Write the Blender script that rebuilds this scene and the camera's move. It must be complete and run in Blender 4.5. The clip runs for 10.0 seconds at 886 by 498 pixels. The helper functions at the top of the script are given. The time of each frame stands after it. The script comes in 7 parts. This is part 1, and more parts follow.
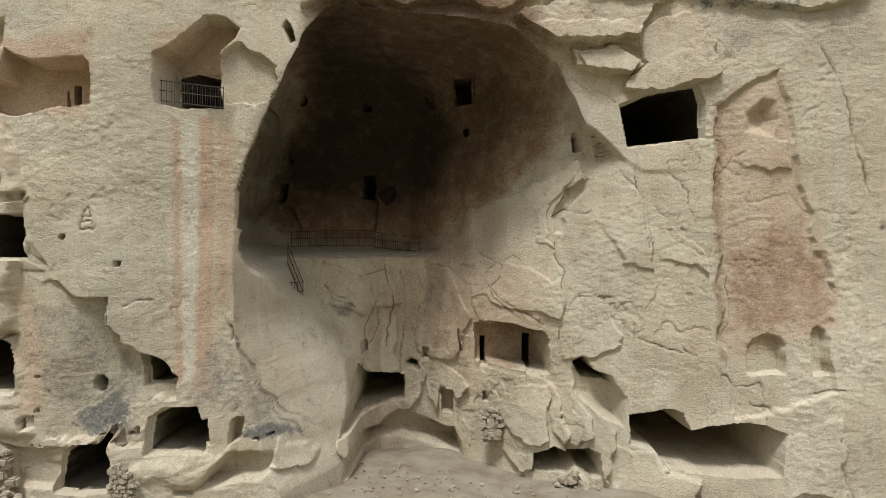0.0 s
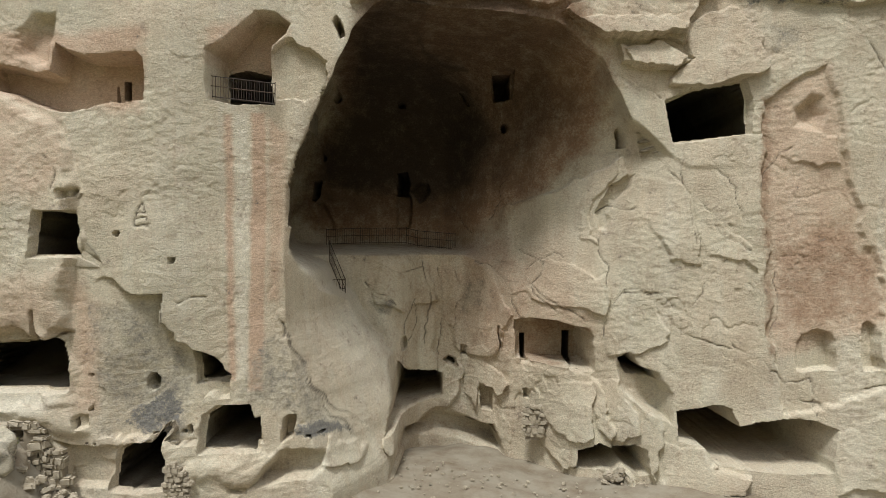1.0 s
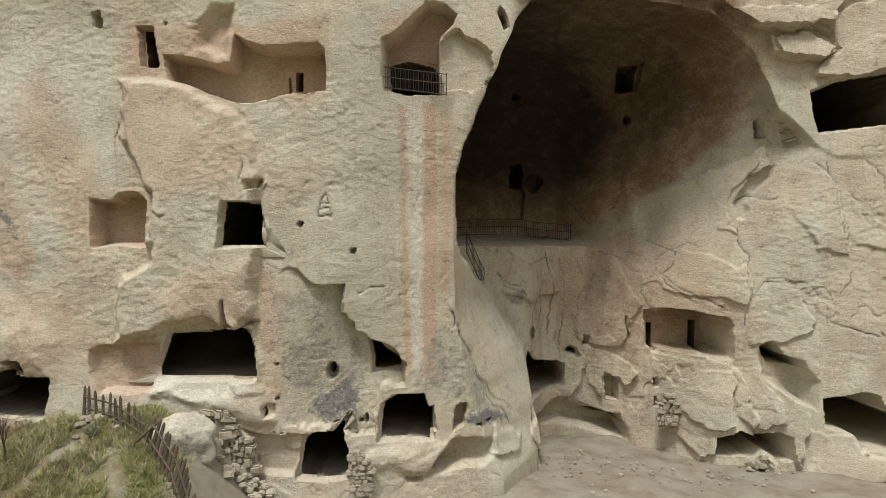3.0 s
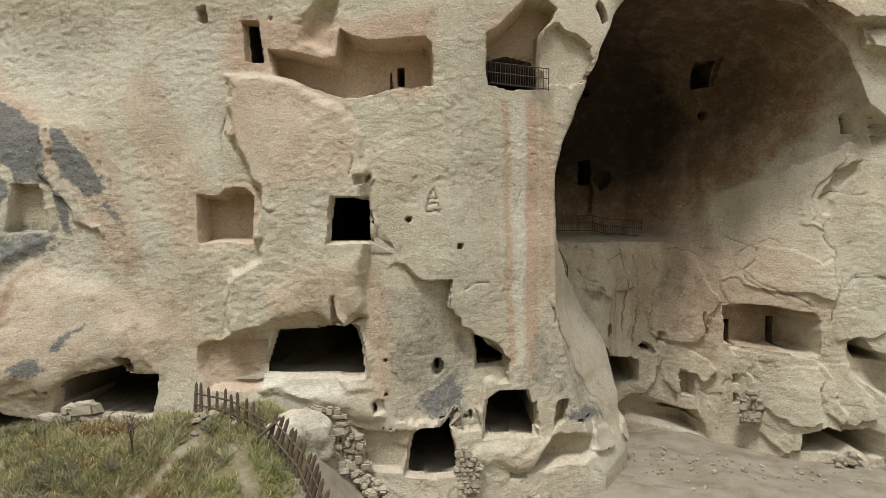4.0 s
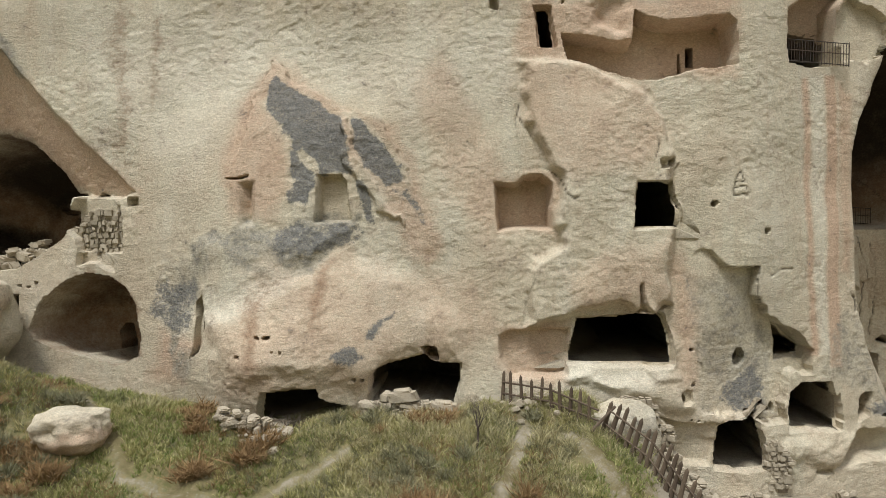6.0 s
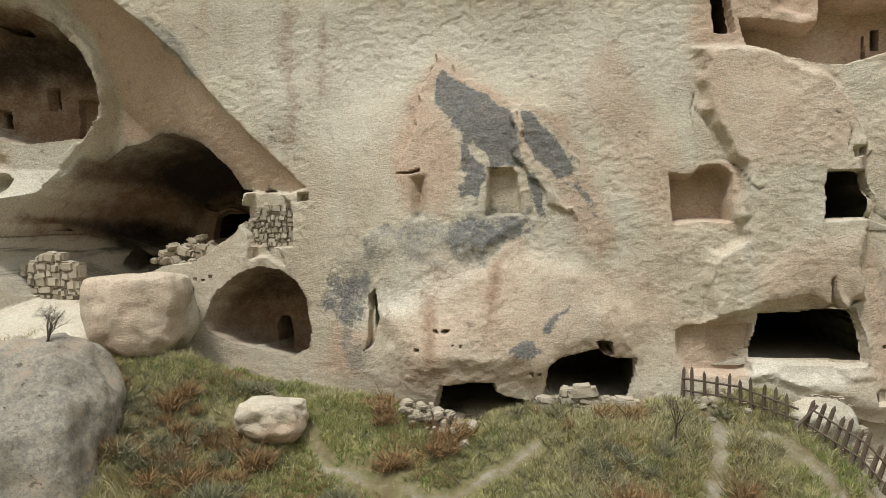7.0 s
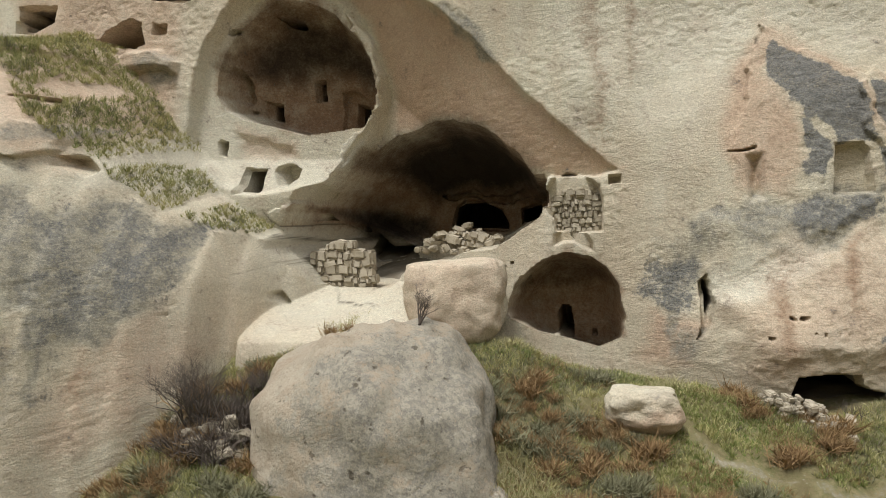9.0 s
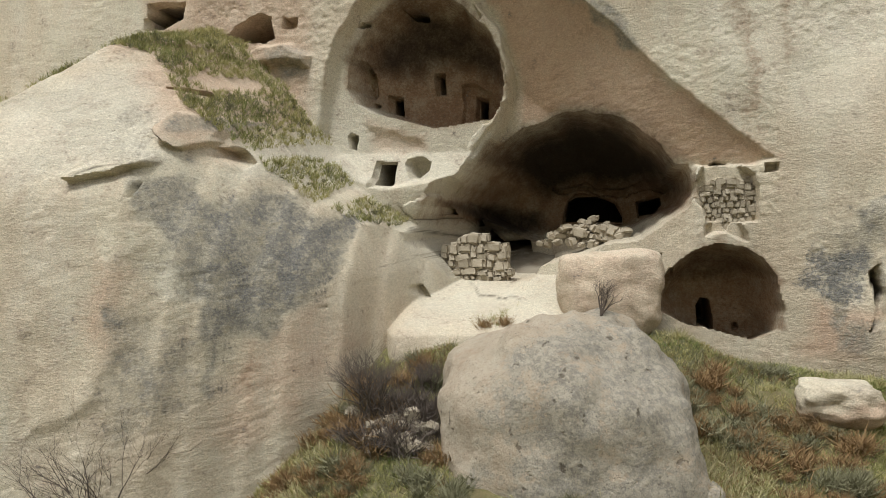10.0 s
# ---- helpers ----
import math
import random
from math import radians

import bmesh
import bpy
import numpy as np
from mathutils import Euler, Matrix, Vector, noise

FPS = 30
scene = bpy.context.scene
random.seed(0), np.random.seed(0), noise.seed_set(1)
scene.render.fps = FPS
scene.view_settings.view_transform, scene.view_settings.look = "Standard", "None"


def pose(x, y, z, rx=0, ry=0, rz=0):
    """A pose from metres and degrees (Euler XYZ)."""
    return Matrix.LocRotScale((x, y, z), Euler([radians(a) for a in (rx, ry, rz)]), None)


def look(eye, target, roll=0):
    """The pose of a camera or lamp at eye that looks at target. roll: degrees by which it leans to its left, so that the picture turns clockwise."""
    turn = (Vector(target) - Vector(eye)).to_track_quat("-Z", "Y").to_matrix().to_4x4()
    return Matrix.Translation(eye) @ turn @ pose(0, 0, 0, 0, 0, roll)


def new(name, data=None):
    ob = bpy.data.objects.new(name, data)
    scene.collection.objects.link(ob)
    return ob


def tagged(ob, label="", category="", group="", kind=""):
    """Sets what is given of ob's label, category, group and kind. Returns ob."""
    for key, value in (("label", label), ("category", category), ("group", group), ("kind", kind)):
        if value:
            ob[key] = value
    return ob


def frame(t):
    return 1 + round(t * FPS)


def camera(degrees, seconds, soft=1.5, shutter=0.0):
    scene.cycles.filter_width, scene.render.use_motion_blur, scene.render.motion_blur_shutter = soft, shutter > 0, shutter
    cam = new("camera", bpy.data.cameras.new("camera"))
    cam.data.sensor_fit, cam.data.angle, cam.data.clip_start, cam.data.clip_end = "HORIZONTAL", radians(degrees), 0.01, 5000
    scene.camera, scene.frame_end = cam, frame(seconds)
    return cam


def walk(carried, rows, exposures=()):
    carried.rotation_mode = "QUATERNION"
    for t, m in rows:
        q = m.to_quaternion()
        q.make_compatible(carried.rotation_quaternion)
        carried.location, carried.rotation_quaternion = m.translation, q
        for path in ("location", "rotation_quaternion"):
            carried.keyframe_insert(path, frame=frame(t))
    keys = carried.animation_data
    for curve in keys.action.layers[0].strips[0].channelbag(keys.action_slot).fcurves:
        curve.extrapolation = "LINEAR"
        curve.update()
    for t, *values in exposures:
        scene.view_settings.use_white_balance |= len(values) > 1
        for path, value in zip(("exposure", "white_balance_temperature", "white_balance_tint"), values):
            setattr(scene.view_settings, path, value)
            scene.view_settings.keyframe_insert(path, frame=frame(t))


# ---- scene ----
cam = camera(70.0, 10.0, soft=0.6)
# seconds, eye, yaw, pitch, roll
PATH = [
    (0.0, -0.000, -0.000, 13.000, -0.000, -1.467, 1.000),
    (0.5, -0.919, 0.093, 12.934, -0.068, -1.500, 0.919),
    (1.0, -2.214, 0.117, 12.821, -0.282, -1.489, 0.843),
    (1.5, -3.786, 0.081, 12.709, -0.605, -1.644, 0.767),
    (2.0, -5.340, -0.030, 12.639, -0.480, -1.709, 0.699),
    (2.5, -7.140, -0.064, 12.571, -0.558, -1.836, 0.675),
    (4.0, -13.024, 0.123, 12.371, -0.473, -2.069, 0.531),
    (4.5, -15.059, 0.155, 12.144, -0.243, -1.926, 0.403),
    (5.0, -17.349, 0.251, 12.090, -0.283, -2.006, 0.340),
    (5.5, -19.822, 0.364, 11.865, 1.444, -1.820, 0.070),
    (7.0, -26.514, 0.011, 11.717, 8.570, -2.271, -0.514),
    (7.5, -28.833, -0.161, 11.620, 10.014, -2.275, -0.664),
    (8.0, -31.103, -0.336, 11.574, 11.606, -2.398, -0.857),
    (8.5, -33.266, -0.577, 11.428, 13.618, -2.437, -1.068),
    (9.0, -35.456, -0.990, 11.302, 15.136, -2.298, -1.205),
    (9.5, -37.739, -1.482, 11.140, 15.911, -2.076, -1.273),
    (10.0, -40.000, -1.916, 11.026, 17.171, -2.066, -1.556),
]
walk(cam, [(t, pose(x, y, z) @ pose(0, 0, 0, 0, 0, yaw) @ pose(0, 0, 0, 90 + pitch) @ pose(0, 0, 0, 0, 0, roll)) for t, x, y, z, yaw, pitch, roll in PATH])

# ---- light: a bright, overcast day ----
world = bpy.data.worlds.new("overcast_sky")
scene.world = world
world.use_nodes = True
wn = world.node_tree.nodes
sky = wn.new("ShaderNodeTexSky")
sky.sky_type, sky.sun_disc = "NISHITA", False
sky.sun_elevation, sky.sun_rotation = radians(65), radians(203)
sky.air_density, sky.dust_density, sky.ozone_density = 1.0, 4.0, 0.6
# cloud: a grey veil, three times as bright overhead as at the horizon
up = wn.new("ShaderNodeSeparateXYZ")
world.node_tree.links.new(wn.new("ShaderNodeTexCoord").outputs["Generated"], up.inputs["Vector"])
veil = wn.new("ShaderNodeValToRGB")
veil.color_ramp.elements[0].position, veil.color_ramp.elements[0].color = 0.0, (1.4, 1.45, 1.5, 1)
veil.color_ramp.elements[1].position, veil.color_ramp.elements[1].color = 1.0, (12.0, 12.1, 12.3, 1)
world.node_tree.links.new(up.outputs["Z"], veil.inputs["Fac"])
wash = wn.new("ShaderNodeMix")
wash.data_type = "RGBA"
wash.inputs["Factor"].default_value = 0.9
world.node_tree.links.new(veil.outputs["Color"], wash.inputs["B"])
world.node_tree.links.new(sky.outputs["Color"], wash.inputs["A"])
world.node_tree.links.new(wash.outputs["Result"], wn["Background"].inputs["Color"])
wn["Background"].inputs["Strength"].default_value = 0.2
sun = new("sun", bpy.data.lights.new("sun", "SUN"))
sun.data.energy, sun.data.angle, sun.data.color = 5.0, radians(12), (1.0, 0.985, 0.94)
sun.matrix_world = look((-36, -15, 98), (-20, 23, 10))
scene.view_settings.exposure = -0.76

# ---- materials ----
def material(name, rough=0.9):
    m = bpy.data.materials.new(name)
    m.use_nodes = True
    n = m.node_tree.nodes
    b = n["Principled BSDF"]
    b.inputs["Roughness"].default_value = rough
    b.inputs["Specular IOR Level"].default_value = 0.2
    return m, m.node_tree, b


class Nodes:
    """Short forms for the few nodes that the materials share."""

    def __init__(self, tree):
        self.tree, self.nodes, self.links = tree, tree.nodes, tree.links
        self.place = self.nodes.new("ShaderNodeTexCoord").outputs["Object"]

    def noise(self, scale, detail=6, rough=0.6, stretch=None, warp=0.0):
        at = self.place
        if stretch:
            m = self.nodes.new("ShaderNodeMapping")
            m.inputs["Scale"].default_value = stretch
            self.links.new(at, m.inputs["Vector"])
            at = m.outputs["Vector"]
        n = self.nodes.new("ShaderNodeTexNoise")
        n.inputs["Scale"].default_value, n.inputs["Detail"].default_value, n.inputs["Roughness"].default_value, n.inputs["Distortion"].default_value = scale, detail, rough, warp
        self.links.new(at, n.inputs["Vector"])
        return n.outputs["Fac"]

    def cells(self, scale, feature="F1"):
        v = self.nodes.new("ShaderNodeTexVoronoi")
        v.feature = feature
        v.inputs["Scale"].default_value = scale
        self.links.new(self.place, v.inputs["Vector"])
        return v.outputs["Distance"]

    def attribute(self, name):
        a = self.nodes.new("ShaderNodeAttribute")
        a.attribute_name = name
        return a.outputs["Fac"]

    def span(self, value, lo, hi, a=0.0, b=1.0):
        r = self.nodes.new("ShaderNodeMapRange")
        r.inputs["From Min"].default_value, r.inputs["From Max"].default_value = lo, hi
        r.inputs["To Min"].default_value, r.inputs["To Max"].default_value = a, b
        self.links.new(value, r.inputs["Value"])
        return r.outputs["Result"]

    def math(self, op, a, b):
        m = self.nodes.new("ShaderNodeMath")
        m.operation = op
        for slot, v in zip(m.inputs, (a, b)):
            if isinstance(v, (int, float)):
                slot.default_value = v
            else:
                self.links.new(v, slot)
        return m.outputs["Value"]

    def mix(self, fac, a, b, blend="MIX"):
        m = self.nodes.new("ShaderNodeMix")
        m.data_type, m.blend_type = "RGBA", blend
        for slot, v in ((m.inputs["Factor"], fac), (m.inputs["A"], a), (m.inputs["B"], b)):
            if isinstance(v, (int, float)):
                slot.default_value = v
            elif isinstance(v, tuple):
                slot.default_value = (*v, 1)
            else:
                self.links.new(v, slot)
        return m.outputs["Result"]

    def bump(self, b, height, strength, distance, before=None):
        n = self.nodes.new("ShaderNodeBump")
        n.inputs["Strength"].default_value, n.inputs["Distance"].default_value = strength, distance
        self.links.new(height, n.inputs["Height"])
        if before:
            self.links.new(before, n.inputs["Normal"])
        self.links.new(n.outputs["Normal"], b.inputs["Normal"])
        return n.outputs["Normal"]


def tuff_material():
    """Soft volcanic tuff: cream to pink, with grey lichen, rust, soot, pale scars and painted cave shade where the
    attributes say so.
    """
    m, tree, b = material("tuff", 0.95)
    k = Nodes(tree)
    big, mid, fine = k.noise(0.2, 5), k.noise(1.3, 8, 0.65), k.noise(9, 8, 0.7)
    run = k.noise(1.1, 8, 0.62, (1.0, 1.0, 0.05))
    drip = k.noise(4.5, 6, 0.6, (1.0, 1.0, 0.035))
    rough = k.span(k.noise(0.5, 6, 0.62), 0.42, 0.62)
    tool = k.noise(8, 7, 0.72, (1.0, 1.0, 2.1))
    speck = k.noise(24, 5, 0.75, (1.0, 1.0, 1.5))
    c = k.mix(k.span(big, 0.38, 0.64), (0.55, 0.515, 0.405), (0.54, 0.475, 0.365))
    c = k.mix(k.span(run, 0.5, 0.66, 0, 0.45), c, (0.585, 0.555, 0.465))
    c = k.mix(k.span(run, 0.5, 0.34, 0, 0.4), c, (0.505, 0.42, 0.315))
    c = k.mix(k.span(drip, 0.54, 0.72, 0, 0.3), c, (0.43, 0.345, 0.26))
    c = k.mix(k.math("MULTIPLY", rough, k.span(tool, 0.44, 0.62, 0, 0.3)), c, (0.36, 0.295, 0.205))
    edge = k.span(mid, 0.3, 0.7, -0.24, 0.24)
    grain = k.math("ADD", k.span(fine, 0.3, 0.7, -0.2, 0.2), k.span(speck, 0.3, 0.7, -0.16, 0.16))

    def mask(name, soft=0.3):
        a = k.math("ADD", k.math("ADD", k.attribute(name), edge), grain)
        return k.span(a, 0.5 - soft, 0.5 + soft)

    c = k.mix(k.math("MULTIPLY", mask("pale", 0.4), 0.7), c, (0.62, 0.595, 0.50))
    c = k.mix(k.math("MULTIPLY", mask("pink", 0.55), 0.72), c, (0.49, 0.33, 0.235))
    # brown: real rusty streaks and rock, also shade painted into caves and apse
    c = k.mix(k.math("MULTIPLY", mask("rust_shade", 0.4), 0.92), c, (0.235, 0.137, 0.08))
    # lichen: blue-grey crust, finely speckled pale and dark, with ochre and bare spots
    flecks = k.span(k.noise(17, 7, 0.85, (1.0, 1.0, 1.5)), 0.5, 0.6)
    grit = k.span(k.noise(34, 4, 0.8), 0.42, 0.6)
    ochre = k.span(k.noise(2.2, 6, 0.7), 0.52, 0.66, 0, 0.6)
    lichen = k.mix(k.span(k.noise(3.1, 8, 0.75), 0.45, 0.55), (0.225, 0.217, 0.19), (0.41, 0.375, 0.295))
    lichen = k.mix(ochre, lichen, (0.31, 0.27, 0.17))
    lichen = k.mix(k.math("MULTIPLY", flecks, 0.65), lichen, (0.46, 0.44, 0.365))
    lichen = k.mix(k.math("MULTIPLY", grit, 0.45), lichen, (0.15, 0.148, 0.138))
    bare = k.math("ADD", k.span(flecks, 0, 1, -0.12, 0.12), 0.0)
    c = k.mix(k.math("MULTIPLY", k.span(k.math("ADD", k.math("ADD", k.math("ADD", k.attribute("grey"), edge), grain), bare), 0.3, 0.72), 0.92), c, lichen)
    dark = k.mix(k.span(k.noise(9, 9, 0.85, (1.0, 1.0, 1.4)), 0.42, 0.66), (0.11, 0.115, 0.12), (0.265, 0.262, 0.245))
    dark = k.mix(k.math("MULTIPLY", flecks, k.span(mid, 0.42, 0.62, 0.12, 0.8)), dark, (0.38, 0.33, 0.235))
    c = k.mix(k.math("MULTIPLY", k.span(k.math("ADD", k.math("ADD", k.attribute("black"), k.span(mid, 0.3, 0.7, -0.42, 0.42)), k.math("MULTIPLY", grain, 1.5)), 0.36, 0.66), 0.95), c, dark)
    # near-black: soot patches on the apse vault, and shade painted into caves
    c = k.mix(k.math("MULTIPLY", k.span(k.math("ADD", k.attribute("soot_shade"), k.math("MULTIPLY", k.math("ADD", edge, grain), 0.4)), 0.02, 0.95), 0.93), c, (0.028, 0.022, 0.018))
    c = k.mix(k.math("MULTIPLY", k.attribute("crack"), 0.9), c, (0.04, 0.032, 0.026))
    grey = k.math("MULTIPLY", k.span(speck, 0.32, 0.68, 0.64, 1.36), k.span(tool, 0.34, 0.66, 0.82, 1.17))
    tone = k.nodes.new("ShaderNodeCombineColor")
    for slot in tone.inputs[:3]:
        k.links.new(grey, slot)
    c = k.mix(1.0, c, tone.outputs["Color"], "MULTIPLY")
    # small tool holes and flaked spots, here and there
    chips = k.span(k.noise(5.5, 3, 0.5, (1.0, 1.0, 2.6)), 0.735, 0.765)
    c = k.mix(k.math("MULTIPLY", chips, 0.75), c, (0.15, 0.115, 0.08))
    tree.links.new(c, b.inputs["Base Color"])
    coarse = k.math("MULTIPLY", k.noise(2.6, 10, 0.68, (1.0, 1.0, 1.5)), k.span(rough, 0, 1, 0.35, 1.0))
    n = k.bump(b, coarse, 0.5, 0.07)
    n = k.bump(b, k.math("MULTIPLY", tool, k.span(rough, 0, 1, 0.5, 1.2)), 0.85, 0.06, n)
    n = k.bump(b, speck, 0.6, 0.02, n)
    n = k.bump(b, k.span(chips, 0, 1, 1, 0), 0.7, 0.04, n)
    return m


def boulder_material():
    """Weathered tan rock under a crust of grey lichen, with dark pits and pale flecks."""
    m, tree, b = material("lichened_rock", 0.95)
    k = Nodes(tree)
    mid, fine = k.noise(1.1, 8, 0.68), k.noise(6, 8, 0.75)
    speck = k.noise(20, 5, 0.8)
    run = k.noise(1.6, 6, 0.6, (1.0, 1.0, 0.12))
    c = k.mix(k.span(mid, 0.4, 0.62), (0.40, 0.335, 0.255), (0.43, 0.38, 0.30))
    c = k.mix(k.span(run, 0.52, 0.66, 0, 0.5), c, (0.34, 0.25, 0.175))
    crust = k.mix(k.span(fine, 0.44, 0.56), (0.215, 0.205, 0.18), (0.37, 0.34, 0.275))
    grown = k.math("ADD", k.math("ADD", k.attribute("grey"), k.span(mid, 0.3, 0.7, -0.5, 0.5)), k.span(fine, 0.3, 0.7, -0.35, 0.35))
    c = k.mix(k.span(grown, 0.66, 0.86, 0, 0.85), c, crust)
    c = k.mix(k.span(speck, 0.56, 0.64, 0, 0.6), c, (0.50, 0.47, 0.39))
    c = k.mix(k.span(speck, 0.44, 0.36, 0, 0.75), c, (0.11, 0.10, 0.085))
    pits = k.span(k.noise(3.4, 4, 0.55), 0.66, 0.71)
    c = k.mix(k.math("MULTIPLY", pits, 0.7), c, (0.10, 0.08, 0.06))
    tree.links.new(c, b.inputs["Base Color"])
    n = k.bump(b, k.noise(1.8, 10, 0.7), 0.8, 0.16)
    n = k.bump(b, fine, 0.8, 0.06, n)
    n = k.bump(b, speck, 0.6, 0.02, n)
    k.bump(b, k.span(pits, 0, 1, 1, 0), 0.7, 0.06, n)
    return m


def stone_material(name, a, bcol, scale=6.0):
    m, tree, b = material(name, 0.95)
    k = Nodes(tree)
    info = k.nodes.new("ShaderNodeObjectInfo").outputs["Random"]
    c = k.mix(k.span(k.noise(scale * 0.4, 6), 0.35, 0.65), a, bcol)
    c = k.mix(k.span(info, 0, 1, 0, 0.5), c, tuple(v * 0.65 for v in a))
    c = k.mix(k.span(k.noise(scale * 3, 6, 0.7), 0.45, 0.7, 0, 0.5), c, (0.19, 0.165, 0.13))
    tree.links.new(c, b.inputs["Base Color"])
    k.bump(b, k.noise(scale * 2, 8, 0.7), 0.7, 0.04)
    return m


TUFF = tuff_material()
BOULDER = boulder_material()
STONE = stone_material("rubble_stone", (0.52, 0.465, 0.365), (0.44, 0.38, 0.29))
FILL = stone_material("earth_fill", (0.33, 0.285, 0.22), (0.24, 0.2, 0.15))


def simple_material(name, a, b, c, scale, rough=0.9, bump=0.02, island=False, stretch=None):
    """Three colours mixed by noise at two scales, and by each piece's own chance."""
    m, tree, bs = material(name, rough)
    k = Nodes(tree)
    if island:
        own = k.nodes.new("ShaderNodeNewGeometry").outputs["Random Per Island"]
    else:
        own = k.nodes.new("ShaderNodeObjectInfo").outputs["Random"]
    col = k.mix(k.span(k.noise(scale, 6, 0.6, stretch), 0.38, 0.62), a, b)
    col = k.mix(k.span(own, 0.2, 1.0, 0, 0.75), col, c)
    col = k.mix(k.span(k.noise(scale * 5, 5, 0.7, stretch), 0.45, 0.75, 0, 0.5), col, tuple(v * 0.55 for v in a))
    tree.links.new(col, bs.inputs["Base Color"])
    if bump:
        k.bump(bs, k.noise(scale * 4, 8, 0.7, stretch), 0.6, bump)
    return m


def earth_material():
    m, tree, b = material("hillside_earth", 0.95)
    k = Nodes(tree)
    mid, fine = k.noise(0.8, 8, 0.65), k.noise(7, 8, 0.7)
    dust = k.mix(k.span(mid, 0.4, 0.65), (0.31, 0.28, 0.22), (0.225, 0.185, 0.135))
    turf = k.mix(k.span(fine, 0.4, 0.62), (0.13, 0.135, 0.055), (0.24, 0.20, 0.11))
    turf = k.mix(k.span(mid, 0.48, 0.62), turf, (0.15, 0.125, 0.065))
    a = k.math("ADD", k.math("ADD", k.attribute("turf"), k.span(mid, 0.3, 0.7, -0.35, 0.35)), k.span(fine, 0.3, 0.7, -0.3, 0.3))
    c = k.mix(k.span(a, 0.3, 0.7), dust, turf)
    c = k.mix(k.span(k.cells(5), 0.0, 0.2, 0.5, 0.0), c, (0.38, 0.345, 0.28))
    tree.links.new(c, b.inputs["Base Color"])
    n = k.bump(b, k.noise(2.5, 9, 0.7), 0.8, 0.12)
    k.bump(b, k.noise(18, 6, 0.7), 0.6, 0.03, n)
    return m


EARTH = earth_material()
GRASS = simple_material("dry_and_green_grass", (0.18, 0.21, 0.065), (0.38, 0.35, 0.14), (0.62, 0.56, 0.30), 0.5, 0.85, 0, True)
STRAW = simple_material("bleached_straw", (0.42, 0.38, 0.21), (0.30, 0.285, 0.13), (0.55, 0.49, 0.31), 0.8, 0.85, 0, True)
GREEN = simple_material("fresh_grass", (0.13, 0.21, 0.05), (0.20, 0.26, 0.07), (0.38, 0.37, 0.14), 0.8, 0.85, 0, True)
SCRUB = simple_material("brown_scrub", (0.27, 0.17, 0.085), (0.20, 0.14, 0.075), (0.40, 0.27, 0.13), 0.5, 0.9, 0, True)
HEATH = simple_material("grey_green_scrub", (0.20, 0.195, 0.12), (0.155, 0.165, 0.08), (0.32, 0.30, 0.20), 0.5, 0.9, 0, True)
BARK = simple_material("grey_bark", (0.13, 0.105, 0.085), (0.085, 0.07, 0.06), (0.10, 0.085, 0.07), 6, 0.9, 0.01)
TWIG = simple_material("bare_twigs", (0.14, 0.115, 0.095), (0.10, 0.085, 0.075), (0.17, 0.14, 0.12), 3, 0.9, 0, True)
WOOD = simple_material("weathered_wood", (0.12, 0.09, 0.065), (0.085, 0.065, 0.05), (0.17, 0.13, 0.095), 3, 0.85, 0.01, False, (6, 6, 0.8))
IRON = simple_material("rusty_iron", (0.075, 0.06, 0.052), (0.05, 0.045, 0.042), (0.10, 0.07, 0.05), 8, 0.7, 0.003)

# ---- the cliff ----
def smooth(a, lo, hi):
    t = np.clip((a - lo) / (hi - lo), 0, 1)
    return t * t * (3 - 2 * t)


def bend(x, knots):
    """A smooth line through a few (x, y) knots."""
    k = np.array(knots, float)
    i = np.clip(np.searchsorted(k[:, 0], x) - 1, 0, len(k) - 2)
    t = smooth((x - k[i, 0]) / (k[i + 1, 0] - k[i, 0]), 0, 1) * 0.5 + 0.5 * np.clip((x - k[i, 0]) / (k[i + 1, 0] - k[i, 0]), 0, 1)
    return k[i, 1] + (k[i + 1, 1] - k[i, 1]) * t


CREST = [(-110, 8), (-64, 12.4), (-60.5, 14.0), (-59.1, 15.3), (-58.2, 16.4), (-57.4, 17.6), (-56.4, 17.4), (-54, 15.0), (-52.7, 13.8), (-51.8, 12.8), (-50.8, 11.9), (-49.6, 11.2), (-48, 10.6), (-44, 9)]


def lump(x, z, cx, cz, rx, rz, amount):
    return amount * np.exp(-((x - cx) / rx) ** 2 - ((z - cz) / rz) ** 2)


def jamb(z):
    """The left edge of the great apse, where its flank folds back."""
    return bend(z, [(-5, -5.6), (2.5, -6.3), (4, -7.0), (6, -7.6), (7.5, -8.0), (9.3, -8.3), (12, -8.4), (14.5, -8.4), (15.6, -8.15), (17, -7.6), (18.2, -7.15), (19.3, -6.6), (20.9, -5.7), (22.3, -4.5)])


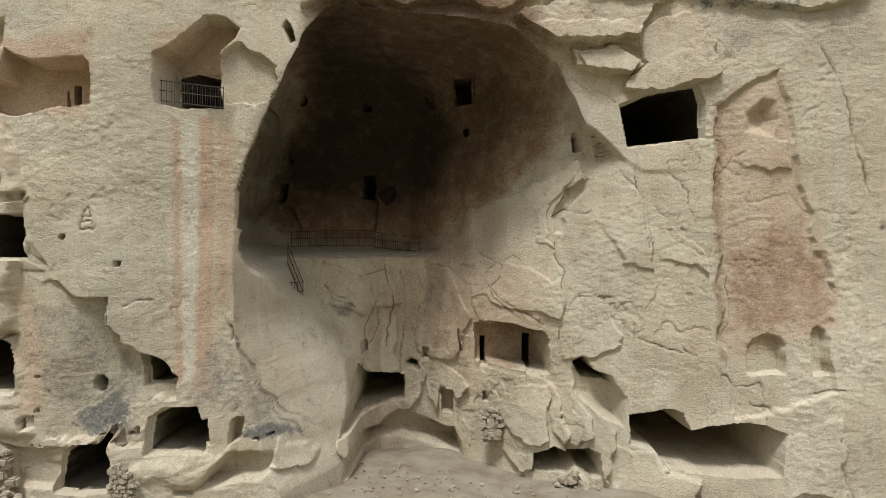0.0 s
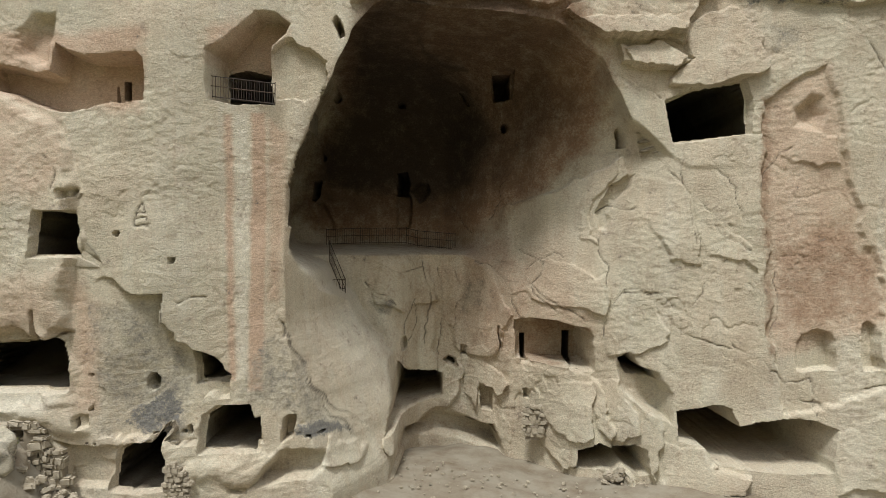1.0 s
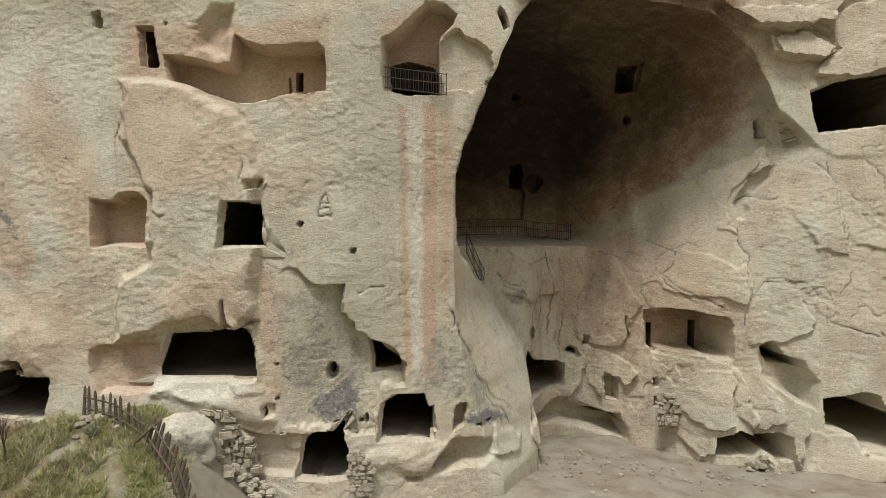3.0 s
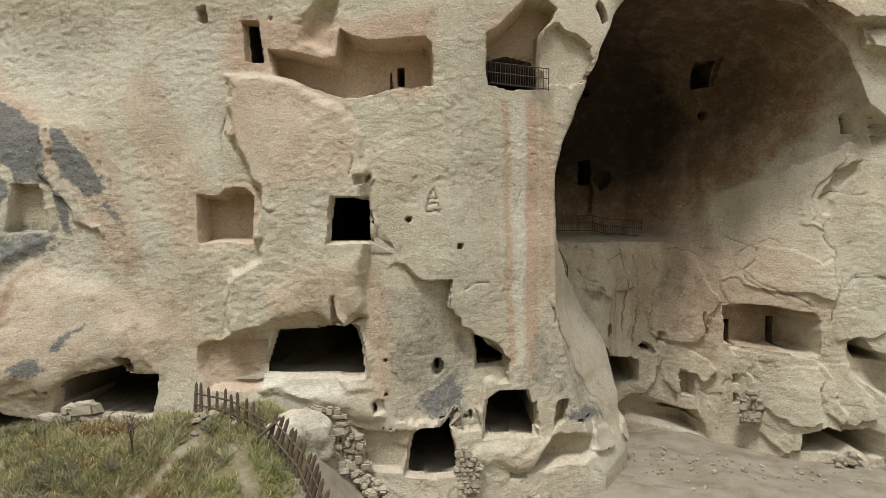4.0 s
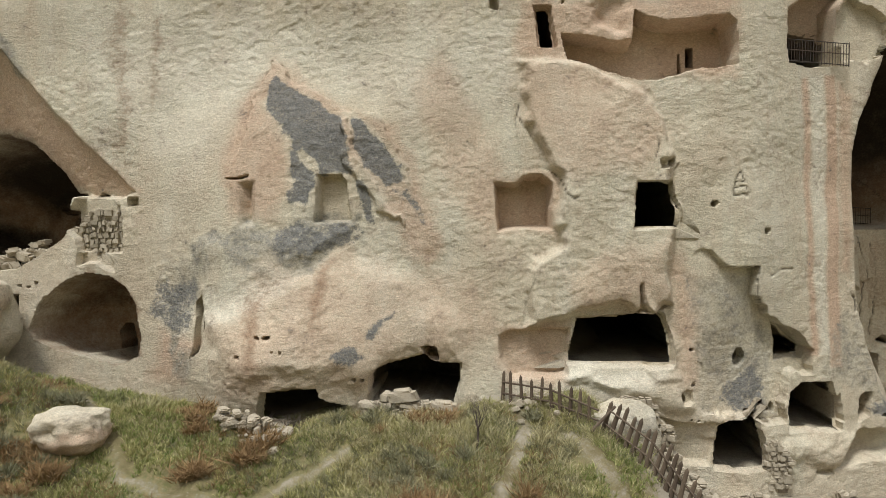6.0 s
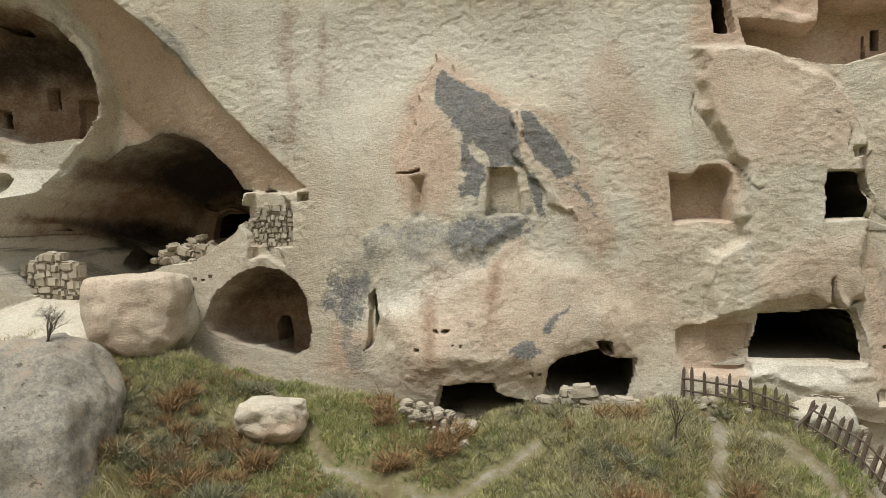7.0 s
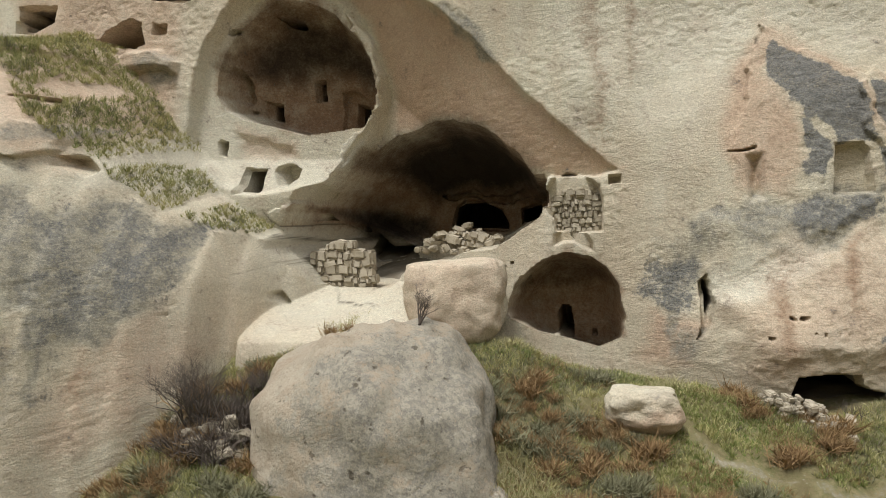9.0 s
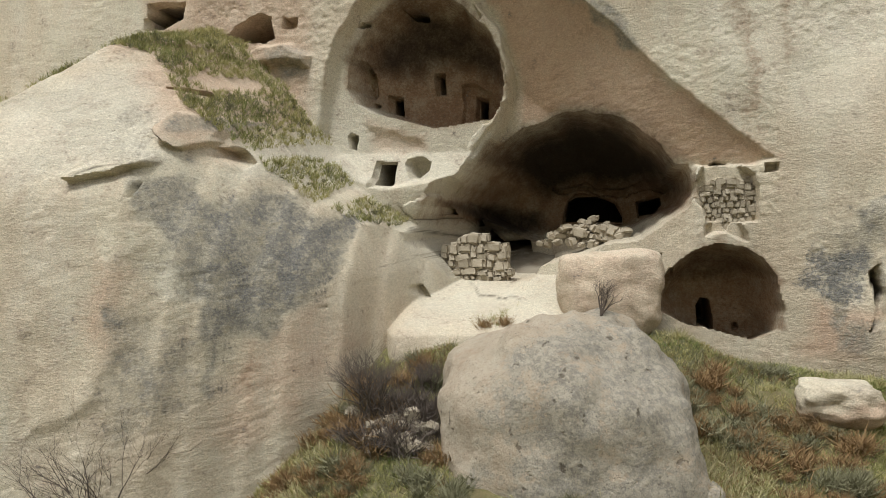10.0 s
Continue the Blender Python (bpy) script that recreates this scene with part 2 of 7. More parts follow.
def base(x, z):
    """How far back the cliff's face stands (its y) at x along it and at the height z."""
    front = bend(x, [(-80, 20), (-60, 21), (-52, 21.6), (-46, 22.6), (-36, 23.5), (-31, 23.4), (-20, 23.6), (-13, 23.4), (-10, 24.6), (-8, 25.3), (0, 26.6), (8, 28.4), (12, 27.4), (16, 26.4), (40, 24.5)])
    front = front + 0.06 * (z - 12)
    front = front - lump(x, z, -29.5, 6.5, 4.5, 3.0, 2.0) - lump(x, z, -19, 5.5, 3.0, 2.0, 0.6)
    front = front + lump(x, z, -46.7, 9.7, 2.6, 1.6, 2.2) - lump(x, z, -30.8, 12.4, 4.2, 3.6, 1.0) + lump(x, z, -12.9, 6.5, 1.6, 2.2, 0.5) + lump(x, z, -30.0, 19.0, 5.0, 2.5, 0.5)
    # the great apse: a left jamb with a leaning flank, an arched top, a ledge half way up its back
    edge = jamb(z)
    flank = bend(z, [(-5, -4.0), (2.8, -4.2), (5.4, -4.6), (6.6, -4.8), (7.2, -5.2), (8.4, -6.1), (9.5, -6.6), (10.4, -7.5), (12, -8.25), (14.5, -8.4), (40, -8)])
    flank = np.maximum(flank, edge + 0.05)
    top = bend(x, [(-9, 21.6), (-6, 21.9), (-3.6, 22.4), (0, 22.3), (2.6, 22.1), (4.8, 20.7), (5.6, 19.4), (6.4, 18.0), (9, 16)])
    low = bend(x, [(-14, 31.5), (-5, 32.0), (-4.2, 32.6), (-3.2, 34.4), (-2.4, 34.7), (-1, 34.3), (0.5, 33.2), (1.7, 32.4), (5.0, 29.9), (8, 28.7), (10, 27.9), (12, 27.4), (16, 26.4), (40, 24.5)])
    high = bend(x, [(-14, 36.5), (-8, 37.6), (-2, 37.6), (0.4, 34.9), (1.6, 34.0), (3.3, 32.2), (5.5, 30.3), (7, 29.2), (8.5, 28.4), (12, 27.4), (16, 26.4), (40, 24.5)])
    back = low + (high - low) * smooth(z, 11.6 - 2.5 * smooth(x, -1, 2), 12.1 + 2.5 * smooth(x, -1, 2))
    back = back + 0.06 * (z - 12) * smooth(x, 3, 8)
    rise = np.clip((z - 16) / np.maximum(top - 16, 0.5), 0, 1)
    inner = front + np.maximum(back - front, 0) * np.sqrt(1 - rise ** 5)
    open_top = smooth(top - z, -0.05, 0.25)
    jambed = front + bend(z, [(-5, 1.55), (4, 1.6), (7, 1.85), (9.5, 2.7), (11, 2.4), (14, 1.0), (40, 0.8)]) * np.clip(x - edge, 0, np.maximum(flank - edge, 0)) * open_top
    inner = front + np.maximum(inner - front, 0) * open_top
    front = jambed + (np.maximum(inner, front) - jambed) * smooth(x, flank, flank + 0.3)
    # the sloping shelf under the great cave
    front = front - 2.2 * np.clip(9.0 - z, 0, 1.7) * smooth(x, -50, -48) * smooth(-x, 41.0, 43.0)
    # the spur beside the domed cave, and the grassy terrace above its crest
    crest = bend(x, CREST)
    spur = bend(x, [(-110, 2), (-64, 7.5), (-58, 10.2), (-54.4, 12.2), (-53.1, 13.2), (-52.5, 14.0), (-51.5, 15.4), (-50.8, 16.1), (-49.6, 17.7), (-48.9, 19.4), (-48, 21.5), (-46.5, 24.5), (-44, 28), (-42, 60)])
    kink = bend(x, [(-60, 12.6), (-54.3, 12.1), (-53, 10.6), (-50, 9.6), (-40, 9.5)])
    spur = spur + 0.26 * (z - 9) + 0.3 * (z - kink + np.sqrt((z - kink) ** 2 + 0.3)) + bend(x, [(-110, 1.6), (-56, 1.8), (-53, 2.2), (-50.5, 4), (-44, 8)]) * np.maximum(z - crest, 0)
    return np.minimum(front, spur)


def lattice(x, z, seed):
    """Smooth value noise, 0 to 1."""
    table = np.random.RandomState(seed).rand(256, 256)
    i, j = np.floor(x).astype(int), np.floor(z).astype(int)
    u, v = x - i, z - j
    u, v = u * u * (3 - 2 * u), v * v * (3 - 2 * v)
    a, b2 = table[i % 256, j % 256], table[(i + 1) % 256, j % 256]
    c, d = table[i % 256, (j + 1) % 256], table[(i + 1) % 256, (j + 1) % 256]
    return (a * (1 - u) + b2 * u) * (1 - v) + (c * (1 - u) + d * u) * v


def fractal(x, z, size, octaves, seed, gain=0.5):
    """Fractal noise about 0, its largest lumps size metres across."""
    total, weight, f = 0, 1.0, 1.0 / size
    for o in range(octaves):
        total = total + weight * (lattice(x * f + 17.3 * o, z * f + 5.1 * o, seed + o) - 0.5)
        weight, f = weight * gain, f * 2.03
    return total


def inside(px, pz, outline):
    """Signed distance to a closed outline, positive within."""
    best, odd = np.full(px.shape, 1e9), np.zeros(px.shape, bool)
    for (x0, z0), (x1, z1) in zip(outline, outline[1:] + outline[:1]):
        dx, dz = x1 - x0, z1 - z0
        t = np.clip(((px - x0) * dx + (pz - z0) * dz) / (dx * dx + dz * dz + 1e-9), 0, 1)
        best = np.minimum(best, np.hypot(px - x0 - t * dx, pz - z0 - t * dz))
        cross = (z0 > pz) != (z1 > pz)
        odd ^= cross & (px < (x1 - x0) * (pz - z0) / (z1 - z0 + 1e-12) + x0)
    return np.where(odd, best, -best)


def along(px, pz, line):
    best = np.full(px.shape, 1e9)
    for (x0, z0), (x1, z1) in zip(line, line[1:]):
        dx, dz = x1 - x0, z1 - z0
        t = np.clip(((px - x0) * dx + (pz - z0) * dz) / (dx * dx + dz * dz + 1e-9), 0, 1)
        best = np.minimum(best, np.hypot(px - x0 - t * dx, pz - z0 - t * dz))
    return best


STEP = 0.054
xs = np.concatenate([np.arange(-110, -68, 1.0), np.arange(-68, -60, 0.2), np.arange(-60, 18, STEP), np.arange(18, 24, 0.2), np.arange(24, 61, 1.0)])
zs = np.concatenate([np.arange(-3, 1.5, 0.3), np.arange(1.5, 23.2, STEP), np.arange(23.2, 26, 0.2), np.arange(26, 36.1, 0.8)])
GX, GZ = np.meshgrid(xs, zs, indexing="ij")
WX = GX + 0.16 * fractal(GX, GZ, 1.1, 4, 40)
WZ = GZ + 0.16 * fractal(GX, GZ, 1.1, 4, 60)
FACE = base(GX, GZ)
DEPTH = FACE.copy()
OUTX, OUTZ = np.zeros(GX.shape), np.zeros(GX.shape)
MASKS = {name: np.zeros(GX.shape) for name in ("pale", "pink", "rust_shade", "grey", "black", "soot_shade", "crack")}
CUT = np.zeros(GX.shape)


def window(outline, pad):
    ax, az = [p[0] for p in outline], [p[1] for p in outline]
    i0, i1 = np.searchsorted(xs, (min(ax) - pad, max(ax) + pad))
    j0, j1 = np.searchsorted(zs, (min(az) - pad, max(az) + pad))
    return np.s_[max(i0 - 1, 0):i1 + 1, max(j0 - 1, 0):j1 + 1]


def warped(w, rough):
    return GX[w] + (WX[w] - GX[w]) * rough / 0.05, GZ[w] + (WZ[w] - GZ[w]) * rough / 0.05


def pocket(name, outline, depth, edge=0.12, widen=0.0, rough=0.05, round=0):
    """Carve a room or niche back into the rock; its walls run in from the outline."""
    w = window(outline, 0.6)
    d = inside(*warped(w, rough), outline)
    e = max(0.5 * edge, STEP * 1.05)
    room = inside(GX[w], GZ[w], outline) - 0.07
    if round:
        s = np.clip(d / edge, 0, 1)
        s = np.sqrt(1 - (1 - s) ** 2)
    elif widen:
        lip = min(0.45, 0.3 * depth) / depth
        s = lip * smooth(d, 0, e) + (1 - lip) * smooth(room, 2 * e, 3 * e)
    else:
        s = smooth(d, 0, edge)
    cx, cz = sum(p[0] for p in outline) / len(outline), sum(p[1] for p in outline) / len(outline)
    near = FACE[w][d > 0]
    back = (near.mean() if near.size else FACE[w].mean()) + depth
    deep = np.where(s > 0, FACE[w] + np.maximum(back - FACE[w], 0) * s, -1e9)
    DEPTH[w] = np.maximum(DEPTH[w], deep)
    CUT[w] = np.maximum(CUT[w], s * min(1, depth / 1.5))
    # painted shade: inside walls of deep rooms turn black
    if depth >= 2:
        MASKS["soot_shade"][w] = np.maximum(MASKS["soot_shade"][w], 0.85 * smooth(room, 0.0, 0.25))
    if widen:
        open_out = smooth(room, e, 2 * e) * widen
        OUTX[w] += (GX[w] - cx) * open_out
        OUTZ[w] += np.where(GZ[w] > cz, 0.8, 0.45) * (GZ[w] - cz) * open_out


def plate(name, outline, amount, edge=0.15, grow=0.0, taper=0):
    """Raise (minus) or sink a sheet of the face; grow leans its lower edge out, taper fades a sunk sheet towards one side."""
    w = window(outline, 0.6)
    d = inside(*warped(w, 0.15), outline)
    s = smooth(d, 0, max(0.45 * edge if edge < 0.35 else edge, STEP))
    if name == "scale":
        # a flake: its lower right edge stands proud, its upper left one runs out into the face
        ax, az = [p[0] for p in outline], [p[1] for p in outline]
        s = s * (0.12 + 0.88 * smooth(0.5 * (GX[w] - min(ax)) / (max(ax) - min(ax)) + 0.5 * (max(az) - GZ[w]) / (max(az) - min(az)), 0.2, 0.8))
    if grow < 0:
        az = [p[1] for p in outline]
        s = s * smooth((GZ[w] - min(az)) / (max(az) - min(az)), 0.15, 0.75)
    elif grow:
        az = [p[1] for p in outline]
        s = s * (1 - grow * np.clip((GZ[w] - min(az)) / (max(az) - min(az)), 0, 1))
    if taper:
        ax = [p[0] for p in outline]
        s = s * smooth(GX[w], min(ax), min(ax) + 0.6 * (max(ax) - min(ax)))
    DEPTH[w] += amount * s
    FACE[w] += amount * s


def bowl(name, outline, deep, radius, rough=0.05, floor=0.0):
    """Hollow out a rounded cave behind the surface as it stands; later rooms open from its walls."""
    w = window(outline, 0.6)
    d = inside(*warped(w, rough), outline)
    if floor:
        az = [p[1] for p in outline]
        radius = radius * (0.1 + 0.9 * smooth(GZ[w], min(az) + floor, min(az) + floor + 0.35 * (max(az) - min(az))))
    s = np.clip(d / radius, 0, 1)
    s = np.sqrt(1 - (1 - s) ** 2)
    DEPTH[w] += deep * s
    FACE[w] += deep * s
    CUT[w] = np.maximum(CUT[w], 0.85 * (d > 0.02))


def settle(name, outline, surface, edge):
    """Bring the face within an outline to the given surface."""
    w = window(outline, 0.6)
    s = smooth(inside(*warped(w, 0.03), outline), 0, edge)
    s = s * smooth(FACE[w] - surface(GX[w], GZ[w]), -4.2, -3.6) * np.where(GX[w] < -49, smooth(GZ[w] - bend(GX[w], CREST), 1.0, 1.4), 1)
    DEPTH[w] += (surface(GX[w], GZ[w]) - DEPTH[w]) * s
    FACE[w] += (surface(GX[w], GZ[w]) - FACE[w]) * s
    CUT[w] = np.maximum(CUT[w], 0.5 * s)


def crack(name, line, width, soft=0):
    w = window(line, 0.5)
    d = along(*warped(w, 0.11), line)
    g = np.exp(-(d / (width * 0.6 + 0.018)) ** 2) * (0.35 + 0.65 * smooth(fractal(GX[w], GZ[w], 0.9, 3, 170), -0.12, 0.1))
    DEPTH[w] += g * (0.03 if soft else 0.06)
    if not soft:
        MASKS["crack"][w] = np.maximum(MASKS["crack"][w], 0.85 * g * np.exp(-(d / (width * 0.6 + 0.01)) ** 2))


def stain(name, outline, chan, amount=1.0, feather=0.4, wild=0.12):
    w = window(outline, 2.0)
    d = inside(*warped(w, wild), outline)
    MASKS[chan][w] = np.maximum(MASKS[chan][w], amount * smooth(d, -feather, feather))


def carve():
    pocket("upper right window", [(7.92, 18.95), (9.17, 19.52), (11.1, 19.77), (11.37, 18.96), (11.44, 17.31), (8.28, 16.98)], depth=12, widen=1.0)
    pocket("arched niche", [(5.97, 17.72), (6.11, 17.95), (6.31, 17.75), (6.47, 16.88), (6.08, 16.87)], depth=0.9)
    pocket("room over the apse floor", [(1.58, 8.48), (2.43, 8.66), (4.74, 8.42), (5.08, 8.09), (5.12, 6.33), (3.37, 6.47), (1.68, 6.53)], depth=1.95)
    pocket("inner doorway", [(4.07, 7.93), (4.69, 7.95), (4.72, 6.28), (4.1, 6.27)], depth=7, edge=0.06, widen=1.0)
    pocket("inner doorway", [(1.88, 7.78), (2.38, 7.79), (2.41, 6.3), (1.91, 6.29)], depth=7, edge=0.06, widen=1.0)
    # brown wash darkens this room's walls: painted shade
    stain("room over the apse floor", [(1.7, 8.5), (4.9, 8.4), (5.0, 6.5), (1.8, 6.6)], chan="rust_shade", amount=0.6, feather=0.1)
    pocket("slit", [(0.85, 8.09), (0.97, 8.09), (0.99, 6.79), (0.87, 6.79)], depth=1.5, widen=1)
    pocket("broken stair", [(5.95, 6.68), (6.06, 7.09), (6.48, 7.47), (6.76, 7.39), (6.98, 6.97), (7.67, 6.75), (7.86, 6.36), (8.38, 5.72), (8.28, 4.33), (7.23, 4.7), (6.31, 5.56)], depth=0.9, edge=0.3)
    pocket("broken stair hole", [(6.11, 7.1), (6.48, 7.47), (6.75, 7.37), (6.98, 6.97), (7.67, 6.67), (7.79, 6.3), (6.53, 6.43)], depth=5)
    pocket("long low cave", [(8.46, 5.05), (10.16, 5.4), (10.66, 5.25), (10.88, 4.61), (11.49, 4.8), (12.61, 5.06), (13.88, 5.14), (14.54, 4.83), (14.39, 3.01), (12.39, 2.81), (9.94, 2.87), (9.49, 3.54), (8.51, 3.74)], depth=10)
    pocket("low cave", [(4.48, 2.63), (5.39, 3.08), (5.87, 2.91), (6.79, 3.28), (7.29, 3.06), (7.44, 1.95), (7.03, 1.86), (6.47, 2.27), (6.01, 1.88), (4.45, 1.6)], depth=7)
    pocket("left low room", [(-4.46, 5.06), (-4.31, 6.2), (-3.9, 5.59), (-2.54, 5.33), (-2.11, 5.11), (-2.06, 3.82), (-3.36, 3.6), (-4.55, 3.49)], depth=6)
    pocket("left low door", [(-2.37, 5.24), (-2.03, 5.25), (-2.01, 3.88), (-2.35, 3.88)], depth=5, edge=0.06, widen=0.8)
    pocket("dark gap", [(-1.96, 5.85), (-1.68, 6.14), (-1.3, 6.01), (-1.15, 5.63), (-1.29, 5.43), (-1.73, 5.62)], depth=3, widen=0.8)
    pocket("hole", [(-3.79, 6.99), (-3.82, 6.75), (-3.93, 6.6), (-4.05, 6.59), (-4.16, 6.74), (-4.2, 6.99), (-4.17, 7.23), (-4.07, 7.39), (-3.94, 7.39), (-3.83, 7.24)], depth=3, widen=1.0)
    pocket("small window", [(-0.98, 6.75), (-0.63, 6.76), (-0.62, 6.17), (-0.97, 6.17)], depth=2, edge=0.06, widen=0.8)
    pocket("door niche", [(0.02, 4.72), (0.33, 4.84), (0.67, 4.73), (0.7, 3.44), (0.07, 3.51)], depth=0.9, edge=0.06)
    pocket("chink", [(2.11, 4.88), (2.33, 4.97), (2.42, 4.47), (2.14, 4.41)], depth=2, widen=1)
    pocket("mason window", [(2.21, 3.96), (2.49, 3.96), (2.5, 3.4), (2.22, 3.4)], depth=3, edge=0.05, widen=1)
    pocket("undercut", [(-4.44, 2.74), (-3.32, 2.61), (-2.48, 3.2), (-1.08, 3.08), (0.33, 2.74), (0.84, 2.83), (1.25, 1.84), (1.43, 1.14), (-2.18, 1.73), (-4.43, 1.6)], depth=1.6, edge=0.5)
    pocket("undercut dark", [(-0.93, 2.6), (0.33, 2.79), (0.78, 2.74), (1.05, 2.12), (-0.22, 2.24)], depth=3)
    pocket("dome window", [(0.26, 21.27), (1.44, 21.23), (1.52, 19.86), (0.6, 19.84)], depth=3, edge=0.08, widen=0.6)
    pocket("dome hole", [(1.37, 18.45), (1.33, 18.29), (1.24, 18.18), (1.13, 18.18), (1.04, 18.28), (1, 18.44), (1.03, 18.6), (1.12, 18.71), (1.23, 18.71), (1.33, 18.61)], depth=1.0)
    pocket("dome hole", [(-2.8, 20.13), (-2.88, 19.98), (-2.99, 19.89), (-3.09, 19.88), (-3.15, 19.97), (-3.14, 20.12), (-3.07, 20.27), (-2.96, 20.36), (-2.85, 20.36), (-2.8, 20.27)], depth=1.0)
    pocket("dome hole", [(-6.25, 17.09), (-6.27, 16.97), (-6.32, 16.89), (-6.38, 16.89), (-6.42, 16.96), (-6.43, 17.08), (-6.4, 17.2), (-6.35, 17.28), (-6.3, 17.28), (-6.26, 17.21)], depth=1.0)
    pocket("dome hole", [(-5.11, 20.61), (-5.09, 20.33), (-5.27, 20.16), (-5.49, 20.16), (-5.59, 20.32), (-5.42, 20.59), (-5.3, 20.87), (-5.22, 21.04), (-5.21, 21.05), (-5.3, 20.88)], depth=1.0)
    pocket("dome hole", [(-6.52, 18.48), (-6.56, 18.31), (-6.68, 18.2), (-6.75, 18.2), (-6.71, 18.3), (-6.63, 18.47), (-6.53, 18.65), (-6.47, 18.75), (-6.47, 18.76), (-6.53, 18.65)], depth=1.0)
    pocket("dome niche", [(-1.04, 20.65), (-0.76, 20.65), (-0.53, 20.23), (-0.55, 19.86), (-0.81, 19.92), (-0.93, 20.41)], depth=0.5)
    pocket("stair door", [(-7.02, 15.7), (-6.68, 15.74), (-6.73, 14.78), (-6.9, 14.49), (-7.06, 14.58)], depth=2.5, edge=0.06)
    pocket("stair doorway", [(-3.95, 16.28), (-3.55, 16.36), (-3.53, 15.59), (-3.63, 14.94), (-4.09, 14.86)], depth=2.5, edge=0.06)
    pocket("arch recess", [(-3.54, 15.25), (-3.16, 15.74), (-2.81, 15.72), (-2.72, 15.27), (-2.98, 14.79), (-3.33, 14.55)], depth=0.7)
    pocket("stair", [(-4.08, 14.93), (-3.58, 14.94), (-3.58, 12.94), (-4.16, 12.93)], depth=0.35, edge=0.1)
    pocket("stair", [(-6.98, 14.44), (-6.49, 14.46), (-6.14, 12.77), (-6.84, 12.85)], depth=0.3, edge=0.15)
    pocket("arch panel", [(13.08, 8.4), (13.25, 8.75), (13.89, 8.98), (14.39, 8.85), (14.56, 8.5), (14.56, 7.25), (13.09, 7.13)], depth=0.35, edge=0.1)
    pocket("arch panel", [(15.45, 9.03), (15.59, 9.32), (15.84, 9.4), (16.14, 9.06), (16.29, 7.36), (15.53, 7.28)], depth=0.35, edge=0.1)
    pocket("arch panel", [(13.04, 18.43), (13.67, 19.09), (14.19, 18.87), (14.41, 18.13), (14.09, 17.29), (13.03, 17.57)], depth=0.5, edge=0.5)
    plate("long sheet", [(11.71, 18.95), (12.15, 7.67), (12.61, 5.06), (16.41, 6.55), (16.2, 11.22), (15.03, 16.91), (14.3, 20.33)], amount=0.18, edge=0.25)
    plate("shard", [(2.8, 22.33), (4.21, 23.12), (6.86, 24.19), (10.07, 24.11), (8.92, 22.93), (8.68, 22.11), (7.69, 21.79), (4.62, 21.6)], amount=-0.55, edge=0.1, grow=0.5)
    plate("shard", [(5.28, 21.33), (7.69, 21.61), (8.69, 21.01), (8.57, 20.23), (6.9, 20.45), (5.56, 20.35)], amount=-0.45, edge=0.1, grow=0.5)
    plate("shard", [(8.56, 22.44), (10.3, 23.07), (11.67, 21.71), (11.9, 20.2), (11.21, 19.77), (8.22, 19.47), (8.93, 20.86)], amount=-0.35, edge=0.15, grow=0.5)
    plate("lip", [(-5.38, 22.08), (-3.58, 22.48), (2.67, 22.74), (5.26, 23.75), (10.3, 23.83), (10.29, 25.12), (-5.42, 23.91)], amount=-0.3, edge=0.3)
    plate("top lip", [(10.18, 24.1), (12.35, 23.06), (15.14, 22.91), (17.86, 23.27), (17.87, 24.6), (10.17, 25.12)], amount=-0.35, edge=0.2)
    plate("scale", [(5.18, 12.88), (5.54, 14.78), (6.12, 15.44), (6.92, 15.8), (6.25, 14.5), (5.91, 13.84), (5.79, 12.89)], amount=0.35, edge=0.25)
    plate("scale", [(6.12, 15.44), (6.92, 15.8), (8.76, 15.25), (9.12, 12.97), (9.46, 11.47), (8.1, 11.67), (7.41, 13.45), (6.03, 13.84)], amount=-0.12, edge=0.1)
    plate("scale", [(9, 13.47), (10.14, 13.36), (11.14, 12.26), (11.69, 11.05), (10.37, 11.75), (9.24, 12.46)], amount=-0.15, edge=0.12)
    plate("scale", [(1.01, 11.43), (3.2, 11.88), (4.87, 10.95), (5.69, 11.24), (5.6, 9.02), (3.25, 9.4), (1.59, 9.78)], amount=-0.18, edge=0.12)
    plate("scale", [(1.78, 6.37), (4.94, 6.28), (5.65, 5.19), (6.12, 2.7), (5.02, 2.68), (4.22, 1.28), (2.82, 2.37), (2.5, 4.58)], amount=-0.35, edge=0.2)
    plate("scale", [(-0.99, 5.98), (-0.01, 6.14), (1.57, 4.88), (0.87, 4.3), (0.58, 4.87), (-0.04, 4.86), (-0.1, 3.57), (-0.97, 4.27)], amount=-0.4, edge=0.15)
    plate("scale", [(-4.2, 8.56), (-2.72, 9.03), (-2.26, 7.41), (-2.37, 5.32), (-3.85, 5.45)], amount=-0.3, edge=0.2)
    plate("scale", [(4.85, 5.87), (6.19, 6.22), (6.93, 3.74), (5.99, 3.18), (5.31, 3.71)], amount=-0.35, edge=0.15)
    plate("mound", [(5.95, 0.93), (6.5, 2.49), (7, 1.48), (7.3, 0.14)], amount=-0.8, edge=0.4)
    crack("great crack", [(14.71, 22.13), (15.24, 21.68), (16.04, 20.92), (16.64, 20.06), (16.87, 18.82), (17.19, 17.75), (17.48, 16.56), (17.77, 15.61), (18.08, 14.2), (18.59, 12.91)], width=0.056)
    crack("crack", [(6.5, 10.18), (7.76, 10.12), (8.47, 9.34), (8.63, 8.45), (9.47, 8.13), (10.49, 8.02)], width=0.031)
    crack("crack", [(10.54, 8.27), (11.48, 7.63), (12.23, 6.9)], width=0.031)
